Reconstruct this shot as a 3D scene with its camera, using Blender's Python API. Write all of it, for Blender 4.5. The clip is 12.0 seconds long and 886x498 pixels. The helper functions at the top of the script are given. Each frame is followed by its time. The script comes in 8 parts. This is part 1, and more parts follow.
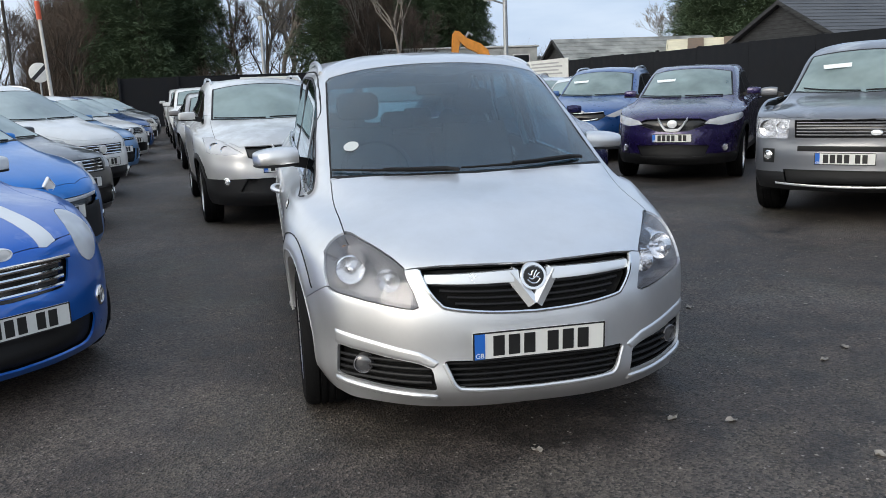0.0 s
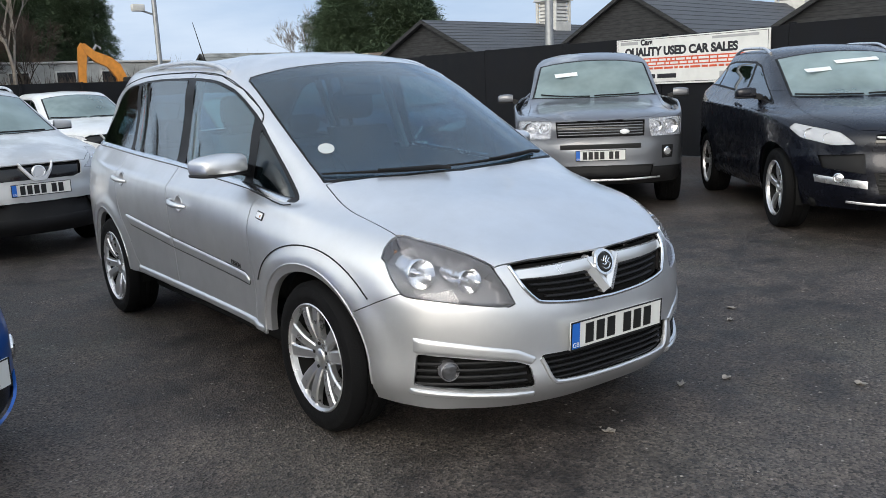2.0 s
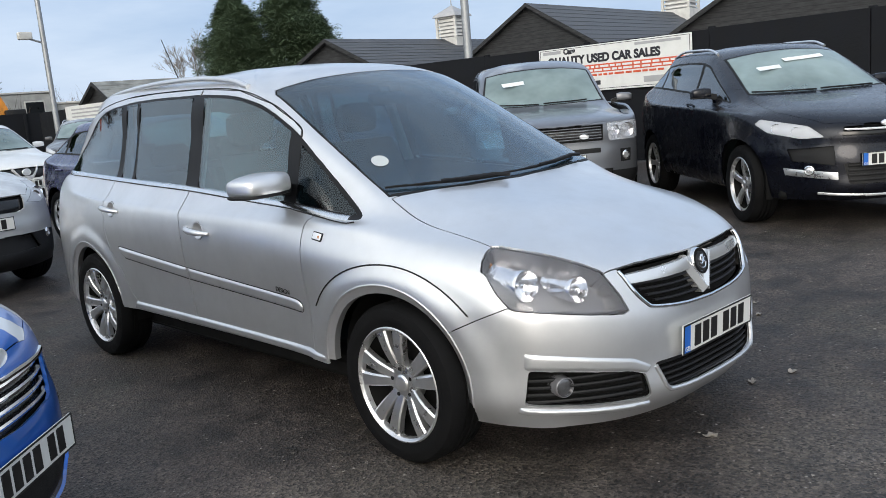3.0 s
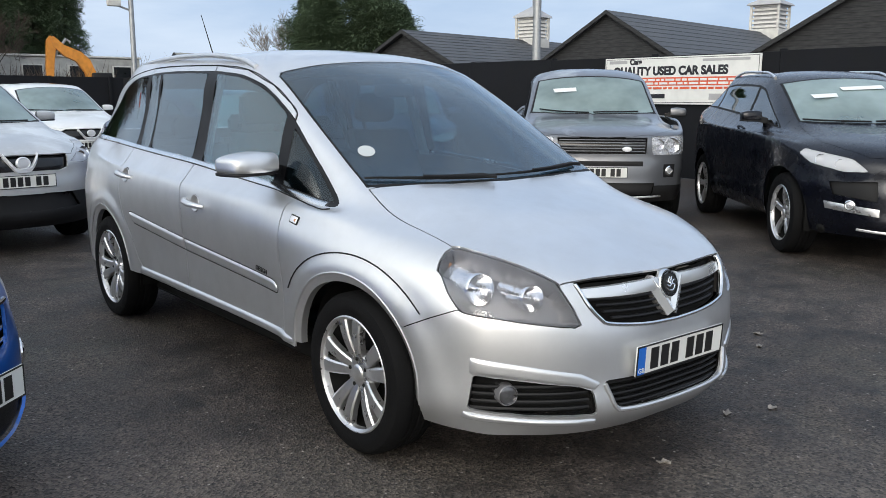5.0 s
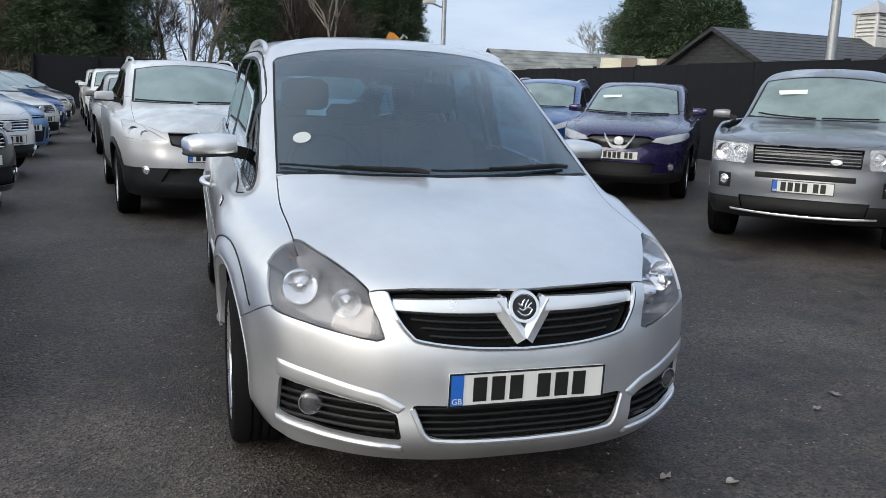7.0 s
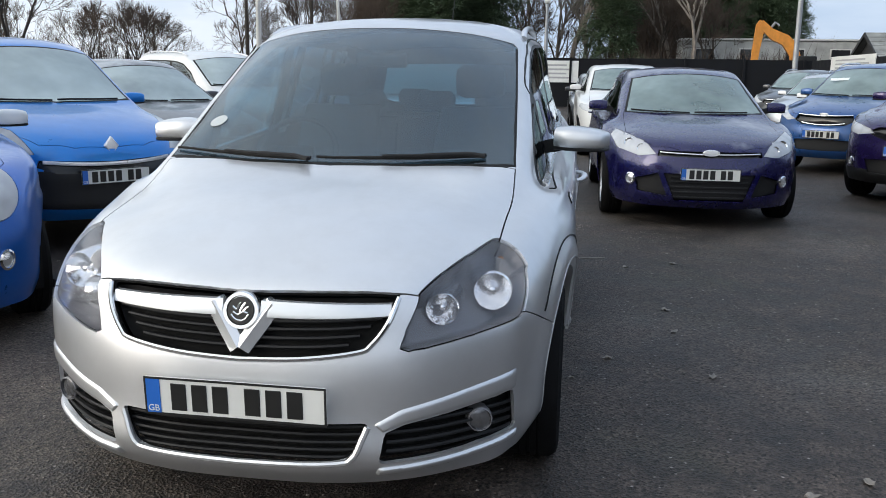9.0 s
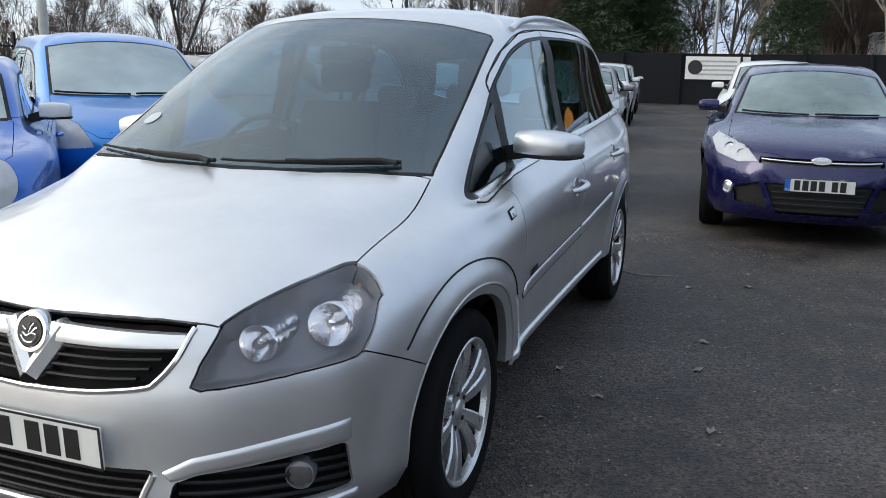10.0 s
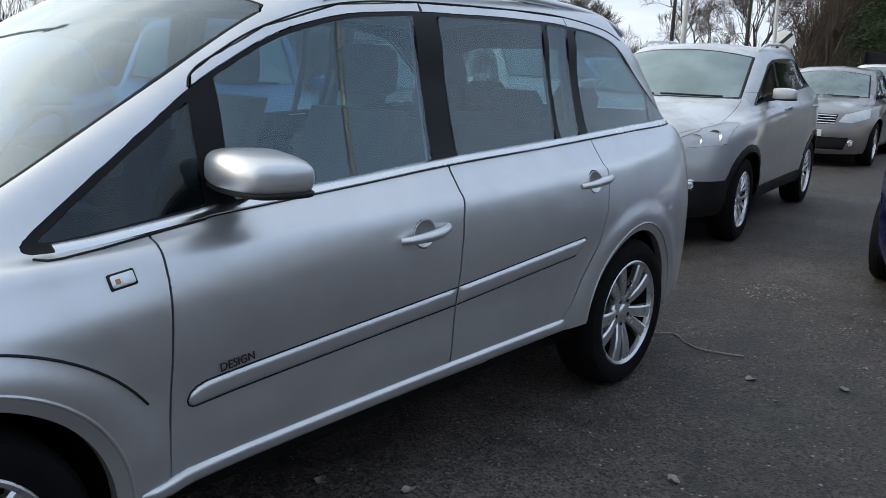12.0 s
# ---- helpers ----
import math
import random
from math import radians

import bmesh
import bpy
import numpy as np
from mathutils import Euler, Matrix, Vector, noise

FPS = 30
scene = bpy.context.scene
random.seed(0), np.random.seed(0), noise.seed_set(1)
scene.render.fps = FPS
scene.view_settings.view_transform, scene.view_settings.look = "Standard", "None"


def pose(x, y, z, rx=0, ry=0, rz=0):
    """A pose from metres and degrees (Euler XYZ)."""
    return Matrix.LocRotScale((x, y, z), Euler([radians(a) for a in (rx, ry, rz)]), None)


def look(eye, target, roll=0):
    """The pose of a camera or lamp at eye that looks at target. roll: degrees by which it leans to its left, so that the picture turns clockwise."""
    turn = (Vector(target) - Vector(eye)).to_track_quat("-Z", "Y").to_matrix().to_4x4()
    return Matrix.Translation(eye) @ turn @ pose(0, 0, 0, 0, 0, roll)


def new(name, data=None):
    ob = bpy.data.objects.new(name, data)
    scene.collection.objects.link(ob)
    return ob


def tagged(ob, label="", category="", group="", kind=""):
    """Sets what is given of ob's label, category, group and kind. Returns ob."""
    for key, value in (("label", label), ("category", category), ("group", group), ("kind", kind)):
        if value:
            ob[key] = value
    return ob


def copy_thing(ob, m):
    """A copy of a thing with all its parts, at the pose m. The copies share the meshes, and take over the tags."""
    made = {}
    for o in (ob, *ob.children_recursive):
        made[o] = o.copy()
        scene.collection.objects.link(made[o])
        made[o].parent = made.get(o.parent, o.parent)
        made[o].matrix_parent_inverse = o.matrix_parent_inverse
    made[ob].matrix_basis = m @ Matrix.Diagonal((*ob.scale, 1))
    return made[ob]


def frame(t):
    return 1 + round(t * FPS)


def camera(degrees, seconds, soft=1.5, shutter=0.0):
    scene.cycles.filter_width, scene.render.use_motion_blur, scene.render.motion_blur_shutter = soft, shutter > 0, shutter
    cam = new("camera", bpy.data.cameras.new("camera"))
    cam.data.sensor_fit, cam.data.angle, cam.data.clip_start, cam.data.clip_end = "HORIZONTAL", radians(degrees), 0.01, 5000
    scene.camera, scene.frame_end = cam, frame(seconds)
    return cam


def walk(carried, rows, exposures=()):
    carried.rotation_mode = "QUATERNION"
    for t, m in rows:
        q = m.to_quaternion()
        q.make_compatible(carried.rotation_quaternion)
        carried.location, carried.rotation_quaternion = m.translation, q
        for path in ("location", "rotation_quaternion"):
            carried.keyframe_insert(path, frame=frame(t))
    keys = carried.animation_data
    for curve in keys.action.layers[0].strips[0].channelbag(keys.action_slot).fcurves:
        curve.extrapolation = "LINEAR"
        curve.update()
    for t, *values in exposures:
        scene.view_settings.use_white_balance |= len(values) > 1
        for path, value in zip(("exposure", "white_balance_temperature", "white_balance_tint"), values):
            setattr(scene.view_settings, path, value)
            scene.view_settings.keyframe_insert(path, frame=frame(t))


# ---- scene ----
cam = camera(55.0, 12.0, soft=0.8)
PATH = [
    (0, (-0.957, -3.007, 1.429), (-0.567, -1.082, 1.048), -2.2),
    (0.5, (-1.381, -2.897, 1.419), (-0.785, -1.029, 1.021), -2.3),
    (1, (-1.788, -2.712, 1.404), (-0.998, -0.909, 1.052), -2.5),
    (1.5, (-2.129, -2.482, 1.407), (-1.146, -0.778, 1.045), -2.4),
    (2, (-2.449, -2.215, 1.404), (-1.273, -0.642, 1.026), -2.5),
    (2.5, (-2.666, -1.861, 1.391), (-1.372, -0.378, 1.037), -3.5),
    (3, (-2.875, -1.582, 1.391), (-1.51, -0.164, 1.039), -4.9),
    (3.2, (-2.976, -1.48, 1.4), (-1.594, -0.077, 1.047), -5.5),
    (3.6, (-3.075, -1.389, 1.397), (-1.679, 0.005, 1.045), -5.8),
    (4.0, (-3.013, -1.46, 1.386), (-1.634, -0.05, 1.035), -4.7),
    (4.4, (-2.859, -1.616, 1.366), (-1.522, -0.165, 1.02), -2.9),
    (4.8, (-2.678, -1.767, 1.352), (-1.397, -0.27, 1.008), -0.8),
    (5, (-2.592, -1.828, 1.373), (-1.342, -0.307, 1.021), 0.2),
    (5.5, (-2.266, -1.95, 1.358), (-1.122, -0.349, 1.001), 1.2),
    (6, (-1.886, -2.134, 1.37), (-0.969, -0.398, 0.989), 1.7),
    (6.5, (-1.469, -2.312, 1.387), (-0.736, -0.493, 0.993), 2.1),
    (6.7, (-1.29, -2.349, 1.373), (-0.619, -0.504, 0.994), 2.1),
    (7.5, (-0.53, -2.446, 1.363), (-0.13, -0.514, 0.98), 1.8),
    (8.3, (0.253, -2.376, 1.358), (0.292, -0.415, 0.966), 1.0),
    (8.5, (0.454, -2.33, 1.352), (0.375, -0.371, 0.957), 0.7),
    (9, (0.894, -2.128, 1.34), (0.591, -0.192, 0.94), 0.8),
    (9.5, (1.281, -1.831, 1.351), (0.813, 0.069, 0.939), 1.2),
    (10, (1.648, -1.507, 1.348), (0.961, 0.325, 0.934), 1.0),
    (10.5, (1.942, -1.102, 1.346), (1.087, 0.656, 0.921), 1.4),
    (11, (2.214, -0.65, 1.354), (1.197, 1.015, 0.914), 1.9),
    (11.5, (2.387, -0.165, 1.359), (1.244, 1.414, 0.911), 2.1),
    (12, (2.508, 0.32, 1.365), (1.259, 1.818, 0.924), 2.3),
]
walk(cam, [(t, look(eye, target, roll)) for t, eye, target, roll in PATH])

# ---------------------------------------------------------------- world and light
world = bpy.data.worlds.new("world")
scene.world = world
world.use_nodes = True
wn, wl = world.node_tree.nodes, world.node_tree.links
wn.clear()
w_out = wn.new("ShaderNodeOutputWorld")
w_bg = wn.new("ShaderNodeBackground")
w_sky = wn.new("ShaderNodeTexSky")
w_sky.sky_type = "NISHITA"
w_sky.sun_disc = False
SUN_EL, SUN_AZ = radians(17), radians(-128)
w_sky.sun_elevation, w_sky.sun_rotation = SUN_EL, SUN_AZ
w_sky.air_density, w_sky.dust_density, w_sky.ozone_density = 1.0, 2.0, 1.5
# a broken sheet of pale cloud over the whole sky
w_tc = wn.new("ShaderNodeTexCoord")
w_map = wn.new("ShaderNodeMapping")
w_map.inputs["Scale"].default_value = (1.2, 1.2, 5.0)
w_no = wn.new("ShaderNodeTexNoise")
w_no.inputs["Scale"].default_value = 2.2
w_no.inputs["Detail"].default_value = 7
w_no.inputs["Roughness"].default_value = 0.55
w_ramp = wn.new("ShaderNodeValToRGB")
w_ramp.color_ramp.elements[0].position, w_ramp.color_ramp.elements[0].color = 0.34, (5.4, 6.5, 8.1, 1)
w_ramp.color_ramp.elements[1].position, w_ramp.color_ramp.elements[1].color = 0.62, (7.9, 8.55, 9.5, 1)
w_mix = wn.new("ShaderNodeMix")
w_mix.data_type = "RGBA"
w_mix.inputs[0].default_value = 0.86
w_bg.inputs["Strength"].default_value = 0.083
wl.new(w_tc.outputs["Generated"], w_map.inputs["Vector"])
wl.new(w_map.outputs["Vector"], w_no.inputs["Vector"])
wl.new(w_no.outputs["Fac"], w_ramp.inputs["Fac"])
# warm and bright towards the low sun, cool blue away from it
w_sep = wn.new("ShaderNodeSeparateXYZ")
wl.new(w_tc.outputs["Generated"], w_sep.inputs[0])
w_west = wn.new("ShaderNodeValToRGB")
w_west.color_ramp.elements[0].position, w_west.color_ramp.elements[0].color = 0.0, (2.40, 2.22, 1.92, 1)
w_west.color_ramp.elements[1].position, w_west.color_ramp.elements[1].color = 1.0, (0.86, 0.95, 1.07, 1)
for pos, col in ((0.25, (1.72, 1.61, 1.44, 1)), (0.5, (1.20, 1.20, 1.21, 1))):
    w_west.color_ramp.elements.new(pos).color = col
w_half = wn.new("ShaderNodeVectorMath")
w_half.operation = "DOT_PRODUCT"
GLOW_AZ = radians(-112)
w_half.inputs[1].default_value = (-0.5 * math.sin(GLOW_AZ), -0.5 * math.cos(GLOW_AZ), 0.0)
w_add = wn.new("ShaderNodeMath")
w_add.operation = "ADD"
w_add.inputs[1].default_value = 0.5
wl.new(w_tc.outputs["Generated"], w_half.inputs[0])
wl.new(w_half.outputs["Value"], w_add.inputs[0])
wl.new(w_add.outputs[0], w_west.inputs["Fac"])
w_tint = wn.new("ShaderNodeMix")
w_tint.data_type, w_tint.blend_type = "RGBA", "MULTIPLY"
w_tint.inputs[0].default_value = 1.0
wl.new(w_ramp.outputs["Color"], w_tint.inputs[6])
wl.new(w_west.outputs["Color"], w_tint.inputs[7])
# the cloud sheet is lightest overhead
w_up = wn.new("ShaderNodeValToRGB")
w_up.color_ramp.elements[0].position, w_up.color_ramp.elements[0].color = 0.12, (1.20, 1.225, 1.245, 1)
w_up.color_ramp.elements[1].position, w_up.color_ramp.elements[1].color = 0.75, (1.19, 1.22, 1.25, 1)
wl.new(w_sep.outputs["Z"], w_up.inputs["Fac"])
w_lift = wn.new("ShaderNodeMix")
w_lift.data_type, w_lift.blend_type = "RGBA", "MULTIPLY"
w_lift.inputs[0].default_value = 1.0
wl.new(w_tint.outputs[2], w_lift.inputs[6])
wl.new(w_up.outputs["Color"], w_lift.inputs[7])
# the veiled sun spreads a soft glow through the cloud round it
w_near = wn.new("ShaderNodeVectorMath")
w_near.operation = "DOT_PRODUCT"
HAZE_AZ, HAZE_EL = radians(-108), radians(24)
w_near.inputs[1].default_value = (math.sin(HAZE_AZ) * math.cos(HAZE_EL), math.cos(HAZE_AZ) * math.cos(HAZE_EL), math.sin(HAZE_EL))
w_pos = wn.new("ShaderNodeMath")
w_pos.operation = "MAXIMUM"
w_pos.inputs[1].default_value = 0.0
w_pow = wn.new("ShaderNodeMath")
w_pow.operation = "POWER"
w_pow.inputs[1].default_value = 9.0
w_glow = wn.new("ShaderNodeVectorMath")
w_glow.operation = "SCALE"
w_glow.inputs[0].default_value = (31.0, 29.5, 26.0)
w_sum = wn.new("ShaderNodeVectorMath")
w_sum.operation = "ADD"
wl.new(w_tc.outputs["Generated"], w_near.inputs[0])
wl.new(w_near.outputs["Value"], w_pos.inputs[0])
wl.new(w_pos.outputs[0], w_pow.inputs[0])
wl.new(w_pow.outputs[0], w_glow.inputs["Scale"])
wl.new(w_glow.outputs["Vector"], w_sum.inputs[0])
wl.new(w_lift.outputs[2], w_sum.inputs[1])
wl.new(w_sky.outputs["Color"], w_mix.inputs[6])
wl.new(w_sum.outputs["Vector"], w_mix.inputs[7])
wl.new(w_mix.outputs[2], w_bg.inputs["Color"])
wl.new(w_bg.outputs["Background"], w_out.inputs["Surface"])

sun_data = bpy.data.lights.new("sun", "SUN")
sun_data.energy, sun_data.angle, sun_data.color = 0.85, radians(24), (1.0, 0.91, 0.80)
sun = new("sun", sun_data)
sun.matrix_world = look((40 * math.sin(SUN_AZ), 40 * math.cos(SUN_AZ), 40 * math.tan(SUN_EL)), (0, 0, 0))


# ---------------------------------------------------------------- materials
def mat_nodes(name):
    m = bpy.data.materials.new(name)
    m.use_nodes = True
    n, l = m.node_tree.nodes, m.node_tree.links
    return m, n, l, n["Principled BSDF"]


def noise_node(n, l, scale, detail=4.0, rough=0.55, stretch=None):
    tc = n.new("ShaderNodeTexCoord")
    t = n.new("ShaderNodeTexNoise")
    t.inputs["Scale"].default_value, t.inputs["Detail"].default_value, t.inputs["Roughness"].default_value = scale, detail, rough
    if stretch:
        mp = n.new("ShaderNodeMapping")
        mp.inputs["Scale"].default_value = stretch
        l.new(tc.outputs["Object"], mp.inputs["Vector"])
        l.new(mp.outputs["Vector"], t.inputs["Vector"])
    else:
        l.new(tc.outputs["Object"], t.inputs["Vector"])
    return t


def ramp(n, l, src, p0, c0, p1, c1):
    r = n.new("ShaderNodeValToRGB")
    e = r.color_ramp.elements
    e[0].position, e[1].position = p0, p1
    e[0].color, e[1].color = (*c0, 1), (*c1, 1)
    l.new(src, r.inputs["Fac"])
    return r


def mixrgb(n, l, fac, a, b):
    m = n.new("ShaderNodeMix")
    m.data_type = "RGBA"
    for src, i in ((fac, 0), (a, 6), (b, 7)):
        if isinstance(src, (int, float)):
            m.inputs[i].default_value = src
        elif isinstance(src, tuple):
            m.inputs[i].default_value = (*src, 1)
        else:
            l.new(src, m.inputs[i])
    return m.outputs[2]


def bump(n, l, b, height, strength, dist=0.01):
    bp = n.new("ShaderNodeBump")
    bp.inputs["Strength"].default_value, bp.inputs["Distance"].default_value = strength, dist
    l.new(height, bp.inputs["Height"])
    l.new(bp.outputs["Normal"], b.inputs["Normal"])
    return bp


def plain(name, col, rough=0.5, metal=0.0, vary=0.25, scale=6.0, coat=0.0, bumps=0.0, bscale=60.0, spec=0.5):
    m, n, l, b = mat_nodes(name)
    b.inputs["Specular IOR Level"].default_value = spec
    t = noise_node(n, l, scale, 6)
    r = ramp(n, l, t.outputs["Fac"], 0.3, tuple(c * (1 - vary) for c in col), 0.7, tuple(min(1, c * (1 + vary * 0.6)) for c in col))
    l.new(r.outputs["Color"], b.inputs["Base Color"])
    rr = ramp(n, l, t.outputs["Fac"], 0.25, (max(0.02, rough * 0.8),) * 3, 0.75, (min(1, rough * 1.2),) * 3)
    l.new(rr.outputs["Color"], b.inputs["Roughness"])
    b.inputs["Metallic"].default_value = metal
    b.inputs["Coat Weight"].default_value = coat
    if bumps:
        t2 = noise_node(n, l, bscale, 3)
        bump(n, l, b, t2.outputs["Fac"], bumps)
    return m


def paint(name, col, metal=0.5, rough=0.35, frost=0.0, flake=True, dirt=0.07, coat=0.8):
    """Car paint under a clear coat; frost lies in patches where the panels face the sky, road dirt sits low down."""
    m, n, l, b = mat_nodes(name)
    t = noise_node(n, l, 2.5, 5)
    base = ramp(n, l, t.outputs["Fac"], 0.3, tuple(c * 0.93 for c in col), 0.7, tuple(min(1, c * 1.05) for c in col)).outputs["Color"]
    grime = noise_node(n, l, 9.0, 6, 0.65)
    gm = ramp(n, l, grime.outputs["Fac"], 0.45, (0, 0, 0), 0.85, (dirt, dirt, dirt)).outputs["Color"]
    base = mixrgb(n, l, gm, base, (0.30, 0.28, 0.25))
    b.inputs["Metallic"].default_value = metal
    b.inputs["Coat Weight"].default_value = coat
    b.inputs["Coat Roughness"].default_value = 0.06
    rough_in = ramp(n, l, grime.outputs["Fac"], 0.3, (rough * 0.9,) * 3, 0.8, (min(1, rough * 1.3),) * 3).outputs["Color"]
    if frost:
        g = n.new("ShaderNodeNewGeometry")
        sx = n.new("ShaderNodeSeparateXYZ")
        l.new(g.outputs["Normal"], sx.inputs[0])
        up = ramp(n, l, sx.outputs["Z"], 0.55, (0, 0, 0), 0.85, (1, 1, 1)).outputs["Color"]
        fn = noise_node(n, l, 1.6, 7, 0.6)
        fp = ramp(n, l, fn.outputs["Fac"], 0.62 - 0.3 * frost, (0, 0, 0), 0.80 - 0.3 * frost, (1, 1, 1)).outputs["Color"]
        mu = n.new("ShaderNodeMath")
        mu.operation = "MULTIPLY"
        l.new(up, mu.inputs[0])
        l.new(fp, mu.inputs[1])
        mu2 = n.new("ShaderNodeMath")
        mu2.operation = "MULTIPLY"
        mu2.inputs[1].default_value = min(0.9, 0.35 + 0.5 * frost)
        l.new(mu.outputs[0], mu2.inputs[0])
        base = mixrgb(n, l, mu2.outputs[0], base, (0.72, 0.76, 0.80))
        rough_in = mixrgb(n, l, mu2.outputs[0], rough_in, (0.8, 0.8, 0.8))
        inv = n.new("ShaderNodeMath")
        inv.operation = "MULTIPLY_ADD"
        inv.inputs[1].default_value, inv.inputs[2].default_value = -metal, metal
        l.new(mu2.outputs[0], inv.inputs[0])
        l.new(inv.outputs[0], b.inputs["Metallic"])
        inv2 = n.new("ShaderNodeMath")
        inv2.operation = "MULTIPLY_ADD"
        inv2.inputs[1].default_value, inv2.inputs[2].default_value = -coat, coat
        l.new(mu2.outputs[0], inv2.inputs[0])
        l.new(inv2.outputs[0], b.inputs["Coat Weight"])
    l.new(base, b.inputs["Base Color"])
    l.new(rough_in, b.inputs["Roughness"])
    if flake:
        fl = noise_node(n, l, 900.0, 1)
        bump(n, l, b, fl.outputs["Fac"], 0.03, 0.001)
    return m


def glass(name, tint, frost=0.0, gloss=1.0, frost_col=(0.62, 0.72, 0.74), sheen=1.0, even=0.0, film=0.0):
    """Car glass: a tinted clear pane with a mirror sheen; frost is a thin white film on it."""
    m, n, l, b = mat_nodes(name)
    out = n["Material Output"]
    n.remove(b)
    tr = n.new("ShaderNodeBsdfTransparent")
    tr.inputs["Color"].default_value = (*tint, 1)
    gl = n.new("ShaderNodeBsdfGlossy")
    gl.inputs["Roughness"].default_value = 0.02
    gl.inputs["Color"].default_value = (0.93, 0.97, 1.0, 1)
    fr = n.new("ShaderNodeLayerWeight")
    fr.inputs["Blend"].default_value = 0.5
    pw = n.new("ShaderNodeMath")
    pw.operation = "POWER"
    pw.inputs[1].default_value = 4.2
    l.new(fr.outputs["Facing"], pw.inputs[0])
    k = n.new("ShaderNodeMath")
    k.operation = "MULTIPLY_ADD"
    k.inputs[1].default_value, k.inputs[2].default_value = sheen, 0.07 * gloss
    k.use_clamp = True
    l.new(pw.outputs[0], k.inputs[0])
    mx = n.new("ShaderNodeMixShader")
    l.new(k.outputs[0], mx.inputs[0])
    l.new(tr.outputs[0], mx.inputs[1])
    l.new(gl.outputs[0], mx.inputs[2])
    if film:
        # a thin breath of moisture: a broad sheen that lights up towards the veiled sun
        haze = n.new("ShaderNodeBsdfGlossy")
        haze.inputs["Roughness"].default_value = 0.36
        haze.inputs["Color"].default_value = (0.95, 0.97, 0.97, 1)
        mf = n.new("ShaderNodeMixShader")
        mf.inputs[0].default_value = film
        l.new(mx.outputs[0], mf.inputs[1])
        l.new(haze.outputs[0], mf.inputs[2])
        mx = mf
    last = mx
    if frost:
        df = n.new("ShaderNodeBsdfDiffuse")
        t = noise_node(n, l, 1.3, 4, 0.55)
        own = n.new("ShaderNodeObjectInfo")
        far = n.new("ShaderNodeMath")
        far.operation = "MULTIPLY"
        far.inputs[1].default_value = 61.0
        l.new(own.outputs["Random"], far.inputs[0])
        off = n.new("ShaderNodeVectorMath")
        off.operation = "ADD"
        l.new(t.inputs["Vector"].links[0].from_socket, off.inputs[0])
        l.new(far.outputs[0], off.inputs[1])
        l.new(off.outputs["Vector"], t.inputs["Vector"])
        r = ramp(n, l, t.outputs["Fac"], 0.34, (frost * (0.35 + 0.5 * even),) * 3, 0.66, (min(1, frost * (1.45 - 0.3 * even)),) * 3)
        df.inputs["Color"].default_value = (*frost_col, 1)
        mx2 = n.new("ShaderNodeMixShader")
        l.new(r.outputs["Color"], mx2.inputs[0])
        l.new(mx.outputs[0], mx2.inputs[1])
        l.new(df.outputs[0], mx2.inputs[2])
        last = mx2
    l.new(last.outputs[0], out.inputs["Surface"])
    return m


M_SILVER = paint("silver_paint", (0.73, 0.735, 0.75), metal=0.86, rough=0.38, frost=0.15, dirt=0.08)
M_WHITE = paint("white_paint", (0.74, 0.74, 0.73), metal=0.0, rough=0.35, frost=0.5)
M_PALESILVER = paint("pale_silver_paint", (0.50, 0.50, 0.50), metal=0.45, rough=0.36, frost=0.75)
M_TAUPE = paint("taupe_grey_paint", (0.20, 0.19, 0.185), metal=0.5, rough=0.32, frost=0.45)
M_PEARL = paint("pearl_silver_paint", (0.50, 0.50, 0.50), metal=0.4, rough=0.36, frost=0.4)
M_INDIGO = paint("indigo_paint", (0.006, 0.0055, 0.072), metal=0.4, rough=0.25, frost=0.32)
M_PURPLE = paint("purple_paint", (0.016, 0.009, 0.072), metal=0.45, rough=0.25, frost=0.28)
M_BLUE = paint("blue_paint", (0.008, 0.20, 0.62), metal=0.6, rough=0.30, frost=0.15)
M_DEEPBLUE = paint("deep_blue_paint", (0.010, 0.13, 0.54), metal=0.55, rough=0.30, frost=0.4)
M_SKYBLUE = paint("pale_blue_paint", (0.12, 0.26, 0.48), metal=0.4, rough=0.34, frost=0.6)
M_STEELBLUE = paint("steel_blue_paint", (0.012, 0.075, 0.25), metal=0.4, rough=0.28, frost=0.2)
M_GUN = paint("gunmetal_paint", (0.165, 0.172, 0.19), metal=0.6, rough=0.34, frost=0.35)
M_DARKGREY = paint("dark_grey_paint", (0.055, 0.058, 0.065), metal=0.5, rough=0.32, frost=0.5)
M_BLACKPAINT = paint("blue_black_paint", (0.003, 0.004, 0.010), metal=0.5, rough=0.25, frost=0.0, dirt=0.01, coat=0.4)
M_STRIPE = paint("stripe_white_paint", (0.7, 0.72, 0.74), metal=0.0, rough=0.4, flake=False)
M_TRIM = plain("black_plastic_trim", (0.011, 0.011, 0.012), 0.55, vary=0.3, bumps=0.1, bscale=300, spec=0.3)
M_GLOSSTRIM = plain("gloss_black_trim", (0.008, 0.008, 0.009), 0.18, vary=0.2)
M_PILLAR = plain("black_pillar_film", (0.007, 0.007, 0.008), 0.38, vary=0.2, spec=0.22)
M_SEAL = plain("rubber_seal", (0.008, 0.008, 0.008), 0.6, spec=0.3)
M_TYRE = plain("tyre_rubber", (0.0065, 0.0065, 0.007), 0.8, vary=0.4, scale=18, bumps=0.2, bscale=120, spec=0.12)
M_PALECHROME = plain("pale_chrome", (0.82, 0.83, 0.85), 0.3, 0.45, vary=0.06)
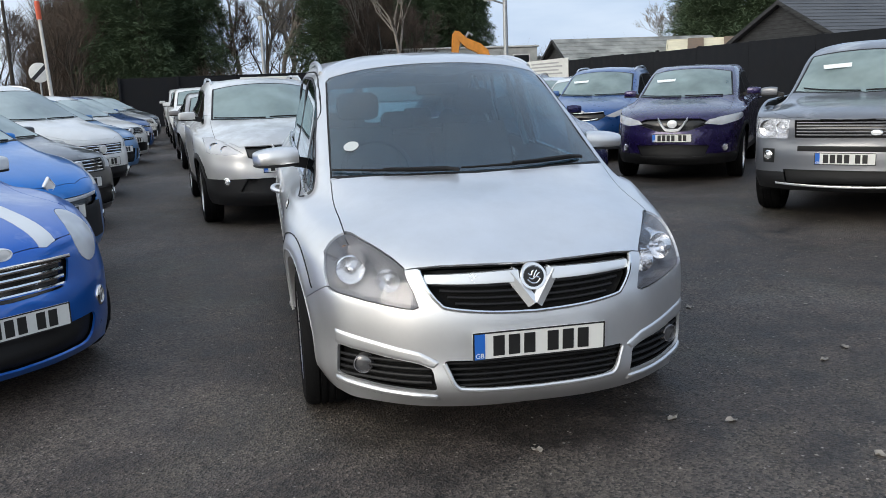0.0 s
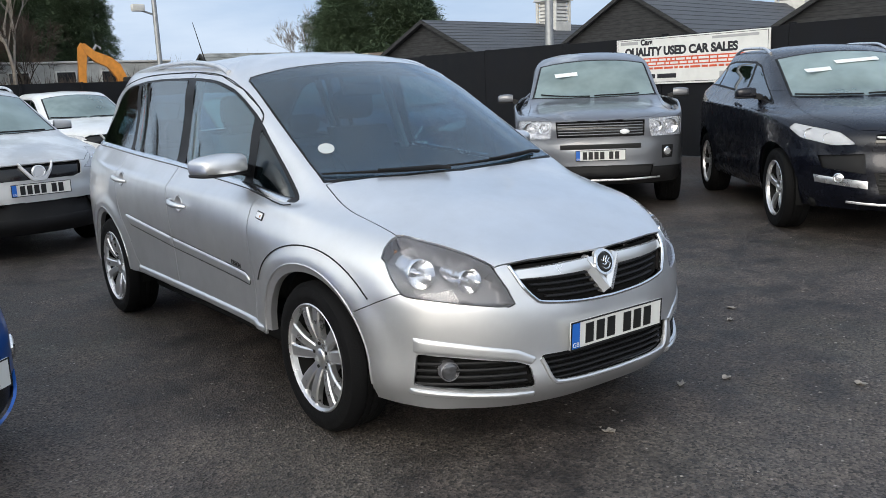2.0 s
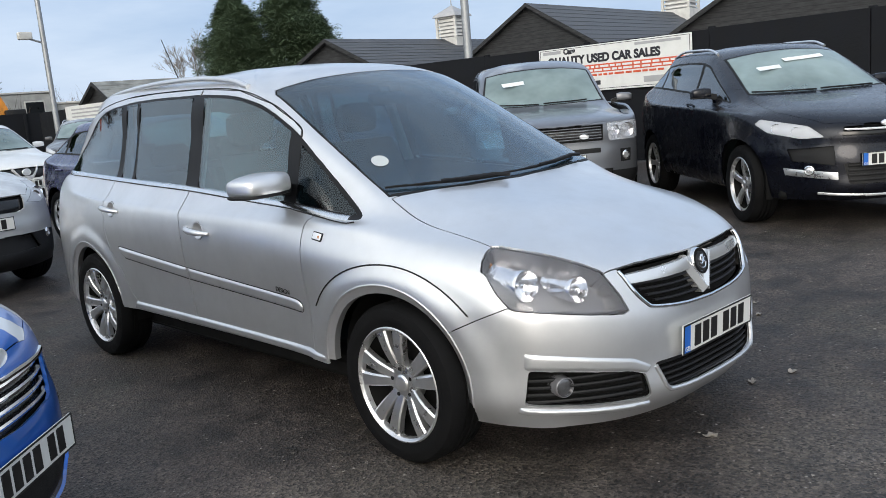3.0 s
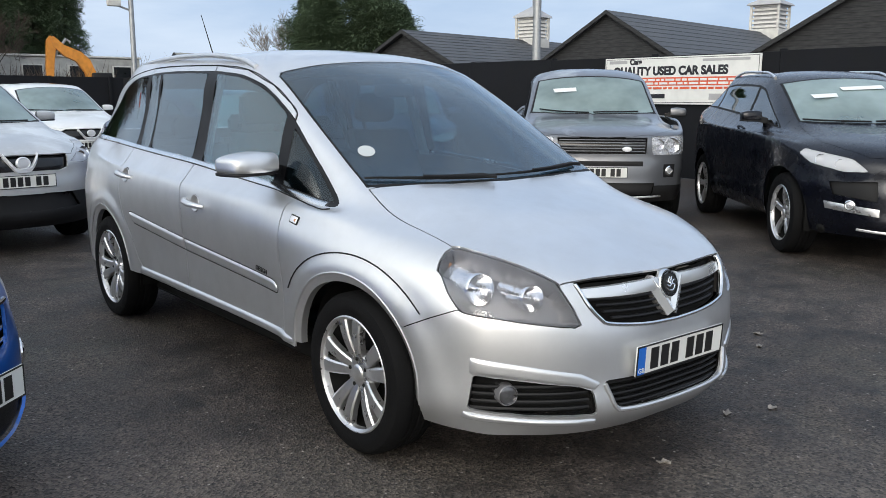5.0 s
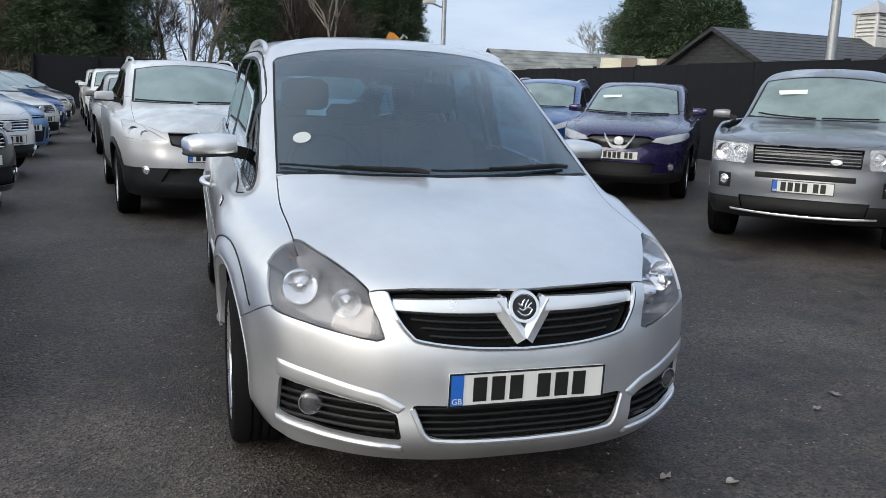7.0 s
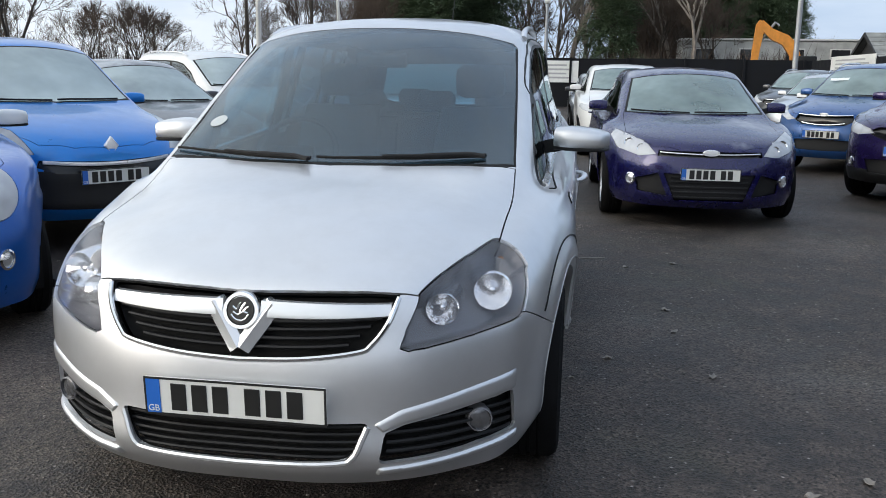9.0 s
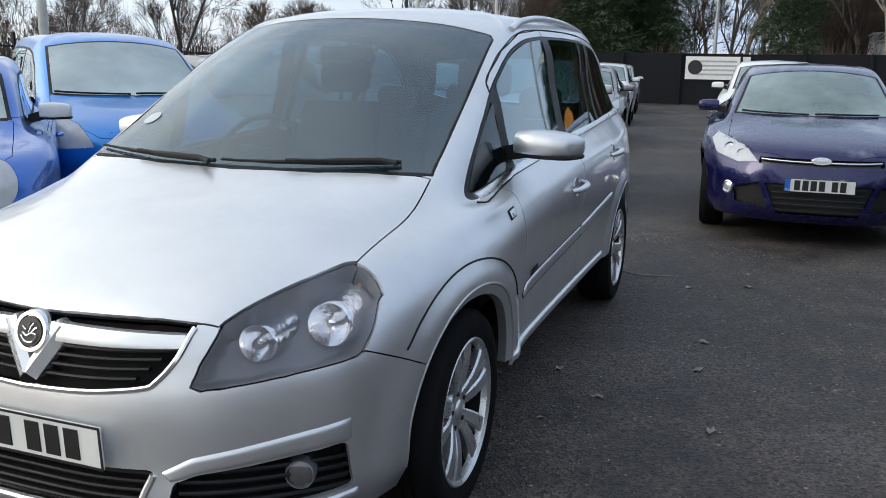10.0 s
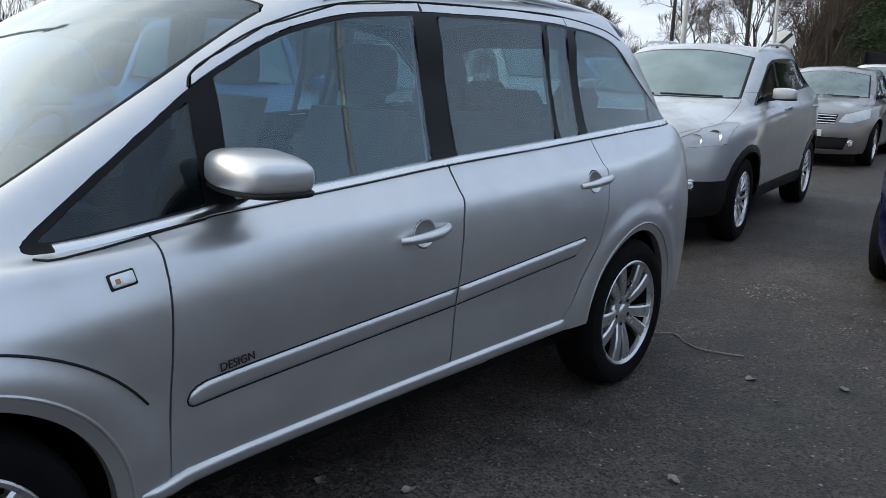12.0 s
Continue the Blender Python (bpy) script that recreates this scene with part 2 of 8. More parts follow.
M_SATIN = plain("satin_chrome", (0.82, 0.83, 0.84), 0.24, 0.7, vary=0.05)
M_CHROME = plain("chrome", (0.80, 0.81, 0.82), 0.08, 1.0, vary=0.05)
M_ALLOY = plain("alloy_wheel", (0.74, 0.74, 0.75), 0.30, 0.9, vary=0.1, scale=20)
# near-black: the shade behind the spokes is put into the colour; bolts share it
M_SHADEDALLOY = plain("shadowed_wheel_back", (0.012, 0.012, 0.012), 0.7, spec=0.2)
M_INNER = plain("inner_lining", (0.006, 0.006, 0.006), 0.85, spec=0.2)
M_LAMPBACK = plain("lamp_housing", (0.20, 0.195, 0.205), 0.38, 0.35, vary=0.1)
M_LAMPSILVER = plain("lamp_reflector", (0.88, 0.88, 0.89), 0.10, 1.0, vary=0.10, scale=25, bumps=0.25, bscale=45)
M_FARLAMP = plain("far_lamp_reflector", (0.86, 0.86, 0.87), 0.25, 0.7, vary=0.12, scale=25)
M_FOG = plain("fog_lamp_glass", (0.20, 0.20, 0.21), 0.15, 0.7, vary=0.3, scale=60)
M_BRIGHT = plain("bright_trim", (0.82, 0.83, 0.84), 0.25, 1.0, vary=0.05)
M_LENS = glass("lamp_lens", (0.97, 0.97, 0.98), gloss=0.35, sheen=0.25)
M_LENSFROST = glass("frosted_lamp_lens", (0.9, 0.9, 0.92), frost=0.5, frost_col=(0.74, 0.76, 0.78), even=0.3)
M_LENSHAZE = glass("misted_lamp_lens", (0.92, 0.92, 0.94), frost=0.20, frost_col=(0.74, 0.76, 0.78), gloss=0.6, sheen=0.5, even=0.6)
M_LENSDULL = glass("dull_lamp_lens", (0.92, 0.92, 0.94), frost=0.36, frost_col=(0.78, 0.79, 0.80), gloss=0.6, sheen=0.5, even=0.8)
M_LENSRED = plain("red_lamp_lens", (0.22, 0.008, 0.01), 0.15, vary=0.1)
M_AMBER = plain("amber_lamp", (0.50, 0.24, 0.10), 0.3)
M_GLASS = glass("clear_car_glass", (0.46, 0.60, 0.67), gloss=0.85, film=0.04)
M_SIDEGLASS = glass("side_car_glass", (0.66, 0.80, 0.83), gloss=1.2)
M_REARGLASS = glass("rear_side_glass", (0.48, 0.57, 0.60), gloss=1.2)
M_CORNERGLASS = glass("corner_car_glass", (0.36, 0.43, 0.46), gloss=0.7, sheen=0.6)
M_DARKGLASS = glass("privacy_glass", (0.30, 0.35, 0.38), gloss=1.0)
M_FROSTGLASS = glass("frosted_car_glass", (0.42, 0.52, 0.53), frost=0.36, gloss=0.8, frost_col=(0.50, 0.62, 0.62), sheen=0.8, even=0.55)
M_HEAVYFROST = glass("heavily_frosted_glass", (0.5, 0.55, 0.6), frost=0.74, gloss=0.6, frost_col=(0.52, 0.60, 0.61), sheen=0.8, even=0.8)
M_PLATE = plain("number_plate_white", (0.72, 0.72, 0.69), 0.4, vary=0.06)
M_PLATEBLUE = plain("number_plate_blue", (0.02, 0.14, 0.55), 0.4, vary=0.06)
M_PLATEBLACK = plain("number_plate_black", (0.012, 0.012, 0.012), 0.45)
M_SEAT = plain("seat_cloth", (0.060, 0.058, 0.056), 0.9, vary=0.3)
M_CLOTH = plain("pale_grey_cloth", (0.42, 0.41, 0.39), 0.9, vary=0.15)
M_DASH = plain("dashboard_plastic", (0.028, 0.028, 0.030), 0.7)
M_DISC = plain("paper_disc", (0.52, 0.55, 0.55), 0.6, vary=0.1)
M_PAPER = plain("paper_notice", (0.78, 0.80, 0.80), 0.6, vary=0.1)


# ---------------------------------------------------------------- mesh tools
from mathutils.bvhtree import BVHTree
from mathutils.interpolate import poly_3d_calc


def mesh_from(name, verts, faces, mats, smooth=True, face_mats=None):
    me = bpy.data.meshes.new(name)
    me.from_pydata([tuple(v) for v in verts], [], faces)
    for m in mats if isinstance(mats, (list, tuple)) else (mats,):
        me.materials.append(m)
    me.polygons.foreach_set("use_smooth", [smooth] * len(me.polygons))
    if face_mats is not None:
        me.polygons.foreach_set("material_index", face_mats)
    me.update()
    return me


def part(name, bm, material, parent=None, label="", smooth=None, m=None):
    """Links a bmesh as one mesh object, under a thing or a part."""
    me = bpy.data.meshes.new(name)
    bmesh.ops.recalc_face_normals(bm, faces=bm.faces[:])
    bm.to_mesh(me)
    bm.free()
    me.materials.append(material)
    if smooth is None:
        me.polygons.foreach_set("use_smooth", [True] * len(me.polygons))
        me.set_sharp_from_angle(angle=radians(38))
    else:
        me.polygons.foreach_set("use_smooth", [smooth] * len(me.polygons))
    ob = new(name, me)
    if parent:
        ob.parent = parent
    if m is not None:
        ob.matrix_basis = m
    if label:
        tagged(ob, label)
    return ob


def shared(name, me, parent=None, m=None, label=""):
    ob = new(name, me)
    if parent:
        ob.parent = parent
    if m is not None:
        ob.matrix_basis = m
    if label:
        tagged(ob, label)
    return ob


def add_box(bm, lo, hi, bevel=0.0, seg=1, m=None):
    c = [(a + b) / 2 for a, b in zip(lo, hi)]
    s = [max(1e-5, b - a) for a, b in zip(lo, hi)]
    made = bmesh.ops.create_cube(bm, size=1.0, matrix=Matrix.Translation(c) @ Matrix.Diagonal((*s, 1)))["verts"]
    if bevel:
        edges = list({e for v in made for e in v.link_edges})
        ret = bmesh.ops.bevel(bm, geom=edges, offset=min(bevel, min(s) * 0.49), segments=seg, affect="EDGES", profile=0.5)
        made = list({v for f in ret["faces"] for v in f.verts} | {v for v in made if v.is_valid})
    if m is not None:
        bmesh.ops.transform(bm, matrix=m, verts=[v for v in made if v.is_valid])
    return made


def box(lo, hi, bevel=0.0, seg=1, m=None):
    bm = bmesh.new()
    add_box(bm, lo, hi, bevel, seg, m)
    return bm


def add_tube(bm, pts, radius, n=8, cap=True):
    pts = [Vector(p) for p in pts]
    rad = radius if isinstance(radius, (list, tuple)) else [radius] * len(pts)
    rings = []
    side = None
    for i, p in enumerate(pts):
        d = (pts[min(i + 1, len(pts) - 1)] - pts[max(i - 1, 0)]).normalized()
        if side is None:
            side = d.orthogonal().normalized()
        side = (side - d * side.dot(d)).normalized()
        up = d.cross(side)
        rings.append([bm.verts.new(p + rad[i] * (math.cos(6.28319 * k / n) * side + math.sin(6.28319 * k / n) * up)) for k in range(n)])
    for a, b in zip(rings, rings[1:]):
        for k in range(n):
            bm.faces.new((a[k], a[(k + 1) % n], b[(k + 1) % n], b[k]))
    if cap:
        bm.faces.new(rings[0][::-1])
        bm.faces.new(rings[-1])
    return bm


def tube(pts, radius, n=8, cap=True):
    return add_tube(bmesh.new(), pts, radius, n, cap)


def lathe(profile, n=40, closed=False):
    """Turns (radius, x) pairs about the x axis."""
    bm = bmesh.new()
    rings = []
    for r, x in profile:
        if r < 1e-5:
            rings.append([bm.verts.new((x, 0, 0))])
        else:
            rings.append([bm.verts.new((x, r * math.cos(6.28319 * k / n), r * math.sin(6.28319 * k / n))) for k in range(n)])
    pairs = list(zip(rings, rings[1:])) + ([(rings[-1], rings[0])] if closed else [])
    for a, b in pairs:
        for k in range(n):
            va, vb = [a[k % len(a)], a[(k + 1) % len(a)]], [b[(k + 1) % len(b)], b[k % len(b)]]
            vs = list(dict.fromkeys(va + vb))
            if len(vs) > 2:
                bm.faces.new(vs)
    return bm


def loft(rings, cap=True):
    bm = bmesh.new()
    vs = [[bm.verts.new(p) for p in r] for r in rings]
    n = len(vs[0])
    for a, b in zip(vs, vs[1:]):
        for k in range(n):
            bm.faces.new((a[k], a[(k + 1) % n], b[(k + 1) % n], b[k]))
    if cap:
        bm.faces.new(vs[0][::-1])
        bm.faces.new(vs[-1])
    return bm


def prism(poly, axis, a, b):
    """A flat outline in the two other axes, pulled from a to b along axis."""
    def put(p, d):
        q = list(p)
        q.insert(axis, d)
        return q
    return loft([[put(p, a) for p in poly], [put(p, b) for p in poly]])


def ellipse(cx, cy, rx, ry, n=24, power=2.0, a0=0.0):
    out = []
    for k in range(n):
        a = a0 + 2 * math.pi * k / n
        c, s = math.cos(a), math.sin(a)
        out.append((cx + rx * math.copysign(abs(c) ** (2 / power), c), cy + ry * math.copysign(abs(s) ** (2 / power), s)))
    return out


def rounded(poly, r, seg=4):
    """A polygon with its corners rounded; r is one radius or one for each corner."""
    out = []
    n = len(poly)
    for i in range(n):
        p0, p, p1 = Vector(poly[i - 1]), Vector(poly[i]), Vector(poly[(i + 1) % n])
        ri = r[i] if isinstance(r, (list, tuple)) else r
        a, b = p0 - p, p1 - p
        ri = min(ri, a.length * 0.45, b.length * 0.45)
        if ri < 1e-4:
            out.append(tuple(p))
            continue
        s, e = p + a.normalized() * ri, p + b.normalized() * ri
        for k in range(seg + 1):
            t = k / seg
            out.append(tuple((1 - t) ** 2 * s + 2 * t * (1 - t) * p + t * t * e))
    return out


def smooth_line(pts, sub=6):
    """A smooth open line through a few points."""
    p = [Vector(q) for q in pts]
    out = []
    for i in range(len(p) - 1):
        a, b, c, d = p[max(i - 1, 0)], p[i], p[i + 1], p[min(i + 2, len(p) - 1)]
        for k in range(sub):
            t = k / sub
            out.append(tuple(0.5 * (2 * b + (c - a) * t + (2 * a - 5 * b + 4 * c - d) * t * t + (3 * b - a - 3 * c + d) * t ** 3)))
    return out + [tuple(p[-1])]


def inset(poly, d):
    """The outline moved inwards by d (outwards for a negative d)."""
    n = len(poly)
    area = sum(poly[i - 1][0] * poly[i][1] - poly[i][0] * poly[i - 1][1] for i in range(n))
    sgn = 1 if area > 0 else -1
    out = []
    for i in range(n):
        a, p, b = Vector(poly[i - 1]), Vector(poly[i]), Vector(poly[(i + 1) % n])
        d1, d2 = (p - a), (b - p)
        if d1.length < 1e-6 or d2.length < 1e-6:
            continue
        n1 = Vector((-d1.y, d1.x)).normalized() * sgn
        n2 = Vector((-d2.y, d2.x)).normalized() * sgn
        m = n1 + n2
        if m.length < 1e-4:
            continue
        m.normalize()
        out.append(tuple(p + m * min(d / max(0.4, m.dot(n1)), 2.5 * d) if d > 0 else p + m * d / max(0.5, m.dot(n1))))
    return out


def inside(poly, pts):
    pts = np.asarray(pts)
    x, y = pts[:, 0], pts[:, 1]
    r = np.zeros(len(pts), bool)
    for (x0, y0), (x1, y1) in zip(poly, poly[1:] + poly[:1]):
        if y0 == y1:
            continue
        hit = (y0 > y) != (y1 > y)
        r ^= hit & (x < (x1 - x0) * (y - y0) / (y1 - y0) + x0)
    return r


SIDE = (Vector((0, 1, 0)), Vector((0, 0, 1)), Vector((1, 0, 0)))
FRONT = (Vector((1, 0, 0)), Vector((0, 0, 1)), Vector((0, -1, 0)))
REAR = (Vector((1, 0, 0)), Vector((0, 0, 1)), Vector((0, 1, 0)))
TOP = (Vector((1, 0, 0)), Vector((0, 1, 0)), Vector((0, 0, 1)))
CORNER = (Vector((0.766, 0.643, 0)), Vector((0, 0, 1)), Vector((0.55, -0.83, 0.1)))


class Skin:
    """One half (x > 0) of a car's outer surface, cut along outlines into panels, lamps and panes."""

    def __init__(self, net, nu, nv, flare=()):
        P = np.array(net, float)
        mir = np.array([-1, 1, 1])
        E = np.concatenate([P[:, 2:0:-1] * mir, P, P[:, -2:-4:-1] * mir], axis=1)

        def dense(A, axis, n, lo, hi):
            A = np.moveaxis(A, axis, 0)
            ch = np.sqrt((np.diff(A, axis=0) ** 2).sum(-1)).mean(1) ** 0.75 + 1e-4
            s = np.concatenate([[0], np.cumsum(ch)])
            K = len(s)
            m = np.zeros_like(A)
            for i in range(K):
                if i == 0:
                    m[i] = (A[1] - A[0]) / (s[1] - s[0])
                elif i == K - 1:
                    m[i] = (A[-1] - A[-2]) / (s[-1] - s[-2])
                else:
                    h0, h1 = s[i] - s[i - 1], s[i + 1] - s[i]
                    m[i] = ((A[i] - A[i - 1]) / h0 * h1 + (A[i + 1] - A[i]) / h1 * h0) / (h0 + h1)
            # samples shared out so that every span has its own count
            q, per = [], (s[hi] - s[lo]) / n
            for i in range(lo, hi):
                c = max(2, int(round((s[i + 1] - s[i]) / per)))
                q += [s[i] + (s[i + 1] - s[i]) * j / c for j in range(c)]
            q.append(s[hi])
            out = []
            for v in q:
                i = int(min(max(np.searchsorted(s, v, side="right") - 1, 0), K - 2))
                h = s[i + 1] - s[i]
                t = (v - s[i]) / h
                out.append((1 + 2 * t) * (1 - t) ** 2 * A[i] + t * (1 - t) ** 2 * h * m[i] + t * t * (3 - 2 * t) * A[i + 1] + t * t * (t - 1) * h * m[i + 1])
            return np.moveaxis(np.array(out), 0, axis)

        G = dense(E, 1, nu, 2, 2 + P.shape[1] - 1)
        G = dense(G, 0, nv, 0, P.shape[0] - 1)
        for _ in range(3):
            S = G.copy()
            S[1:-1, 1:-1] = 0.5 * G[1:-1, 1:-1] + 0.125 * (G[2:, 1:-1] + G[:-2, 1:-1] + G[1:-1, 2:] + G[1:-1, :-2])
            G = S
        G[:, 0, 0] = G[:, -1, 0] = 0
        G[-1, :, 0] = 0
        G[..., 0] = np.maximum(G[..., 0], 0)
        for (y, z, r, h, wdt) in flare:
            d = np.hypot(G[..., 1] - y, G[..., 2] - z)
            t = np.clip((r + wdt - d) / (wdt * 0.35), 0, 1)
            t = t * t * (3 - 2 * t)
            on = (G[..., 0] > 0.6) * np.clip((G[..., 2] - 0.16) / 0.12, 0, 1)
            G[..., 0] += h * t * on
        self.bm = bm = bmesh.new()
        self.layer = bm.faces.layers.int.new("panel")
        nr, nc = G.shape[:2]
        vs = [[bm.verts.new(G[r, c]) for c in range(nc)] for r in range(nr)]
        for r in range(nr - 1):
            for c in range(nc - 1):
                q = (vs[r][c], vs[r + 1][c], vs[r + 1][c + 1], vs[r][c + 1])
                bm.faces.new(q)
        bmesh.ops.remove_doubles(bm, verts=bm.verts[:], dist=1e-5)
        bm.normal_update()
        self.bvh = BVHTree.FromBMesh(bm)
        if self.at_side(2.3, 0.6)[1].x < 0:
            bmesh.ops.reverse_faces(bm, faces=bm.faces[:])
            bm.normal_update()
            self.bvh = BVHTree.FromBMesh(bm)
        self.ids = {"body": 0}
        # the uncut surface keeps its normals, so that cuts leave no facets in the shine
        bm.faces.ensure_lookup_table()
        self.whole = BVHTree.FromBMesh(bm)
        self.corners = [([v.co.copy() for v in f.verts], [v.normal.copy() for v in f.verts]) for f in bm.faces]

    def smooth_normal(self, p):
        at_point, _, i, _ = self.whole.find_nearest(p)
        co, no = self.corners[i]
        n = Vector((0, 0, 0))
        for w, q in zip(poly_3d_calc(co, at_point), no):
            n += q * w
        return n.normalized()

    def at_side(self, y, z):
        h = self.bvh.ray_cast(Vector((3, y, z)), Vector((-1, 0, 0)))
        return (h[0], h[1]) if h[0] else (Vector((0.85, y, z)), Vector((1, 0, 0)))

    def at_front(self, x, z):
        h = self.bvh.ray_cast(Vector((abs(x), -3, z)), Vector((0, 1, 0)))
        p, nrm = (h[0], h[1]) if h[0] else (Vector((abs(x), 0, z)), Vector((0, -1, 0)))
        return (Vector((math.copysign(p.x, x), p.y, p.z)), nrm)

    def at_top(self, x, y):
        h = self.bvh.ray_cast(Vector((abs(x), y, 4)), Vector((0, 0, -1)))
        p = h[0] if h[0] else Vector((abs(x), y, 1))
        return Vector((math.copysign(p.x, x), p.y, p.z)), h[1]

    def cut(self, name, poly, proj, over=None, test=None, facing=0.02):
        """Cuts the outline poly, given in the plane of proj, into the skin and names what lies within it."""
        bm = self.bm
        ax, ay, fc = proj
        poly = [tuple(p) for p in poly]
        xs, ys = [p[0] for p in poly], [p[1] for p in poly]
        lo, hi = (min(xs) - 0.05, min(ys) - 0.05), (max(xs) + 0.05, max(ys) + 0.05)
        only = {self.ids[o] for o in over} if over else None
        lay = self.layer

        def ok(f):
            if only is not None and f[lay] not in only:
                return False
            if f.normal.dot(fc) < facing:
                return False
            c = f.calc_center_median()
            if test and not test(c):
                return False
            return lo[0] - 0.1 < c.dot(ax) < hi[0] + 0.1 and lo[1] - 0.1 < c.dot(ay) < hi[1] + 0.1

        cand = {f for f in bm.faces if ok(f)}
        for a, b in zip(poly, poly[1:] + poly[:1]):
            d = Vector(b) - Vector(a)
            if d.length < 1e-5:
                continue
            u = d.normalized()
            n2 = Vector((-u.y, u.x))
            no = n2.x * ax + n2.y * ay
            co = no * (n2.dot(Vector(a)) / no.length_squared)
            pick = []
            for f in cand:
                if not f.is_valid:
                    continue
                q = [(v.co.dot(ax) - a[0], v.co.dot(ay) - a[1]) for v in f.verts]
                al = [p[0] * u.x + p[1] * u.y for p in q]
                if max(al) < -1e-4 or min(al) > d.length + 1e-4:
                    continue
                sd = [p[0] * n2.x + p[1] * n2.y for p in q]
                if max(sd) > 1e-5 and min(sd) < -1e-5:
                    pick.append(f)
            if not pick:
                continue
            geom = pick + list({e for f in pick for e in f.edges}) + list({v for f in pick for v in f.verts})
            ret = bmesh.ops.bisect_plane(bm, geom=geom, dist=1e-5, plane_co=co, plane_no=no)
            cand |= {g for g in ret["geom"] if isinstance(g, bmesh.types.BMFace)}
        cand = [f for f in cand if f.is_valid]
        if not cand:
            return
        pid = self.ids.setdefault(name, len(self.ids))
        cs = [f.calc_center_median() for f in cand]
        ins = inside(poly, [(c.dot(ax), c.dot(ay)) for c in cs])
        for f, i in zip(cand, ins):
            if i and (only is None or f[lay] in only):
                f[lay] = pid

    def tidy(self, dist, crumb=2.5e-4):
        """Welds the slivers that the cuts leave behind."""
        bmesh.ops.remove_doubles(self.bm, verts=self.bm.verts[:], dist=dist)
        bmesh.ops.dissolve_degenerate(self.bm, edges=self.bm.edges[:], dist=2e-4)
        self.bm.normal_update()
        lay = self.layer
        # slivers and crumbs join the panel that they mostly border on
        for _ in range(4):
            moved = 0
            for f in self.bm.faces:
                own, border = 0.0, {}
                for e in f.edges:
                    w = e.calc_length()
                    for g in e.link_faces:
                        if g is not f:
                            if g[lay] == f[lay]:
                                own += w
                            else:
                                border[g[lay]] = border.get(g[lay], 0.0) + w
                if not border:
                    continue
                top = max(border, key=lambda q: border[q])
                long = max(e.calc_length() for e in f.edges)
                thin = f.calc_area() / max(long, 1e-6) < 0.0016
                if border[top] > own * (0.9 if thin else 2.6) and top in self.ids.values():
                    f[lay] = top
                    moved += 1
            if not moved:
                break
        seen = set()
        for f0 in self.bm.faces:
            if f0 in seen:
                continue
            isle, todo, area, border = [], [f0], 0.0, {}
            seen.add(f0)
            while todo:
                f = todo.pop()
                isle.append(f)
                area += f.calc_area()
                for e in f.edges:
                    for g in e.link_faces:
                        if g[lay] == f0[lay]:
                            if g not in seen:
                                seen.add(g)
                                todo.append(g)
                        else:
                            border[g[lay]] = border.get(g[lay], 0.0) + e.calc_length()
            if area < crumb and border:
                top = max(border, key=lambda q: border[q])
                for f in isle:
                    f[lay] = top

    def take(self, names, mirror, grow=0.0, gap=0.002, thick=0.012, edge=0.0, push=None, fit=None):
        """Vertices and faces of the named panels: one side, or both sides joined at the middle."""
        want = {self.ids[n] for n in names if n in self.ids}
        fs = [f for f in self.bm.faces if f[self.layer] in want]
        # tiny tabs that stick out along a cut are left off
        lay = self.layer
        for _ in range(3):
            kept = []
            for f in fs:
                free = sum(e.calc_length() for e in f.edges if sum(1 for g in e.link_faces if g[lay] in want) < 2)
                if not (f.calc_area() < 9e-5 and free > 0.5 * f.calc_perimeter()):
                    kept.append(f)
            if len(kept) == len(fs):
                break
            for f in set(fs) - set(kept):
                f[lay] = -1
            fs = kept
        if not fs:
            return None
        idx, co, no = {}, [], []
        faces = []
        for f in fs:
            q = []
            for v in f.verts:
                if v not in idx:
                    idx[v] = len(co)
                    co.append(v.co.copy())
                    no.append(v.normal.copy())
                q.append(idx[v])
            faces.append(q)
        cnt = {}
        for fi, q in enumerate(faces):
            for a, b in zip(q, q[1:] + q[:1]):
                cnt.setdefault((min(a, b), max(a, b)), []).append((a, b, fi))
        rim = [v[0] for v in cnt.values() if len(v) == 1]
        if mirror == "both":
            rim = [e for e in rim if not (abs(co[e[0]].x) < 1e-4 and abs(co[e[1]].x) < 1e-4)]
        shift = {}
        for a, b, fi in rim:
            t = (co[b] - co[a])
            if t.length < 1e-7:
                continue
            w = fs[fi].normal.cross(t).normalized()
            for v in (a, b):
                shift[v] = shift.get(v, Vector((0, 0, 0))) + w
        shine = [self.smooth_normal(p) for p in co] if not (grow or push or fit) else None
        pts = []
        for i, p in enumerate(co):
            q = p.copy()
            g = grow
            if i in shift and shift[i].length > 1e-6:
                if shift[i].length > 0.9:
                    q += shift[i].normalized() * gap
                g = edge if grow else 0.0
            q += no[i] * g
            if push:
                q = push(q)
            if mirror == "both" and abs(p.x) < 1e-4:
                q.x = 0
            pts.append(q)
        if fit:
            # one even sheet of glass through the panel's points
            Q = np.array([tuple(p) for p in pts])
            if fit == "x":
                u, v, k = Q[:, 1] - Q[:, 1].mean(), Q[:, 2] - Q[:, 2].mean(), 0
            else:
                u, v, k = Q[:, 0] ** 2, Q[:, 2] - Q[:, 2].mean(), 1
            A = np.stack([u * 0 + 1, u, v, u * u, u * v, v * v] + ([u * v * v, u * u * v, v ** 3] if fit == "y" else []), 1)
            c = np.linalg.lstsq(A, Q[:, k], rcond=None)[0]
            Q[:, k] = A @ c
            c = np.concatenate([c, np.zeros(9 - len(c))])
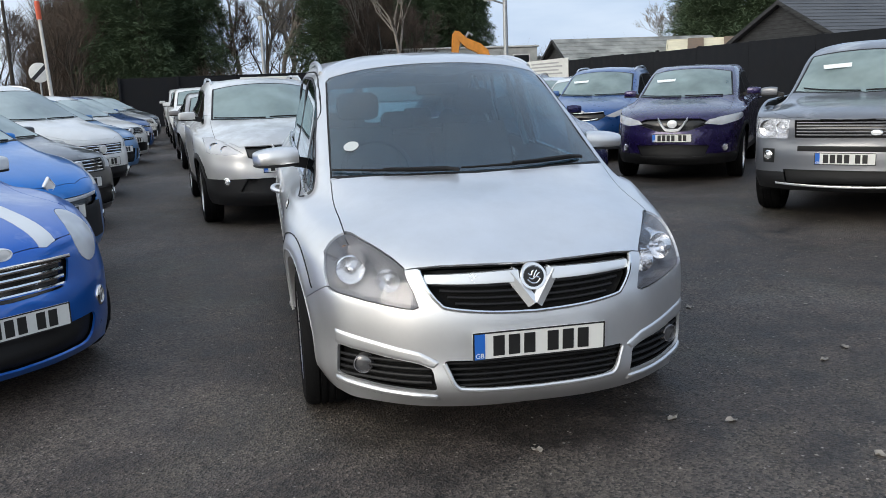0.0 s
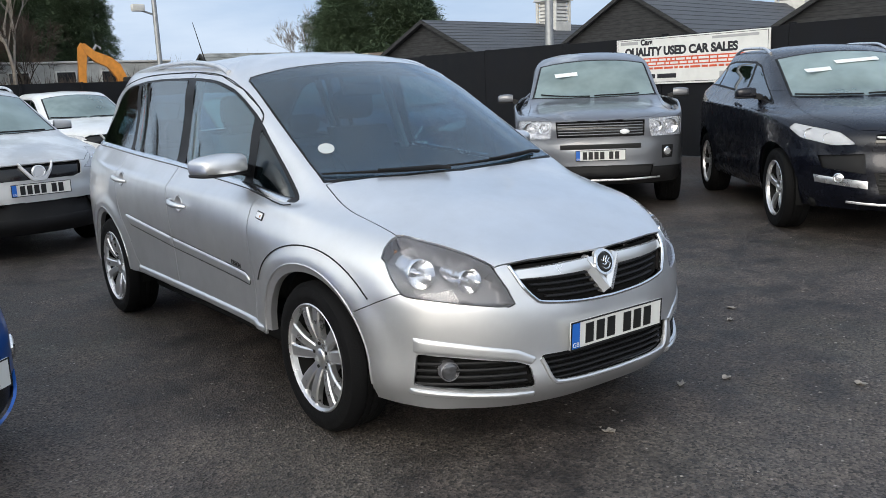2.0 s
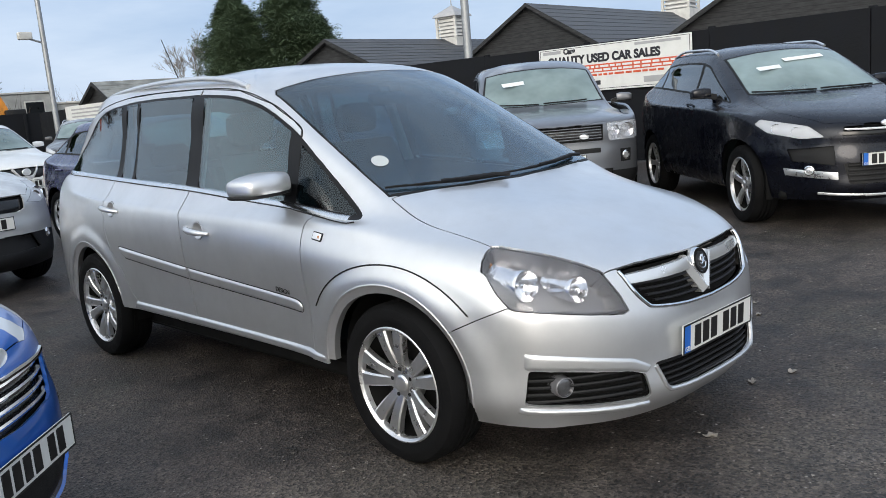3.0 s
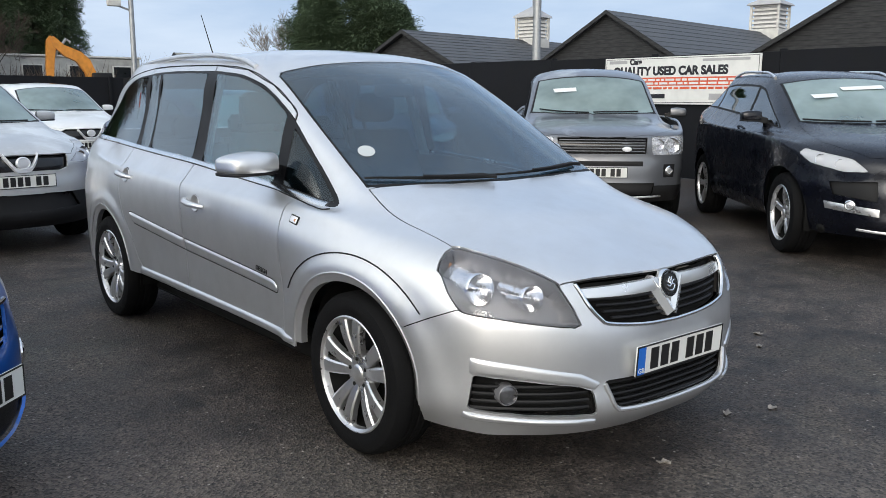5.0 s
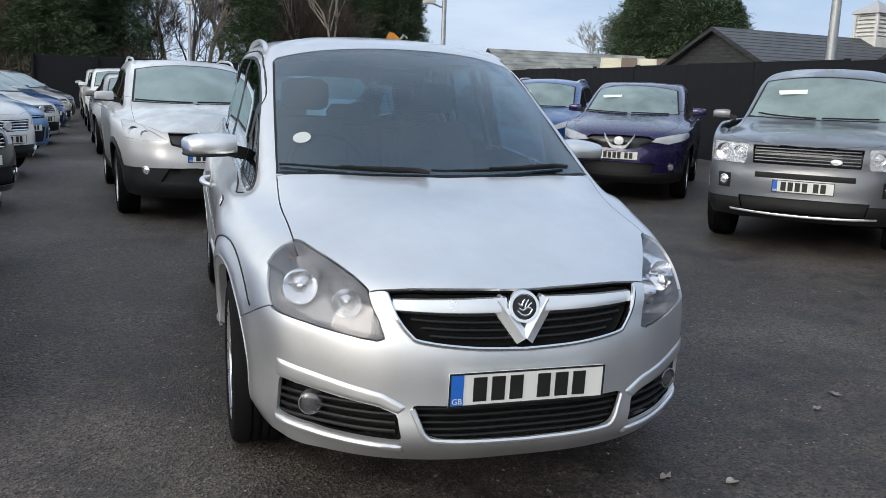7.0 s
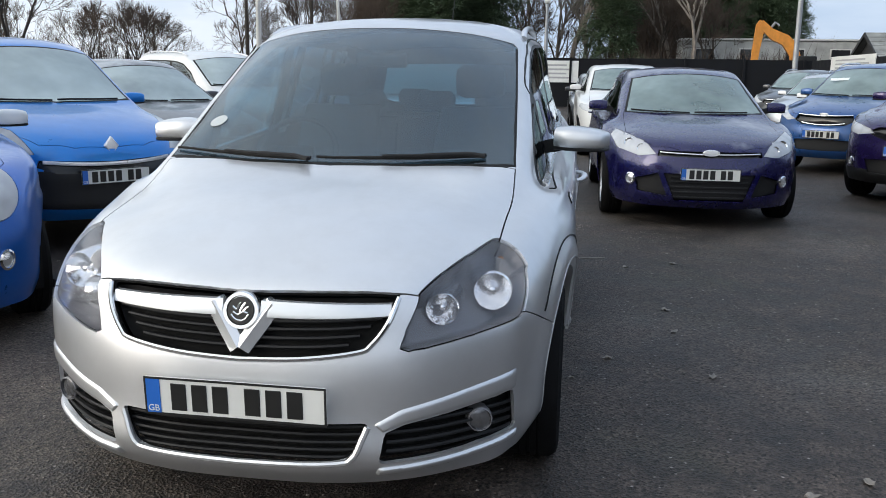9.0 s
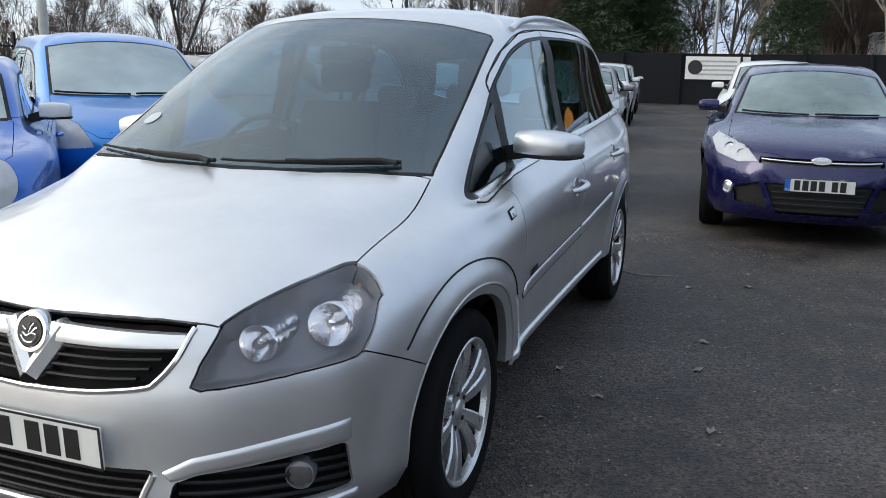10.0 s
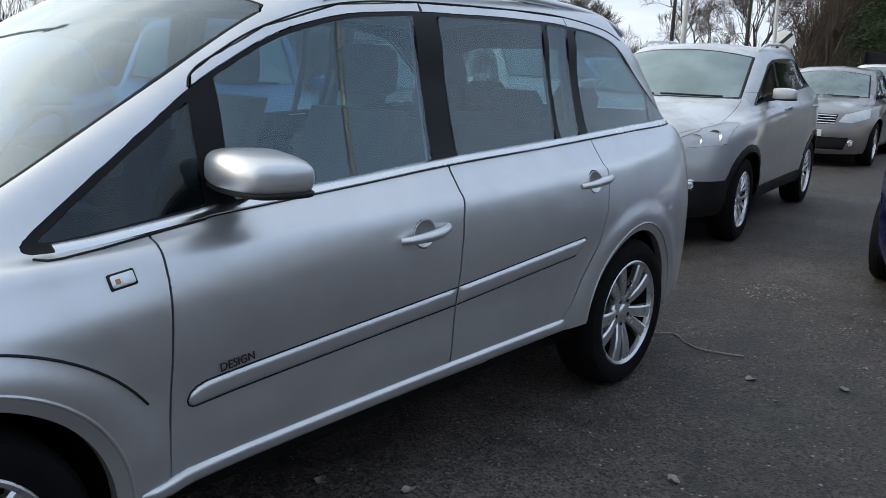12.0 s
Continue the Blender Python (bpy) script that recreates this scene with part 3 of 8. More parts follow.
            du = c[1] + 2 * c[3] * u + c[4] * v + c[6] * v * v + 2 * c[7] * u * v
            dv = c[2] + c[4] * u + 2 * c[5] * v + 2 * c[6] * u * v + c[7] * u * u + 3 * c[8] * v * v
            if fit == "x":
                shine = [Vector((1, -a, -b)).normalized() for a, b in zip(du, dv)]
            else:
                shine = [Vector((a * 2 * x, -1, b)).normalized() for a, b, x in zip(du, dv, Q[:, 0])]
            pts = [Vector(q) for q in Q]
        n = len(pts)
        back = [p - no[i] * thick for i, p in enumerate(pts)]
        allv = pts + back
        allf = [list(q) for q in faces] + [[k + n for k in reversed(q)] for q in faces]
        # the rim has vertices of its own, so that its corner stays crisp
        for a, b, fi in rim:
            k = len(allv)
            allv += [pts[a], pts[b], back[b], back[a]]
            allf.append([k + 1, k, k + 3, k + 2])
        return allv, allf, shine

    def emit(self, name, names, mat, parent, mirror="both", label="", **kw):
        """Makes the mesh objects of a panel: one across the car, or a left and a right one."""
        got = self.take(names if isinstance(names, (list, tuple)) else [names], mirror, **kw)
        if not got:
            return []
        vs, fs, shine = got
        blank = [Vector((0, 0, 0))] * (len(vs) - len(shine or ()))
        sn = list(shine or ()) + blank
        mn = [Vector((-q.x, q.y, q.z)) for q in sn]

        def shaded(me, normals):
            if shine:
                me.normals_split_custom_set_from_vertices([tuple(q) for q in normals])
            return me
        mv = [Vector((-p.x, p.y, p.z)) for p in vs]
        mf = [list(reversed(q)) for q in fs]
        if mirror == "both":
            n = len(vs)
            join = {i: i for i in range(n) if abs(vs[i].x) < 1e-5}
            remap = {i: join.get(i, i + n) for i in range(n)}
            for i in join:
                sn[i] = Vector((0, sn[i].y, sn[i].z))
            me = shaded(mesh_from(name, vs + mv, fs + [[remap[i] for i in q] for q in mf], mat), sn + mn)
            return [shared(name, me, parent, label=label)]
        out = []
        if mirror in ("pair", "left"):
            out.append(shared(name, shaded(mesh_from(name, vs, fs, mat), sn), parent, label=label))
        if mirror in ("pair", "right"):
            out.append(shared(name, shaded(mesh_from(name, mv, mf, mat), mn), parent, label=label))
        return out


def body_net(L=4.47, ax1=0.89, ax2=3.593, W=0.89, zb=0.20, zbump=0.62, zhood=0.74, zhood2=0.845, zcowl=1.005, ycowl=0.86, yws=1.72, zws=1.54,
             zroof=1.632, belt0=0.945, belt1=1.115, yrr=3.96, wroof=0.60, wbelt=0.775, bow=0.32, n=3.0, wnose=0.755, rake=0.03, tail=0.10, zfsh=0.86, square=0.0):
    """The net of outlines, from the bumper's lower lip to the roof's middle line, from a car's main measures."""
    rows = []

    def ring(f, zf, cx, cy, zc, sides, rx, ry, zrc, r, zr, e=n):
        c = []
        for s in (0, 0.35, 0.64, 0.85, 1.0):
            c.append((cx * s, f + (cy - f) * s ** e, zf + (zc - zf) * s ** 2.2))
        c += [(x, y, z) for y, x, z in sides]
        for s in (1.0, 0.86, 0.5, 0.0):
            c.append((rx * s, r - (r - ry) * s ** 4, zr + (zrc - zr) * s ** 2))
        rows.append(c)

    ym = [ax1 + (ax2 - ax1) * k for k in (0, 0.24, 0.53, 0.8, 1.0)]

    def low(f, zf, cx, cy, zc, ws, zs, rx, ry, r, zr):
        ring(f, zf, cx, cy, zc, [(y, W * w, z) for y, w, z in zip(ym, ws, zs)], rx, ry, zr, r, zr)

    r0 = 1.0 - square
    low(0.02, zb, wnose * 0.93, bow * 0.88, zb + 0.01, (0.93, 0.90, 0.90, 0.91, 0.93), (zb + 0.02,) * 5, W * 0.80, L - 0.24, L - 0.05, zb + 0.04)
    low(-0.045, zb + 0.075, wnose * 0.98, bow * 0.91, zb + 0.09, (0.97, 0.945, 0.945, 0.955, 0.975), (zb + 0.09,) * 5, W * 0.85, L - 0.22, L - 0.01, zb + 0.10)
    zm = (zb + zbump) / 2
    low(-0.037, zm - 0.01, wnose * 0.99, bow * 0.90, zm, (0.98, 0.97, 0.97, 0.975, 0.985), (zm + 0.01,) * 5, W * 0.87, L - 0.22, L, zm + 0.02)
    zm2 = (zm + zbump * 2) / 3
    low(-0.030, zm2 - 0.01, wnose, bow * 0.91, zm2 + 0.02, (0.99, 0.98, 0.98, 0.985, 0.99), (zm2 + 0.03,) * 5, W * 0.875, L - 0.22, L - 0.01, zm2 + 0.06)
    low(-0.012, zbump, wnose, bow * 0.97, zbump + 0.035, (0.995, 0.997, 0.998, 0.998, 0.995), (zbump + 0.06, zbump + 0.08, zbump + 0.085, zbump + 0.09, zbump + 0.09), W * 0.88, L - 0.24, L - 0.03, zbump + 0.14)
    # the bonnet's leading edge, run back as the shoulder
    zs5 = zhood + 0.02 + 0.5 * (zfsh - 0.86)
    low(0.03, zhood, wnose * 0.985, bow * 1.22, zhood + 0.02, (0.985, 1.0, 1.002, 1.0, 0.985), (zs5 + 0.03, zs5 + 0.06, zs5 + 0.07, zs5 + 0.08, zs5 + 0.09), W * 0.87, L - 0.27, L - 0.05, zhood + 0.16)
    low(0.15, zhood + (zcowl - zhood) * 0.26, wnose * 0.93, bow * 1.55, zhood2, (0.945, 0.98, 0.99, 0.985, 0.965), (zfsh, zfsh + 0.04, zfsh + 0.06, zfsh + 0.08, zfsh + 0.11), W * 0.85, L - 0.29, L - 0.06, zhood + 0.26)
    yb = [ycowl + 0.22 + (L - 0.39 - ycowl - 0.22) * k for k in (0.0, 0.16, 0.44, 0.68, 0.84)]
    zbl = [belt0 + (belt1 - belt0) * k for k in (0.0, 0.24, 0.58, 0.80, 0.92)]
    # over the bonnet's middle
    ring(ycowl * 0.50, zhood + (zcowl - zhood) * 0.66, wnose * 0.90, 0.70 * ycowl + 0.17, (zhood2 + zcowl) / 2 - 0.012,
         [(0.5 * (a + b), 0.5 * (W * w + wbelt + 0.035), (zfsh + z) / 2 + 0.012) for a, b, w, z in zip(yb, ym, (0.945, 0.98, 0.99, 0.985, 0.965), zbl)],
         W * 0.82, L - 0.33, belt1 - 0.04, L - 0.07, belt1 - 0.09)
    # the foot of the windows
    ring(ycowl, zcowl, wnose * 0.885, ycowl + 0.13, zcowl + 0.012, [(y, wbelt * k, z) for y, k, z in zip(yb, (0.98, 1.0, 1.005, 0.995, 0.975), zbl)],
         wbelt * 0.90, L - 0.39, belt1, L - 0.07 - tail * 0.1, belt1 - 0.035)
    # half way up the windows
    wm = 0.5 * (wbelt + wroof) + 0.022
    zmid = [0.5 * (z + zws - 0.06) for z in zbl]
    ymid = [0.5 * (ycowl + yws) + 0.21 + (yrr + 0.15 * tail + 0.03 - 0.5 * (ycowl + yws) - 0.21) * k for k in (0.0, 0.14, 0.36, 0.64, 0.84)]
    ring(0.5 * (ycowl + yws) - 0.02, 0.5 * (zcowl + zws) + 0.012, wroof * 1.075, 0.5 * (ycowl + yws) + 0.13, 0.5 * (zcowl + zws) - 0.02,
         [(y, wm * k, z) for y, k, z in zip(ymid, (0.99, 1.0, 1.005, 0.995, 0.975), zmid)], wm * 0.90, 0.5 * (yrr + L - 0.45) , 0.5 * (belt1 + zws - 0.09), 0.5 * (yrr + L) + 0.06 - tail * 0.2, 0.5 * (belt1 + zws) - 0.02)
    # the head of the windows
    ytop = [yws + 0.24 + (yrr - 0.16 - yws - 0.24) * k for k in (0.0, 0.13, 0.35, 0.66, 0.88)]
    zt = [zws - 0.085, zws - 0.066, zws - 0.05, zws - 0.043, zws - 0.062]
    ring(yws, zws, wroof, yws + 0.11, zws - 0.062, [(y, (wroof + 0.06) * k, z) for y, k, z in zip(ytop, (0.99, 1.0, 1.0, 1.0, 0.985), zt)],
         wroof * 0.99, yrr - 0.13, zws - 0.09, yrr + 0.06, zws - 0.04)
    zr2 = zws + (zroof - zws) * 0.38
    ring(yws + 0.13, zr2, wroof * 0.93, yws + 0.24, zws - 0.008, [(y + 0.03, wroof * 1.0, z + 0.072) for y, z in zip(ytop, zt)], wroof * 0.88, yrr - 0.18, zws - 0.03, yrr, zws)
    ring(yws + 0.43, zroof - 0.018, wroof * 0.6, yws + 0.52, zroof - 0.028, [(yws + 0.6 + (yrr - 1.1 - yws) * k, wroof * 0.62, zroof - 0.024 - 0.02 * k * k) for k in (0, 0.2, 0.45, 0.75, 1)], wroof * 0.5, yrr - 0.42, zroof - 0.055, yrr - 0.35, zroof - 0.05)
    yc = [yws + 0.75 + (yrr - 0.75 - yws - 0.75) * k / 13 for k in range(14)]
    rows.append([(0.0, y, zroof - 0.03 * (i / 13) ** 2) for i, y in enumerate(yc)])
    return rows


# ---------------------------------------------------------------- car fittings
WHEELS = {}


def wheel_meshes(r, width, rim, style, spokes):
    """Meshes of one wheel, turned about the x axis, its outer face towards +x; shared by all wheels alike."""
    key = (r, width, rim, style, spokes)
    if key in WHEELS:
        return WHEELS[key]
    w = width / 2

    def done(name, bm, mat, angle=35):
        me = bpy.data.meshes.new(name)
        bmesh.ops.recalc_face_normals(bm, faces=bm.faces[:])
        bm.to_mesh(me)
        bm.free()
        me.materials.append(mat)
        me.polygons.foreach_set("use_smooth", [True] * len(me.polygons))
        me.set_sharp_from_angle(angle=radians(angle))
        return me

    prof = [(rim, -w * 0.8), (rim + 0.02, -w * 0.93), (r - 0.05, -w), (r - 0.018, -w * 0.93), (r - 0.002, -w * 0.72), (r, -w * 0.36), (r - 0.007, -w * 0.34), (r - 0.007, -w * 0.28), (r, -w * 0.26),
            (r, -0.008), (r - 0.007, -0.006), (r - 0.007, 0.006), (r, 0.008), (r, w * 0.26), (r - 0.007, w * 0.28), (r - 0.007, w * 0.34), (r, w * 0.36), (r - 0.002, w * 0.72),
            (r - 0.018, w * 0.93), (r - 0.045, w), (rim + 0.03, w * 0.985), (rim + 0.022, w * 0.95), (rim + 0.008, w * 0.93), (rim, w * 0.82)]
    tyre = done("tyre", lathe(prof, 56, True), M_TYRE)
    back = done("wheel", lathe([(0.0, -0.02), (rim * 0.5, -0.025), (rim * 0.94, -0.03), (rim * 0.985, w * 0.62), (rim * 1.0, w * 0.62), (rim * 1.0, -w * 0.85), (rim * 0.9, -w * 0.85), (0.0, -w * 0.5)], 40), M_SHADEDALLOY)
    bm = lathe([(rim + 0.004, w * 0.70), (rim + 0.008, w * 0.90), (rim + 0.001, w * 0.94), (rim - 0.010, w * 0.86), (rim - 0.014, w * 0.66), (rim + 0.002, w * 0.6)], 56, True)
    hub = lathe([(0.0, w * 0.70), (0.024, w * 0.695), (0.030, w * 0.66), (0.034, w * 0.62), (0.072, w * 0.58), (0.080, w * 0.46), (0.080, w * 0.1), (0.0, w * 0.1)], 32)
    tmp = bpy.data.meshes.new("hub")
    hub.to_mesh(tmp)
    hub.free()
    bm.from_mesh(tmp)
    bpy.data.meshes.remove(tmp)
    R = rim - 0.012

    def blade(a, r0, r1, h0, h1, x0, x1, skew=0.0):
        u, v = Vector((0, math.cos(a), math.sin(a))), Vector((0, -math.sin(a), math.cos(a)))
        rings = []
        for k in range(6):
            t = k / 5
            rr, hh = r0 + (r1 - r0) * t, h0 + (h1 - h0) * t
            xx = x0 + (x1 - x0) * t + 0.010 * math.sin(t * math.pi)
            c = u * rr + v * skew * t
            pts = [(-hh, -0.030), (-hh, -0.006), (-hh * 0.72, 0.0), (hh * 0.72, 0.0), (hh, -0.006), (hh, -0.030)]
            rings.append([bm.verts.new(c + v * p + Vector((xx + q, 0, 0))) for p, q in pts])
        for p, q in zip(rings, rings[1:]):
            for k in range(6):
                bm.faces.new((p[k], p[(k + 1) % 6], q[(k + 1) % 6], q[k]))
        bm.faces.new(rings[0][::-1])
        bm.faces.new(rings[-1])

    for k in range(spokes):
        a = 2 * math.pi * k / spokes + math.pi / 2
        if style == "twin":
            d = math.pi / spokes
            blade(a - 0.37 * d, 0.052, R + 0.006, 0.019, 0.031, w * 0.60, w * 0.84)
            blade(a + 0.37 * d, 0.052, R + 0.006, 0.019, 0.031, w * 0.60, w * 0.84)
        elif style == "split":
            d = math.pi / spokes
            blade(a, 0.05, R * 0.55, 0.024, 0.022, w * 0.56, w * 0.68)
            blade(a - 0.3 * d, R * 0.45, R, 0.012, 0.014, w * 0.66, w * 0.72, -0.02)
            blade(a + 0.3 * d, R * 0.45, R, 0.012, 0.014, w * 0.66, w * 0.72, 0.02)
        else:
            blade(a, 0.05, R, 0.026, 0.034, w * 0.56, w * 0.72)
    alloy = done("alloy_rim", bm, M_ALLOY)
    nut = done("wheel_bolt", tube([(w * 0.40, 0, 0), (w * 0.64, 0, 0)], 0.0085, 6), M_SHADEDALLOY)
    WHEELS[key] = (back, tyre, alloy, nut)
    return WHEELS[key]


def put_wheel(parent, x, y, r, width, rim, style, spokes, turn=0.0, spin=0.0, sink=0.0, bolts=False):
    back, tyre, alloy, nut = wheel_meshes(r, width, rim, style, spokes)
    m = pose(x, y, r - sink, 0, 0, (0 if x > 0 else 180) + turn) @ pose(0, 0, 0, spin)
    w = shared("wheel", back, parent, m)
    shared("tyre", tyre, w)
    shared("alloy_rim", alloy, w)
    for k in range(5 if bolts else 0):
        a = 2 * math.pi * k / 5 + 0.31
        shared("wheel_bolt", nut, w, pose(0, 0.056 * math.cos(a), 0.056 * math.sin(a)))
    return w


def number_plate(parent, m, width=0.52, height=0.111, groups=(0.075, 4)):
    """A white plate with a blue end and dark bars in place of its characters, in the x-z plane of m, facing -y."""
    p = part("number_plate", box((-width / 2, -0.004, -height / 2), (width / 2, 0.004, height / 2), 0.003), M_PLATE, parent, "white number plate with blue end and black bars", m=m)
    part("plate_frame", _ring_frame(width, height, 0.006), M_PLATEBLACK, p)
    part("blue_band", box((-width / 2 + 0.006, -0.0062, -height / 2 + 0.006), (-width / 2 + 0.046, -0.0035, height / 2 - 0.006)), M_PLATEBLUE, p)
    cu = bpy.data.curves.new("country_mark", "FONT")
    cu.body, cu.size, cu.extrude, cu.align_x = "GB", 0.026, 0.0006, "CENTER"
    cu.materials.append(M_PLATE)
    t = new("country_mark", cu)
    t.parent = p
    t.matrix_basis = pose(-width / 2 + 0.026, -0.0068, -0.044, 90)
    x = -width / 2 + groups[0]
    pitch = 0.060
    for k in range(7):
        if k == groups[1]:
            x += 0.032
        bm = box((x, -0.0066, -0.0395), (x + 0.044, -0.0035, 0.0395), 0.001)
        part("character_bar", bm, M_PLATEBLACK, p)
        x += pitch
        if x + 0.044 > width / 2 - 0.01:
            break
    return p


def _ring_frame(w, h, t):
    bm = bmesh.new()
    for lo, hi in (((-w / 2, -h / 2), (w / 2, -h / 2 + t)), ((-w / 2, h / 2 - t), (w / 2, h / 2)), ((-w / 2, -h / 2 + t), (-w / 2 + t, h / 2 - t)), ((w / 2 - t, -h / 2 + t), (w / 2, h / 2 - t))):
        add_box(bm, (lo[0], -0.0055, lo[1]), (hi[0], -0.0035, hi[1]))
    return bm


def mirror_shape(sx, sy, sz, dome=0.0):
    """A door mirror's shell, blunt outwards and swept back, built at the origin for the +x side; dome rounds its top and flattens its foot."""
    rings = []
    for k in range(9):
        t = k / 8
        x = sx * t
        taper = (0.82 + 0.18 * min(1, 3 * t)) * (1 - 0.16 * t ** 8)
        hz, hy = sz / 2 * taper * (1.0 - 0.12 * t), sy / 2 * taper
        ring = []
        for y, z in ellipse(0, 0, hy, hz, 28, 3.6):
            # a flat foot at one level, a top that falls off outwards
            if dome:
                z = max(z, -sz / 2 * 0.72) if z < 0 else z * (1 - dome * t * t)
            ring.append((x, 0.25 * sy * t + y * (1.0 if z < 0 else 1 - 0.5 * dome * (z / hz) ** 2), z))
        rings.append(ring)
    rings = [[(-0.004, p[1] * 0.8, p[2] * 0.8) for p in rings[0]]] + rings + [[(sx + d, 0.25 * sy + (p[1] - 0.25 * sy) * k, p[2] * k) for p in rings[-1]] for d, k in ((0.007, 0.93), (0.013, 0.80), (0.017, 0.58), (0.019, 0.25))]
    return loft(rings)


def door_mirror(parent, m, flip, cap_mat, sx=0.165, sy=0.10, sz=0.115, cover_label="", dome=0.0):
    """A mirror on its black foot; flip puts it on the other side."""
    base = pose(0, 0, 0) if not flip else Matrix.Diagonal((-1, 1, 1, 1))

    def side(bm):
        bmesh.ops.transform(bm, matrix=m if not flip else base @ m, verts=bm.verts[:])
        return bm
    shell = part("door_mirror", side(mirror_shape(sx, sy, sz, dome)), cap_mat, parent, cover_label)
    under = mirror_shape(sx * 1.0, sy * 0.98, sz * 0.24)
    bmesh.ops.transform(under, matrix=Matrix.Translation((0, 0.004, -sz * 0.36)), verts=under.verts[:])
    part("mirror_underside", side(under), M_TRIM, shell)
    foot = loft([[(-0.07, -0.03, -0.075), (-0.07, 0.07, -0.07), (-0.07, 0.06, -0.02), (-0.07, -0.03, -0.02)],
                 [(0.0, -0.03, -0.06), (0.0, 0.045, -0.055), (0.0, 0.04, -0.0), (0.0, -0.025, 0.0)],
                 [(0.035, -0.02, -0.05), (0.035, 0.035, -0.05), (0.035, 0.03, 0.0), (0.035, -0.02, 0.0)]])
    part("mirror_foot", side(foot), M_TRIM, shell)
    gl = box((0.02, sy * 0.42, -sz * 0.27), (sx * 0.84, sy * (0.52 if dome else 0.62), sz * 0.24), 0.004)
    part("mirror_glass", side(gl), M_CHROME, shell)
    return shell


def strip_on_front(skin, z0, x0, x1, h, out, n=18, rise=0.0, drop=0.012):
    """A bar that follows the car's nose from x0 to x1 at height z0, h high, standing out of the skin (or set back, out < 0)."""
    rings = []
    for k in range(n + 1):
        x = x0 + (x1 - x0) * k / n
        z = z0 + rise * (abs(x) / max(abs(x0), abs(x1))) ** 2
        p, _ = skin.at_front(x, z)
        rings.append([(p.x, p.y - out, z - h / 2), (p.x, p.y - out - 0.003, z), (p.x, p.y - out, z + h / 2), (p.x, p.y - out + drop, z + h / 2), (p.x, p.y - out + drop, z - h / 2)])
    return loft(rings)


def ribbon(skin, where, top, bottom, out, n=44, across=8, end=0.06):
    """A low rounded moulding on the skin between two lines, fading into it at both ends; where is at_side or at_front."""
    def walk_line(line):
        ln = [Vector(p) for p in line]
        ds = [0.0]
        for a, b in zip(ln, ln[1:]):
            ds.append(ds[-1] + (b - a).length)

        def get(s):
            d = s * ds[-1]
            for i in range(len(ln) - 1):
                if d <= ds[i + 1] or i == len(ln) - 2:
                    t = (d - ds[i]) / max(1e-6, ds[i + 1] - ds[i])
                    return ln[i] + (ln[i + 1] - ln[i]) * t
        return get
    ta, tb = walk_line(top), walk_line(bottom)
    rings = []
    for i in range(n + 1):
        s = i / n
        pe = 1 - max(0.0, 1 - min(s, 1 - s) / end) ** 3
        a, b = ta(s), tb(s)
        front, rear = [], []
        for j in range(across + 1):
            v = j / across
            q = a + (b - a) * v
            p, nr = where(q.x, q.y)
            front.append(p + nr * (out * (1 - abs(2 * v - 1) ** 5) * pe - 0.0015))
            rear.append(p - nr * 0.006)
        rings.append(front + rear[::-1])
    return loft(rings)


def band_on_side(skin, line, h, out, tilt=False):
    """A slim bar on the flank along (y, z) points."""
    rings = []
    for y, z in line:
        p, nr = skin.at_side(y, z)
        o = p.x + out
        lean = 0.55 * h if tilt else 0.0
        rings.append([(p.x - 0.012, y, z - h / 2), (o - 0.001 + lean * 0.5, y, z - h / 2), (o + lean * 0.5, y, z - h * 0.32), (o, y, z + h * 0.1), (o - 0.001 - lean, y, z + h / 2), (p.x - 0.012 - lean, y, z + h / 2)])
    return loft(rings)


def mirrored(bm):
    bm2 = bm.copy()
    bmesh.ops.transform(bm2, matrix=Matrix.Diagonal((-1, 1, 1, 1)), verts=bm2.verts[:])
    return bm2


def pair(name, bm, mat, parent, label=""):
    a = part(name, bm.copy(), mat, parent, label)
    b = part(name, mirrored(bm), mat, parent, label)
    bm.free()
    return a, b


def liner(parent, y, r, z, x0=0.45, x1=0.79):
    bm = bmesh.new()
    rows = []
    for x in (x0, x1):
        rows.append([bm.verts.new((x, y + r * math.cos(a), z + r * math.sin(a))) for a in [math.pi * (k / 16 * 1.16 - 0.08) for k in range(17)]])
    for k in range(16):
        bm.faces.new((rows[0][k], rows[0][k + 1], rows[1][k + 1], rows[1][k]))
    bm.faces.new(rows[0])
    pair("wheel_arch_liner", bm, M_INNER, parent)


def windows_auto(net, skin):
    """Outlines of windscreen, side glass and rear glass, from the net's window rows."""
    foot, head = net[8], net[10]
    ws = [(-0.05, foot[0][1] + 0.01)] + [(p[0] * 0.985, p[1] + 0.012) for p in foot[0:5]] + [(p[0] * 0.985, p[1] - 0.02) for p in reversed(head[0:5])] + [(-0.05, head[0][1] - 0.02)]
    low = [(p[1] + (0.04 if i == 0 else 0), p[2] + 0.012) for i, p in enumerate(foot[5:10])] + [(foot[10][1] - 0.06, foot[10][2] + 0.012)]
    top = [(head[10][1] - 0.10, head[10][2] - 0.025)] + [(p[1], p[2] - 0.012) for p in reversed(head[6:10])] + [(head[5][1] - 0.02, head[5][2] - 0.035), (head[5][1] - 0.28, head[5][2] - 0.16)]
    dlo = low + top
    # keep the front edge on the pillar's line
    rw = [(-0.05, net[8][13][2] + 0.04)] + [(net[8][11][0] * 0.95, net[8][11][2] + 0.05), (net[10][11][0] * 0.95, net[10][11][2] - 0.04), (-0.05, net[10][13][2] - 0.03)]
    return ws, dlo, rw


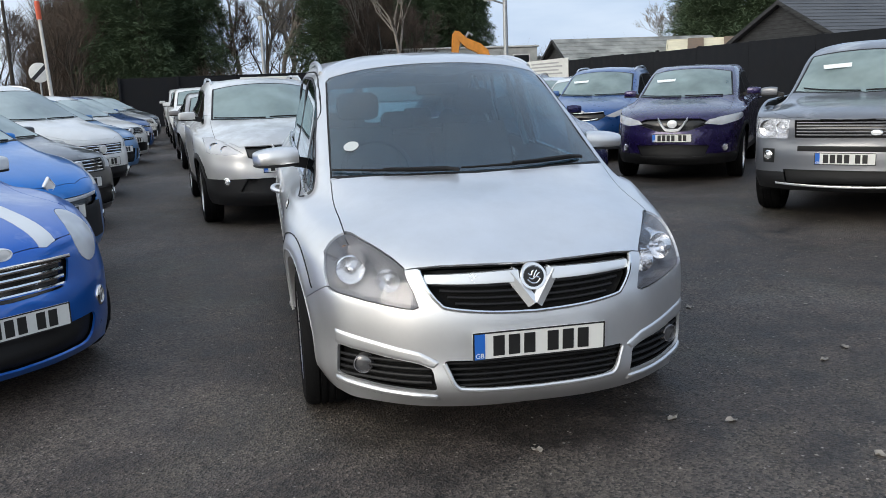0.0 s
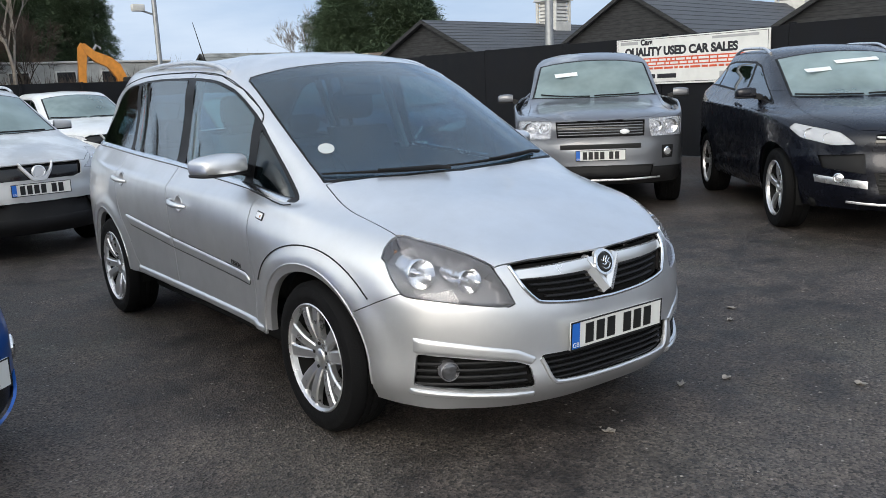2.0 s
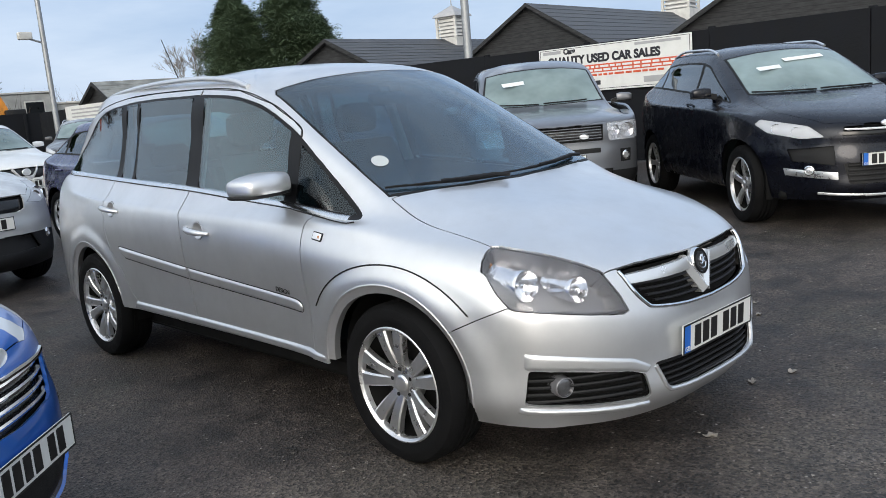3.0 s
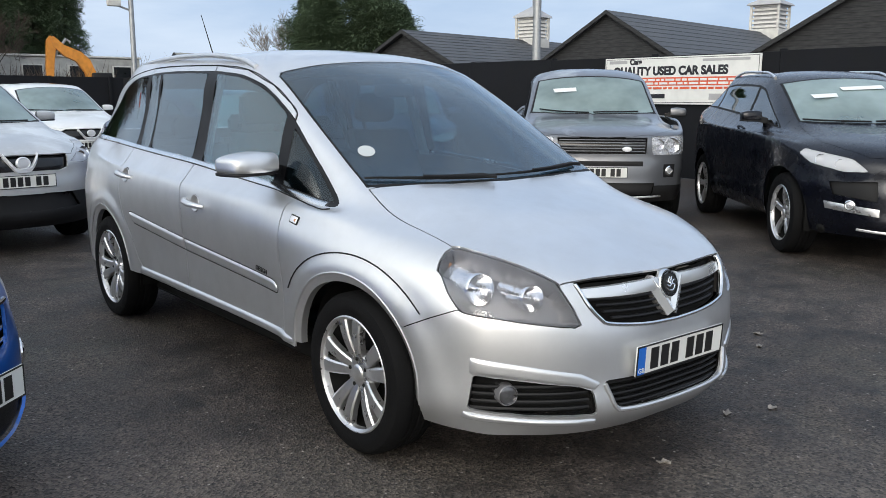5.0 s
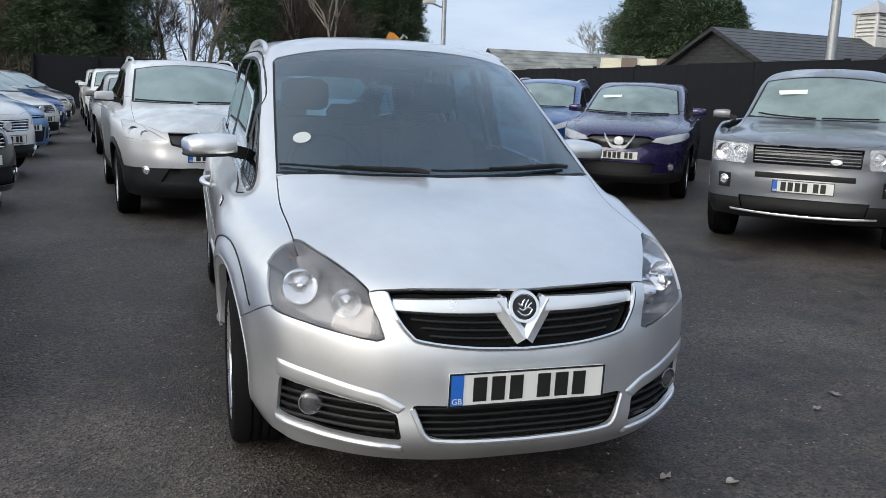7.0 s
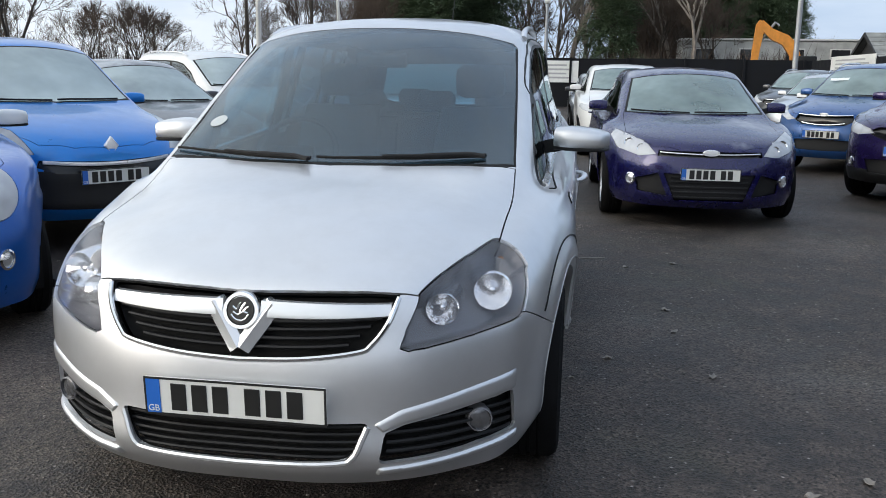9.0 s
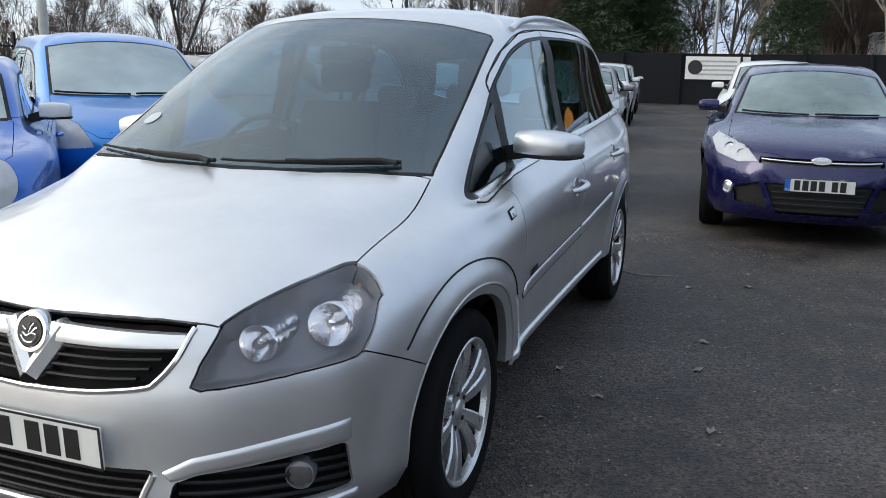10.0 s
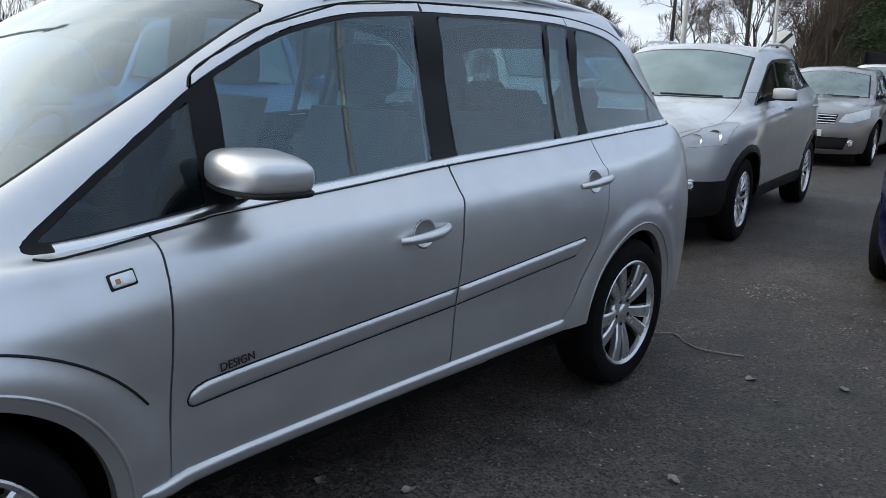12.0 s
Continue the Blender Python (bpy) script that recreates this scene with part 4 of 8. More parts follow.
def make_car(name, label, m, paint_mat, shape, front, category="car", glass_mat=None, side_glass=None, wheel=("five", 5, 0.325, 0.215, 0.225), lod=1, clad=False, rails=False,
             doors=True, mirror_mat=None, plate_z=0.46, stripes=False, wells=0.375, lens=None, notice=0, drl=None, roof_mat=None, plate_groups=(0.075, 4), sink=0.0, group=""):
    """A parked car. front holds the outlines (half, x > 0) of its lamps, grilles and fog lamps."""
    glass_mat, side_glass, lens = glass_mat or M_FROSTGLASS, side_glass or M_DARKGLASS, lens or M_LENSFROST
    mirror_mat = mirror_mat or paint_mat
    root = new(name)
    root.matrix_basis = m
    tagged(root, label, category, group)
    net = body_net(**shape)
    style, spokes, wr, rim, ww = wheel
    ax1, ax2 = shape.get("ax1", 0.89), shape.get("ax2", 3.593)
    W = shape.get("W", 0.89)
    nu, nv = ((84, 64) if lod == 1 else (54, 44))
    arch = max(wells, wr + 0.05)
    skin = Skin(net, nu, nv, flare=[(ax1, wr, arch, 0.012, 0.07), (ax2, wr, arch, 0.012, 0.07)])
    ws, dlo, rw = windows_auto(net, skin)
    skin.cut("screen_edge", ws, TOP, test=lambda c: c.z > net[8][0][2] - 0.08)
    skin.cut("windscreen", inset(ws, 0.022), TOP, over=["screen_edge"])
    skin.cut("window_surround", rounded(dlo, 0.03, 3), SIDE, over=["body"], facing=0.25)
    lo, hi = min(p[0] for p in dlo), max(p[0] for p in dlo)
    yb = ax1 + (ax2 - ax1) * 0.53
    yc = min(ax2 - 0.30 + 0.25, hi - 0.35)
    g = inset(dlo, 0.018)
    for a, b, nm in ((lo - 1, yb - 0.035, "front_door_glass"), (yb + 0.035, yc - 0.03, "rear_door_glass"), (yc + 0.03, hi + 1, "quarter_glass")):
        clipped = clip_x(g, a, b)
        if len(clipped) > 2:
            skin.cut(nm, rounded(clipped, 0.02, 2), SIDE, over=["window_surround"], facing=0.2)
    skin.cut("rear_glass", rw, REAR, over=["body"], facing=0.15)
    for y in (ax1, ax2):
        skin.cut("opening", ellipse(y, wr, arch, arch, 28), SIDE, over=["body"], test=lambda c: c.x > 0.5, facing=-0.3)
    if clad:
        for y in (ax1, ax2):
            skin.cut("cladding", ellipse(y, wr, arch + 0.06, arch + 0.06, 28), SIDE, over=["body"], test=lambda c: c.x > 0.5, facing=0.1)
        skin.cut("cladding", [(-0.3, 0), (6, 0), (6, shape.get("zb", 0.2) + 0.15), (-0.3, shape.get("zb", 0.2) + 0.15)], SIDE, over=["body"], facing=-0.6)
    ids = []
    for i, (kind, poly, *rest) in enumerate(front):
        if kind in ("fog", "eye", "badge", "bar", "slats", "vee"):
            continue
        nm = f"{kind}_{i}"
        proj = CORNER if rest and rest[0] == "corner" else TOP if rest and rest[0] == "top" else FRONT
        skin.cut(nm, poly, proj, over=["body", "cladding"] if "cladding" in skin.ids else ["body"], facing=0.03, test=(lambda c: c.y < 1.2))
        ids.append((kind, nm))
    bonnet = [(-0.05, net[5][0][1] - 0.02), (net[5][1][0], net[5][1][1] - 0.01), (net[5][2][0], net[5][2][1]), (net[6][3][0], net[6][3][1] - 0.06), (net[6][4][0] * 0.97, net[6][4][1]), (net[8][4][0] * 1.0, net[8][4][1]), (net[8][2][0], net[8][2][1] + 0.015), (-0.05, net[8][0][1] + 0.015)]
    skin.cut("bonnet", bonnet, TOP, over=["body"], facing=0.25, test=lambda c: c.z > net[5][0][2] - 0.03)
    if stripes:
        skin.cut("stripe", [(0.20, -0.5), (0.31, -0.5), (0.31, 1.2), (0.20, 1.2)], TOP, over=["bonnet"], facing=0.2)
    if doors:
        y0, y1 = ax1 + 0.46, ax2 - 0.42
        zs = shape.get("zb", 0.2) + 0.15
        za = net[8][7][2] + 0.03
        skin.cut("front_door", [(y0, zs), (yb, zs), (yb, za), (y0 - 0.05, za)], SIDE, over=["body"], facing=0.25)
        skin.cut("rear_door", [(yb, zs), (y1 + 0.05, zs), (y1 + 0.18, zs + 0.30), (y1 + 0.38, zs + 0.52), (y1 + 0.42, za + 0.03), (yb, za)], SIDE, over=["body"], facing=0.25)
    tl = 4.47 if "L" not in shape else shape["L"]
    skin.cut("tail_lamp", [(tl - 0.42, 0.75), (tl + 0.2, 0.72), (tl + 0.2, 1.02), (tl - 0.42, 1.0)], SIDE, over=["body"], facing=0.12)
    skin.tidy(0.003)
    skin.emit("body", "body", paint_mat, root)
    skin.emit("bonnet", "bonnet", paint_mat, root)
    if stripes:
        skin.emit("bonnet_stripe", "stripe", M_STRIPE, root, "pair", "white bonnet stripe", gap=0.0)
    if doors:
        skin.emit("front_door", "front_door", paint_mat, root, "pair")
        skin.emit("rear_door", "rear_door", paint_mat, root, "pair")
    skin.emit("cladding", "cladding", M_TRIM, root, grow=0.006, edge=0.004, label="black plastic lower cladding")
    skin.emit("screen_edge", "screen_edge", M_SEAL, root, gap=0.0)
    skin.emit("windscreen", "windscreen", glass_mat, root, gap=0.0, thick=0.005, label="frosted windscreen")
    skin.emit("window_surround", "window_surround", M_SEAL, root, "pair", gap=0.0)
    for nm in ("front_door_glass", "rear_door_glass", "quarter_glass"):
        skin.emit(nm, nm, side_glass, root, "pair", gap=0.0, thick=0.004)
    skin.emit("rear_glass", "rear_glass", glass_mat, root, gap=0.0, thick=0.004)
    skin.emit("tail_lamp", "tail_lamp", M_LENSRED, root, "pair", label="red tail lamp")
    skin.emit("inner_lining", ["body", "bonnet", "front_door", "rear_door", "stripe", "tail_lamp", "cladding"] , M_INNER, root, grow=-0.03, edge=-0.03, gap=0.0, thick=0.002)
    for kind, nm in ids:
        if kind == "lamp":
            for side, sgn in (("left", 1), ("right", -1)):
                hl = skin.emit("headlamp", nm, lens, root, side, "frost-covered headlamp" if lens is M_LENSFROST else "misted headlamp" if lens in (M_LENSHAZE, M_LENSDULL) else "clear headlamp", gap=0.002, thick=0.006)
                if hl:
                    skin.emit("lamp_housing", nm, M_FARLAMP if lens is not M_LENS else M_LAMPBACK, hl[0], side, grow=-0.035, edge=-0.02, gap=0.0, thick=0.003)
                    for x, z, r in [f[1] for f in front if f[0] == "eye"]:
                        p, nr = skin.at_front(x, z)
                        d = (nr + Vector((0, -1.5, 0))).normalized()
                        bm = lathe([(0.0, 0.000), (r * 0.30, -0.004), (r * 0.34, -0.020), (r * 0.62, -0.014), (r * 0.92, 0.000), (r, 0.002), (r * 1.05, -0.003), (r * 1.05, -0.035)], 22)
                        bmesh.ops.transform(bm, matrix=Matrix.Translation(p - nr * 0.010) @ d.to_track_quat("X", "Z").to_matrix().to_4x4(), verts=bm.verts[:])
                        part("reflector_bowl", bm if sgn > 0 else mirrored(bm), M_LAMPSILVER, hl[0], "round chrome reflector")
        elif kind == "grille":
            skin.emit("grille", nm, M_GLOSSTRIM, root, grow=-0.03, edge=-0.03, gap=0.0, thick=0.004, label="black radiator grille")
        elif kind == "vent":
            skin.emit("lower_grille", nm, M_TRIM, root, "pair" if min(p[0] for p in front[int(nm.split("_")[1])][1]) > 0.005 else "both", grow=-0.025, edge=-0.025, gap=0.0, thick=0.004, label="black lower air intake")
        elif kind == "trim":
            skin.emit("front_trim", nm, M_TRIM, root, "pair" if min(p[0] for p in front[int(nm.split("_")[1])][1]) > 0.005 else "both", grow=0.004, edge=0.003, gap=0.0, label="black plastic front trim")
        elif kind == "chrome":
            skin.emit("chrome_trim", nm, M_CHROME, root, "pair" if min(p[0] for p in front[int(nm.split("_")[1])][1]) > 0.005 else "both", grow=0.012, edge=0.006, gap=0.0)
        elif kind == "silver":
            skin.emit("skid_trim", nm, M_ALLOY, root, "pair" if min(p[0] for p in front[int(nm.split("_")[1])][1]) > 0.005 else "both", grow=0.008, edge=0.004, gap=0.0)
    for kind, *a in front:
        if kind == "fog":
            x, z, r = a[0]
            p, nr = skin.at_front(x, z)
            bm = lathe([(0.0, 0.012), (r * 0.6, 0.010), (r * 0.95, 0.002), (r, -0.004), (r, -0.03)], 20)
            bmesh.ops.transform(bm, matrix=Matrix.Translation(p) @ nr.to_track_quat("X", "Z").to_matrix().to_4x4(), verts=bm.verts[:])
            pair("fog_lamp", bm, M_FARLAMP, root, "round fog lamp")
            bm = lathe([(r, 0.012), (r * 1.25, 0.006), (r * 1.3, -0.02), (r, -0.02)], 20, True)
            bmesh.ops.transform(bm, matrix=Matrix.Translation(p) @ nr.to_track_quat("X", "Z").to_matrix().to_4x4(), verts=bm.verts[:])
            pair("fog_lamp_ring", bm, M_CHROME, root)
        elif kind == "badge":
            x, z, rx, rz, *corners = a[0]
            p, nr = skin.at_front(x, z)
            bm = loft([[(p.x + q[0] * s, p.y - d, z + q[1] * s) for q in ellipse(0, 0, rx, rz, corners[0] if corners else 24)] for d, s in ((-0.01, 1.0), (0.014, 1.0), (0.020, 0.86), (0.014, 0.80), (0.016, 0.3))])
            part("badge", bm, M_PALECHROME, root, "plain chrome badge")
        elif kind == "bar":
            z, x1, h, out, mat, rise = a[0]
            part("grille_bar", strip_on_front(skin, z, -x1, x1, h, out, rise=rise), mat, root)
        elif kind == "vee":
            line, w = a[0]
            full = [(-x, z) for x, z in reversed(line)] + list(line)
            rings = []
            for x, z in smooth_line(full, 5):
                p, nr = skin.at_front(x, z)
                rings.append([(p.x, p.y - o, p.z + dz) for dz, o in ((-w * 0.5, -0.03), (-w * 0.5, 0.004), (-w * 0.35, 0.014), (w * 0.35, 0.014), (w * 0.5, 0.004), (w * 0.5, -0.03))])
            part("chrome_v", loft(rings), M_PALECHROME, root, "chrome V on the grille")
        elif kind == "slats":
            z0, z1, k, x1, mat = a[0]
            for i in range(k):
                z = z0 + (z1 - z0) * i / max(1, k - 1)
                part("grille_slat", strip_on_front(skin, z, -x1, x1, (z1 - z0) / max(1, k - 1) * 0.42 if k > 1 else 0.02, -0.012, 12), mat, root)
    # plate
    p, nr = skin.at_front(0.26, plate_z)
    p0, _ = skin.at_front(0.0, plate_z)
    number_plate(root, pose(0, min(p.y, p0.y) - 0.012, plate_z), groups=plate_groups)
    # mirrors
    q, _ = skin.at_side(net[8][6][1], net[8][6][2])
    door_mirror(root, pose(q.x + 0.055, net[8][6][1] - 0.02, net[8][6][2] + 0.075, 0, 0, -8), False, mirror_mat)
    door_mirror(root, pose(q.x + 0.055, net[8][6][1] - 0.02, net[8][6][2] + 0.075, 0, 0, -8), True, mirror_mat)
    # wipers lie along the foot of the windscreen
    for x0, x1 in ((-0.05, -0.62), (0.52, 0.0)):
        pts = []
        for k in range(7):
            x = x0 + (x1 - x0) * k / 6
            c, _ = skin.at_top(x, net[8][0][1] + 0.03 + 0.02 * k / 6 + 0.12 * (abs(x) / 0.65) ** 3)
            pts.append(c + Vector((0, -0.008, 0.012)))
        part("wiper", tube(pts, 0.008, 6), M_SEAL, root)
    if rails:
        pts = [Vector((net[11][c][0] * 0.97, net[11][c][1], net[11][c][2] + (0.045 if 5 < c < 9 else 0.012))) for c in (5, 6, 7, 8, 9)]
        pair("roof_rail", tube(smooth_line(pts, 5), 0.014, 8), M_ALLOY, root, "silver roof rail")
    for s in (1, -1):
        put_wheel(root, s * (W * 0.985 - ww / 2 - 0.008), ax1, wr, ww, rim, style, spokes, sink=sink)
        put_wheel(root, s * (W * 0.985 - ww / 2 - 0.008), ax2, wr, ww, rim, style, spokes, spin=20, sink=sink)
    liner(root, ax1, arch + 0.01, wr, 0.45, W * 0.90)
    liner(root, ax2, arch + 0.01, wr, 0.45, W * 0.90)
    part("underbody", box((-W * 0.82, 0.35, shape.get("zb", 0.2) + 0.0), (W * 0.82, tl - 0.35, shape.get("zb", 0.2) + 0.10), 0.03), M_INNER, root)
    if doors and lod == 1:
        for y in (yb - 0.18, y1 + 0.22):
            z = net[8][7][2] - 0.12
            pts = []
            for k in range(6):
                c, nr = skin.at_side(y - 0.09 + 0.18 * k / 5, z)
                pts.append(c + nr * (0.004 + 0.032 * math.sin(math.pi * k / 5)))
            pair("door_handle", tube(pts, [0.010, 0.012, 0.013, 0.013, 0.012, 0.010], 8), paint_mat, root)
    # dark seats show through the glass
    if lod == 1:
        ys = net[8][7][1] - 0.05
        for x in (-0.36, 0.36):
            seat = box((x - 0.23, ys - 0.05, 0.35), (x + 0.23, ys + 0.09, 1.06), 0.05, 2)
            part("seat_back", seat, M_SEAT, root)
            part("headrest", box((x - 0.13, ys - 0.02, 1.10), (x + 0.13, ys + 0.07, 1.28), 0.04, 2), M_SEAT, root)
    if notice:
        for k in range(notice):
            c, nr = skin.at_top(-0.25 + 0.33 * k, net[9][0][1] + 0.06 + 0.12 * k)
            bm = box((-0.21, -0.034, 0.0), (0.21, 0.034, 0.002))
            part("window_notice", bm, M_PAPER, root, "white paper notice behind the windscreen", m=Matrix.Translation(c + nr * 0.008) @ nr.to_track_quat("Z", "Y").to_matrix().to_4x4() @ pose(0, 0, 0, 0, 0, 6))
    skin.bm.free()
    return root


def clip_x(poly, a, b):
    """The part of an outline between x = a and x = b."""
    def half(pl, sign, lim):
        out = []
        for p, q in zip(pl, pl[1:] + pl[:1]):
            dp, dq = sign * (p[0] - lim), sign * (q[0] - lim)
            if dp >= 0:
                out.append(p)
            if (dp >= 0) != (dq >= 0):
                t = dp / (dp - dq)
                out.append((p[0] + (q[0] - p[0]) * t, p[1] + (q[1] - p[1]) * t))
        return out
    return half(half(list(poly), 1, a), -1, b)


# ---------------------------------------------------------------- the silver people carrier
def people_carrier():
    root = new("people_carrier")
    tagged(root, "silver metallic people carrier parked on the asphalt", "car")
    net = body_net()
    WR, WW, RIM, ARCH, ARCHZ = 0.319, 0.205, 0.225, 0.347, 0.337
    AX1, AX2 = 0.848, 3.558
    skin = Skin(net, 190, 150, flare=[(0.848, 0.263, ARCH, 0.014, 0.185), (AX2, 0.29, ARCH, 0.012, 0.175)])
    HANDLES = ((2.175, 0.853), (3.165, 0.922))
    # glass
    ws = [(-0.05, 0.862)] + smooth_line([(0.0, 0.862), (0.30, 0.882), (0.55, 0.930), (0.672, 0.99)], 4) + smooth_line([(0.668, 1.02), (0.640, 1.40), (0.606, 1.80)], 4) + [(0.585, 1.825)] + smooth_line([(0.50, 1.80), (0.25, 1.745), (0.0, 1.735)], 4) + [(-0.05, 1.735)]
    skin.cut("screen_edge", ws, TOP, test=lambda c: c.z > 0.9)
    wsg = [(x, max(y, 0.900 + 0.10 * abs(x / 0.672) ** 2.6)) for x, y in inset(ws, 0.007)]
    skin.cut("windscreen", wsg, TOP, over=["screen_edge"])
    dlo = rounded([(1.045, 0.935), (1.30, 1.112), (1.545, 1.282), (1.80, 1.410), (2.05, 1.472), (2.35, 1.497), (2.80, 1.506), (3.15, 1.503), (3.45, 1.482), (3.62, 1.445), (4.055, 1.112), (3.56, 1.093), (2.41, 1.040), (1.55, 0.980), (1.15, 0.935)],
                  [0.05, 0.1, 0.1, 0.1, 0.1, 0.1, 0.1, 0.1, 0.1, 0.10, 0.03, 0.1, 0.1, 0.1, 0.05], 6)
    skin.cut("window_surround", dlo, SIDE, over=["body"], facing=0.2)
    g = inset(dlo, 0.010)
    for a, b, nm in ((0, 1.508, "corner_glass"), (1.592, 2.335, "front_door_glass"), (2.455, 3.045, "rear_door_glass"), (3.075, 3.215, "rear_vent_glass"), (3.275, 5, "quarter_glass")):
        skin.cut(nm, rounded(clip_x(inset(dlo, 0.017) if nm == "corner_glass" else g, a, b), 0.012, 2), SIDE, over=["window_surround"], facing=0.15)
    skin.cut("rear_glass", [(-0.05, 1.13), (0.50, 1.15), (0.58, 1.18), (0.50, 1.40), (0.40, 1.43), (-0.05, 1.44)], REAR, over=["body"], facing=0.15)
    # wheel openings
    for y in (AX1, AX2):
        skin.cut("opening", ellipse(y, ARCHZ, ARCH + 0.030, ARCH + 0.030, 48), SIDE, over=["body"], test=lambda c: c.x > 0.5, facing=-0.3)
    # bonnet, lamps, grilles
    bonnet = [(-0.05, 0.040)] + smooth_line([(0.0, 0.040), (0.20, 0.052), (0.36, 0.083), (0.475, 0.118)], 4) + smooth_line([(0.492, 0.116), (0.562, 0.226), (0.628, 0.343), (0.668, 0.452)], 4) + smooth_line([(0.672, 0.62), (0.678, 0.80), (0.672, 0.975)], 4) + [(0.55, 0.945), (0.30, 0.897), (-0.05, 0.877)]
    skin.cut("bonnet", bonnet, TOP, over=["body", "screen_edge"], facing=0.2, test=lambda c: c.z > 0.715)
    lamp = smooth_line([(0.366, 0.608), (0.395, 0.665), (0.440, 0.752), (0.600, 0.835), (0.790, 0.885)], 4) + smooth_line([(0.850, 0.868), (0.872, 0.838), (0.845, 0.745), (0.785, 0.655)], 5) + smooth_line([(0.770, 0.648), (0.65, 0.632), (0.50, 0.612), (0.385, 0.600)], 4)
    brow = [(x * 0.766 + y * 0.643, skin.at_top(x, y)[0].z - 0.003) for x, y in smooth_line([(0.482, 0.125), (0.545, 0.235), (0.610, 0.355), (0.660, 0.458)], 4)]
    zb = brow[-1][1]
    lamp = [(0.366, 0.608), (0.395, 0.665)] + [(u, z + 0.006) for u, z in brow if 0.43 < u < 0.785] + smooth_line([(0.802, zb + 0.003), (0.832, zb - 0.012), (0.853, zb - 0.040), (0.860, zb - 0.070), (0.850, 0.765), (0.822, 0.705), (0.785, 0.655)], 4) + lamp[-13:]
    skin.cut("headlamp", lamp, CORNER, over=["body", "bonnet"], facing=0.05, test=lambda c: c.y < 0.8)
    gpoly = [(-0.05, 0.785), (0.20, 0.783), (0.425, 0.778), (0.426, 0.742)] + smooth_line([(0.424, 0.735), (0.402, 0.675), (0.362, 0.622), (0.325, 0.602), (0.17, 0.583), (0.0, 0.575)], 4) + [(-0.05, 0.575)]
    skin.cut("upper_grille", gpoly, FRONT, over=["body"], facing=0.05)
    lpoly = rounded([(-0.3, 0.402), (0.362, 0.402), (0.312, 0.302), (0.20, 0.288), (-0.3, 0.285)], [0, 0.02, 0.03, 0.05, 0], 4)
    skin.cut("lower_grille", lpoly, FRONT, over=["body"], facing=0.05)
    skin.cut("fog_recess", rounded([(0.735, 0.432), (0.742, 0.308), (0.60, 0.292), (0.392, 0.285), (0.405, 0.372), (0.46, 0.392)], 0.012, 3), FRONT, over=["body"], facing=0.03)
    skin.cut("bumper", [(-0.3, 0.0), (0.62, 0.0), (0.62, 0.35), (0.556, 0.552), (0.44, 0.607), (0.322, 0.657), (0.17, 0.655), (0.17, 0.82), (-0.3, 0.82)], SIDE, over=["body"], facing=-0.5, test=lambda c: c.y < 0.75)
    # side panels; the skin stops below the sill
    skin.cut("opening", [(1.12, 0.0), (1.20, 0.338), (3.26, 0.352), (3.34, 0.0)], SIDE, over=["body"], facing=-0.6, test=lambda c: c.x > 0.3)
    skin.cut("front_door", [(1.318, 0.374), (2.356, 0.386), (2.354, 0.75), (2.360, 0.88), (2.392, 1.03)] + [(2.40, 1.529), (2.05, 1.500), (1.78, 1.426)] + [(1.60, 1.338), (1.538, 1.298), (1.515, 1.25), (1.334, 0.962), (1.330, 0.935)], SIDE, over=["body"], facing=0.15)
    skin.cut("rear_door", [(2.356, 0.386), (3.00, 0.393), (3.06, 0.44), (3.13, 0.56), (3.22, 0.68), (3.262, 0.80), (3.275, 1.075), (3.235, 1.532), (2.9, 1.538), (2.40, 1.529), (2.392, 1.03), (2.360, 0.88), (2.354, 0.75)], SIDE, over=["body"], facing=0.15)
    skin.cut("tail_lamp", [(4.225, 0.76), (4.6, 0.74), (4.6, 1.10), (4.15, 1.07), (4.19, 0.95)], SIDE, over=["body"], facing=0.12)
    for y, z in HANDLES:
        skin.cut("hollow", ellipse(y, z, 0.047, 0.040, 28), SIDE, over=["front_door", "rear_door"], facing=0.2)
    skin.tidy(0.0022, 1.2e-3)

    skin.emit("body", "body", M_SILVER, root)
    bumper = skin.emit("bumper", "bumper", M_SILVER, root)[0]
    skin.emit("bonnet", "bonnet", M_SILVER, root, gap=0.003)
    for s in ("left", "right"):
        d = skin.emit("front_door", "front_door", M_SILVER, root, s, gap=0.004)[0]
        bm = ribbon(skin, skin.at_side, [(1.371, 0.563), (1.378, 0.577), (1.394, 0.588), (1.42, 0.5945), (2.353, 0.654)], [(1.3705, 0.558), (1.374, 0.548), (1.384, 0.542), (1.40, 0.5415), (2.353, 0.594)], 0.009, end=0.015)
        part("side_moulding", bm if s == "left" else mirrored(bm), M_SILVER, d, "silver rubbing strip")
        skin.emit("door_window", "front_door_glass", M_SIDEGLASS, d, s, gap=0.0, thick=0.004, fit="x")
        d = skin.emit("rear_door", "rear_door", M_SILVER, root, s, gap=0.004)[0]
        bm = ribbon(skin, skin.at_side, [(2.359, 0.655), (3.10, 0.714), (3.115, 0.708)], [(2.359, 0.595), (3.05, 0.650), (3.10, 0.692)], 0.011, end=0.02)
        part("side_moulding", bm if s == "left" else mirrored(bm), M_SILVER, d, "silver rubbing strip")
        skin.emit("door_window", "rear_door_glass", M_REARGLASS, d, s, gap=0.0, thick=0.004, fit="x")
        skin.emit("vent_window", "rear_vent_glass", M_REARGLASS, d, s, gap=0.0, thick=0.004, fit="x")
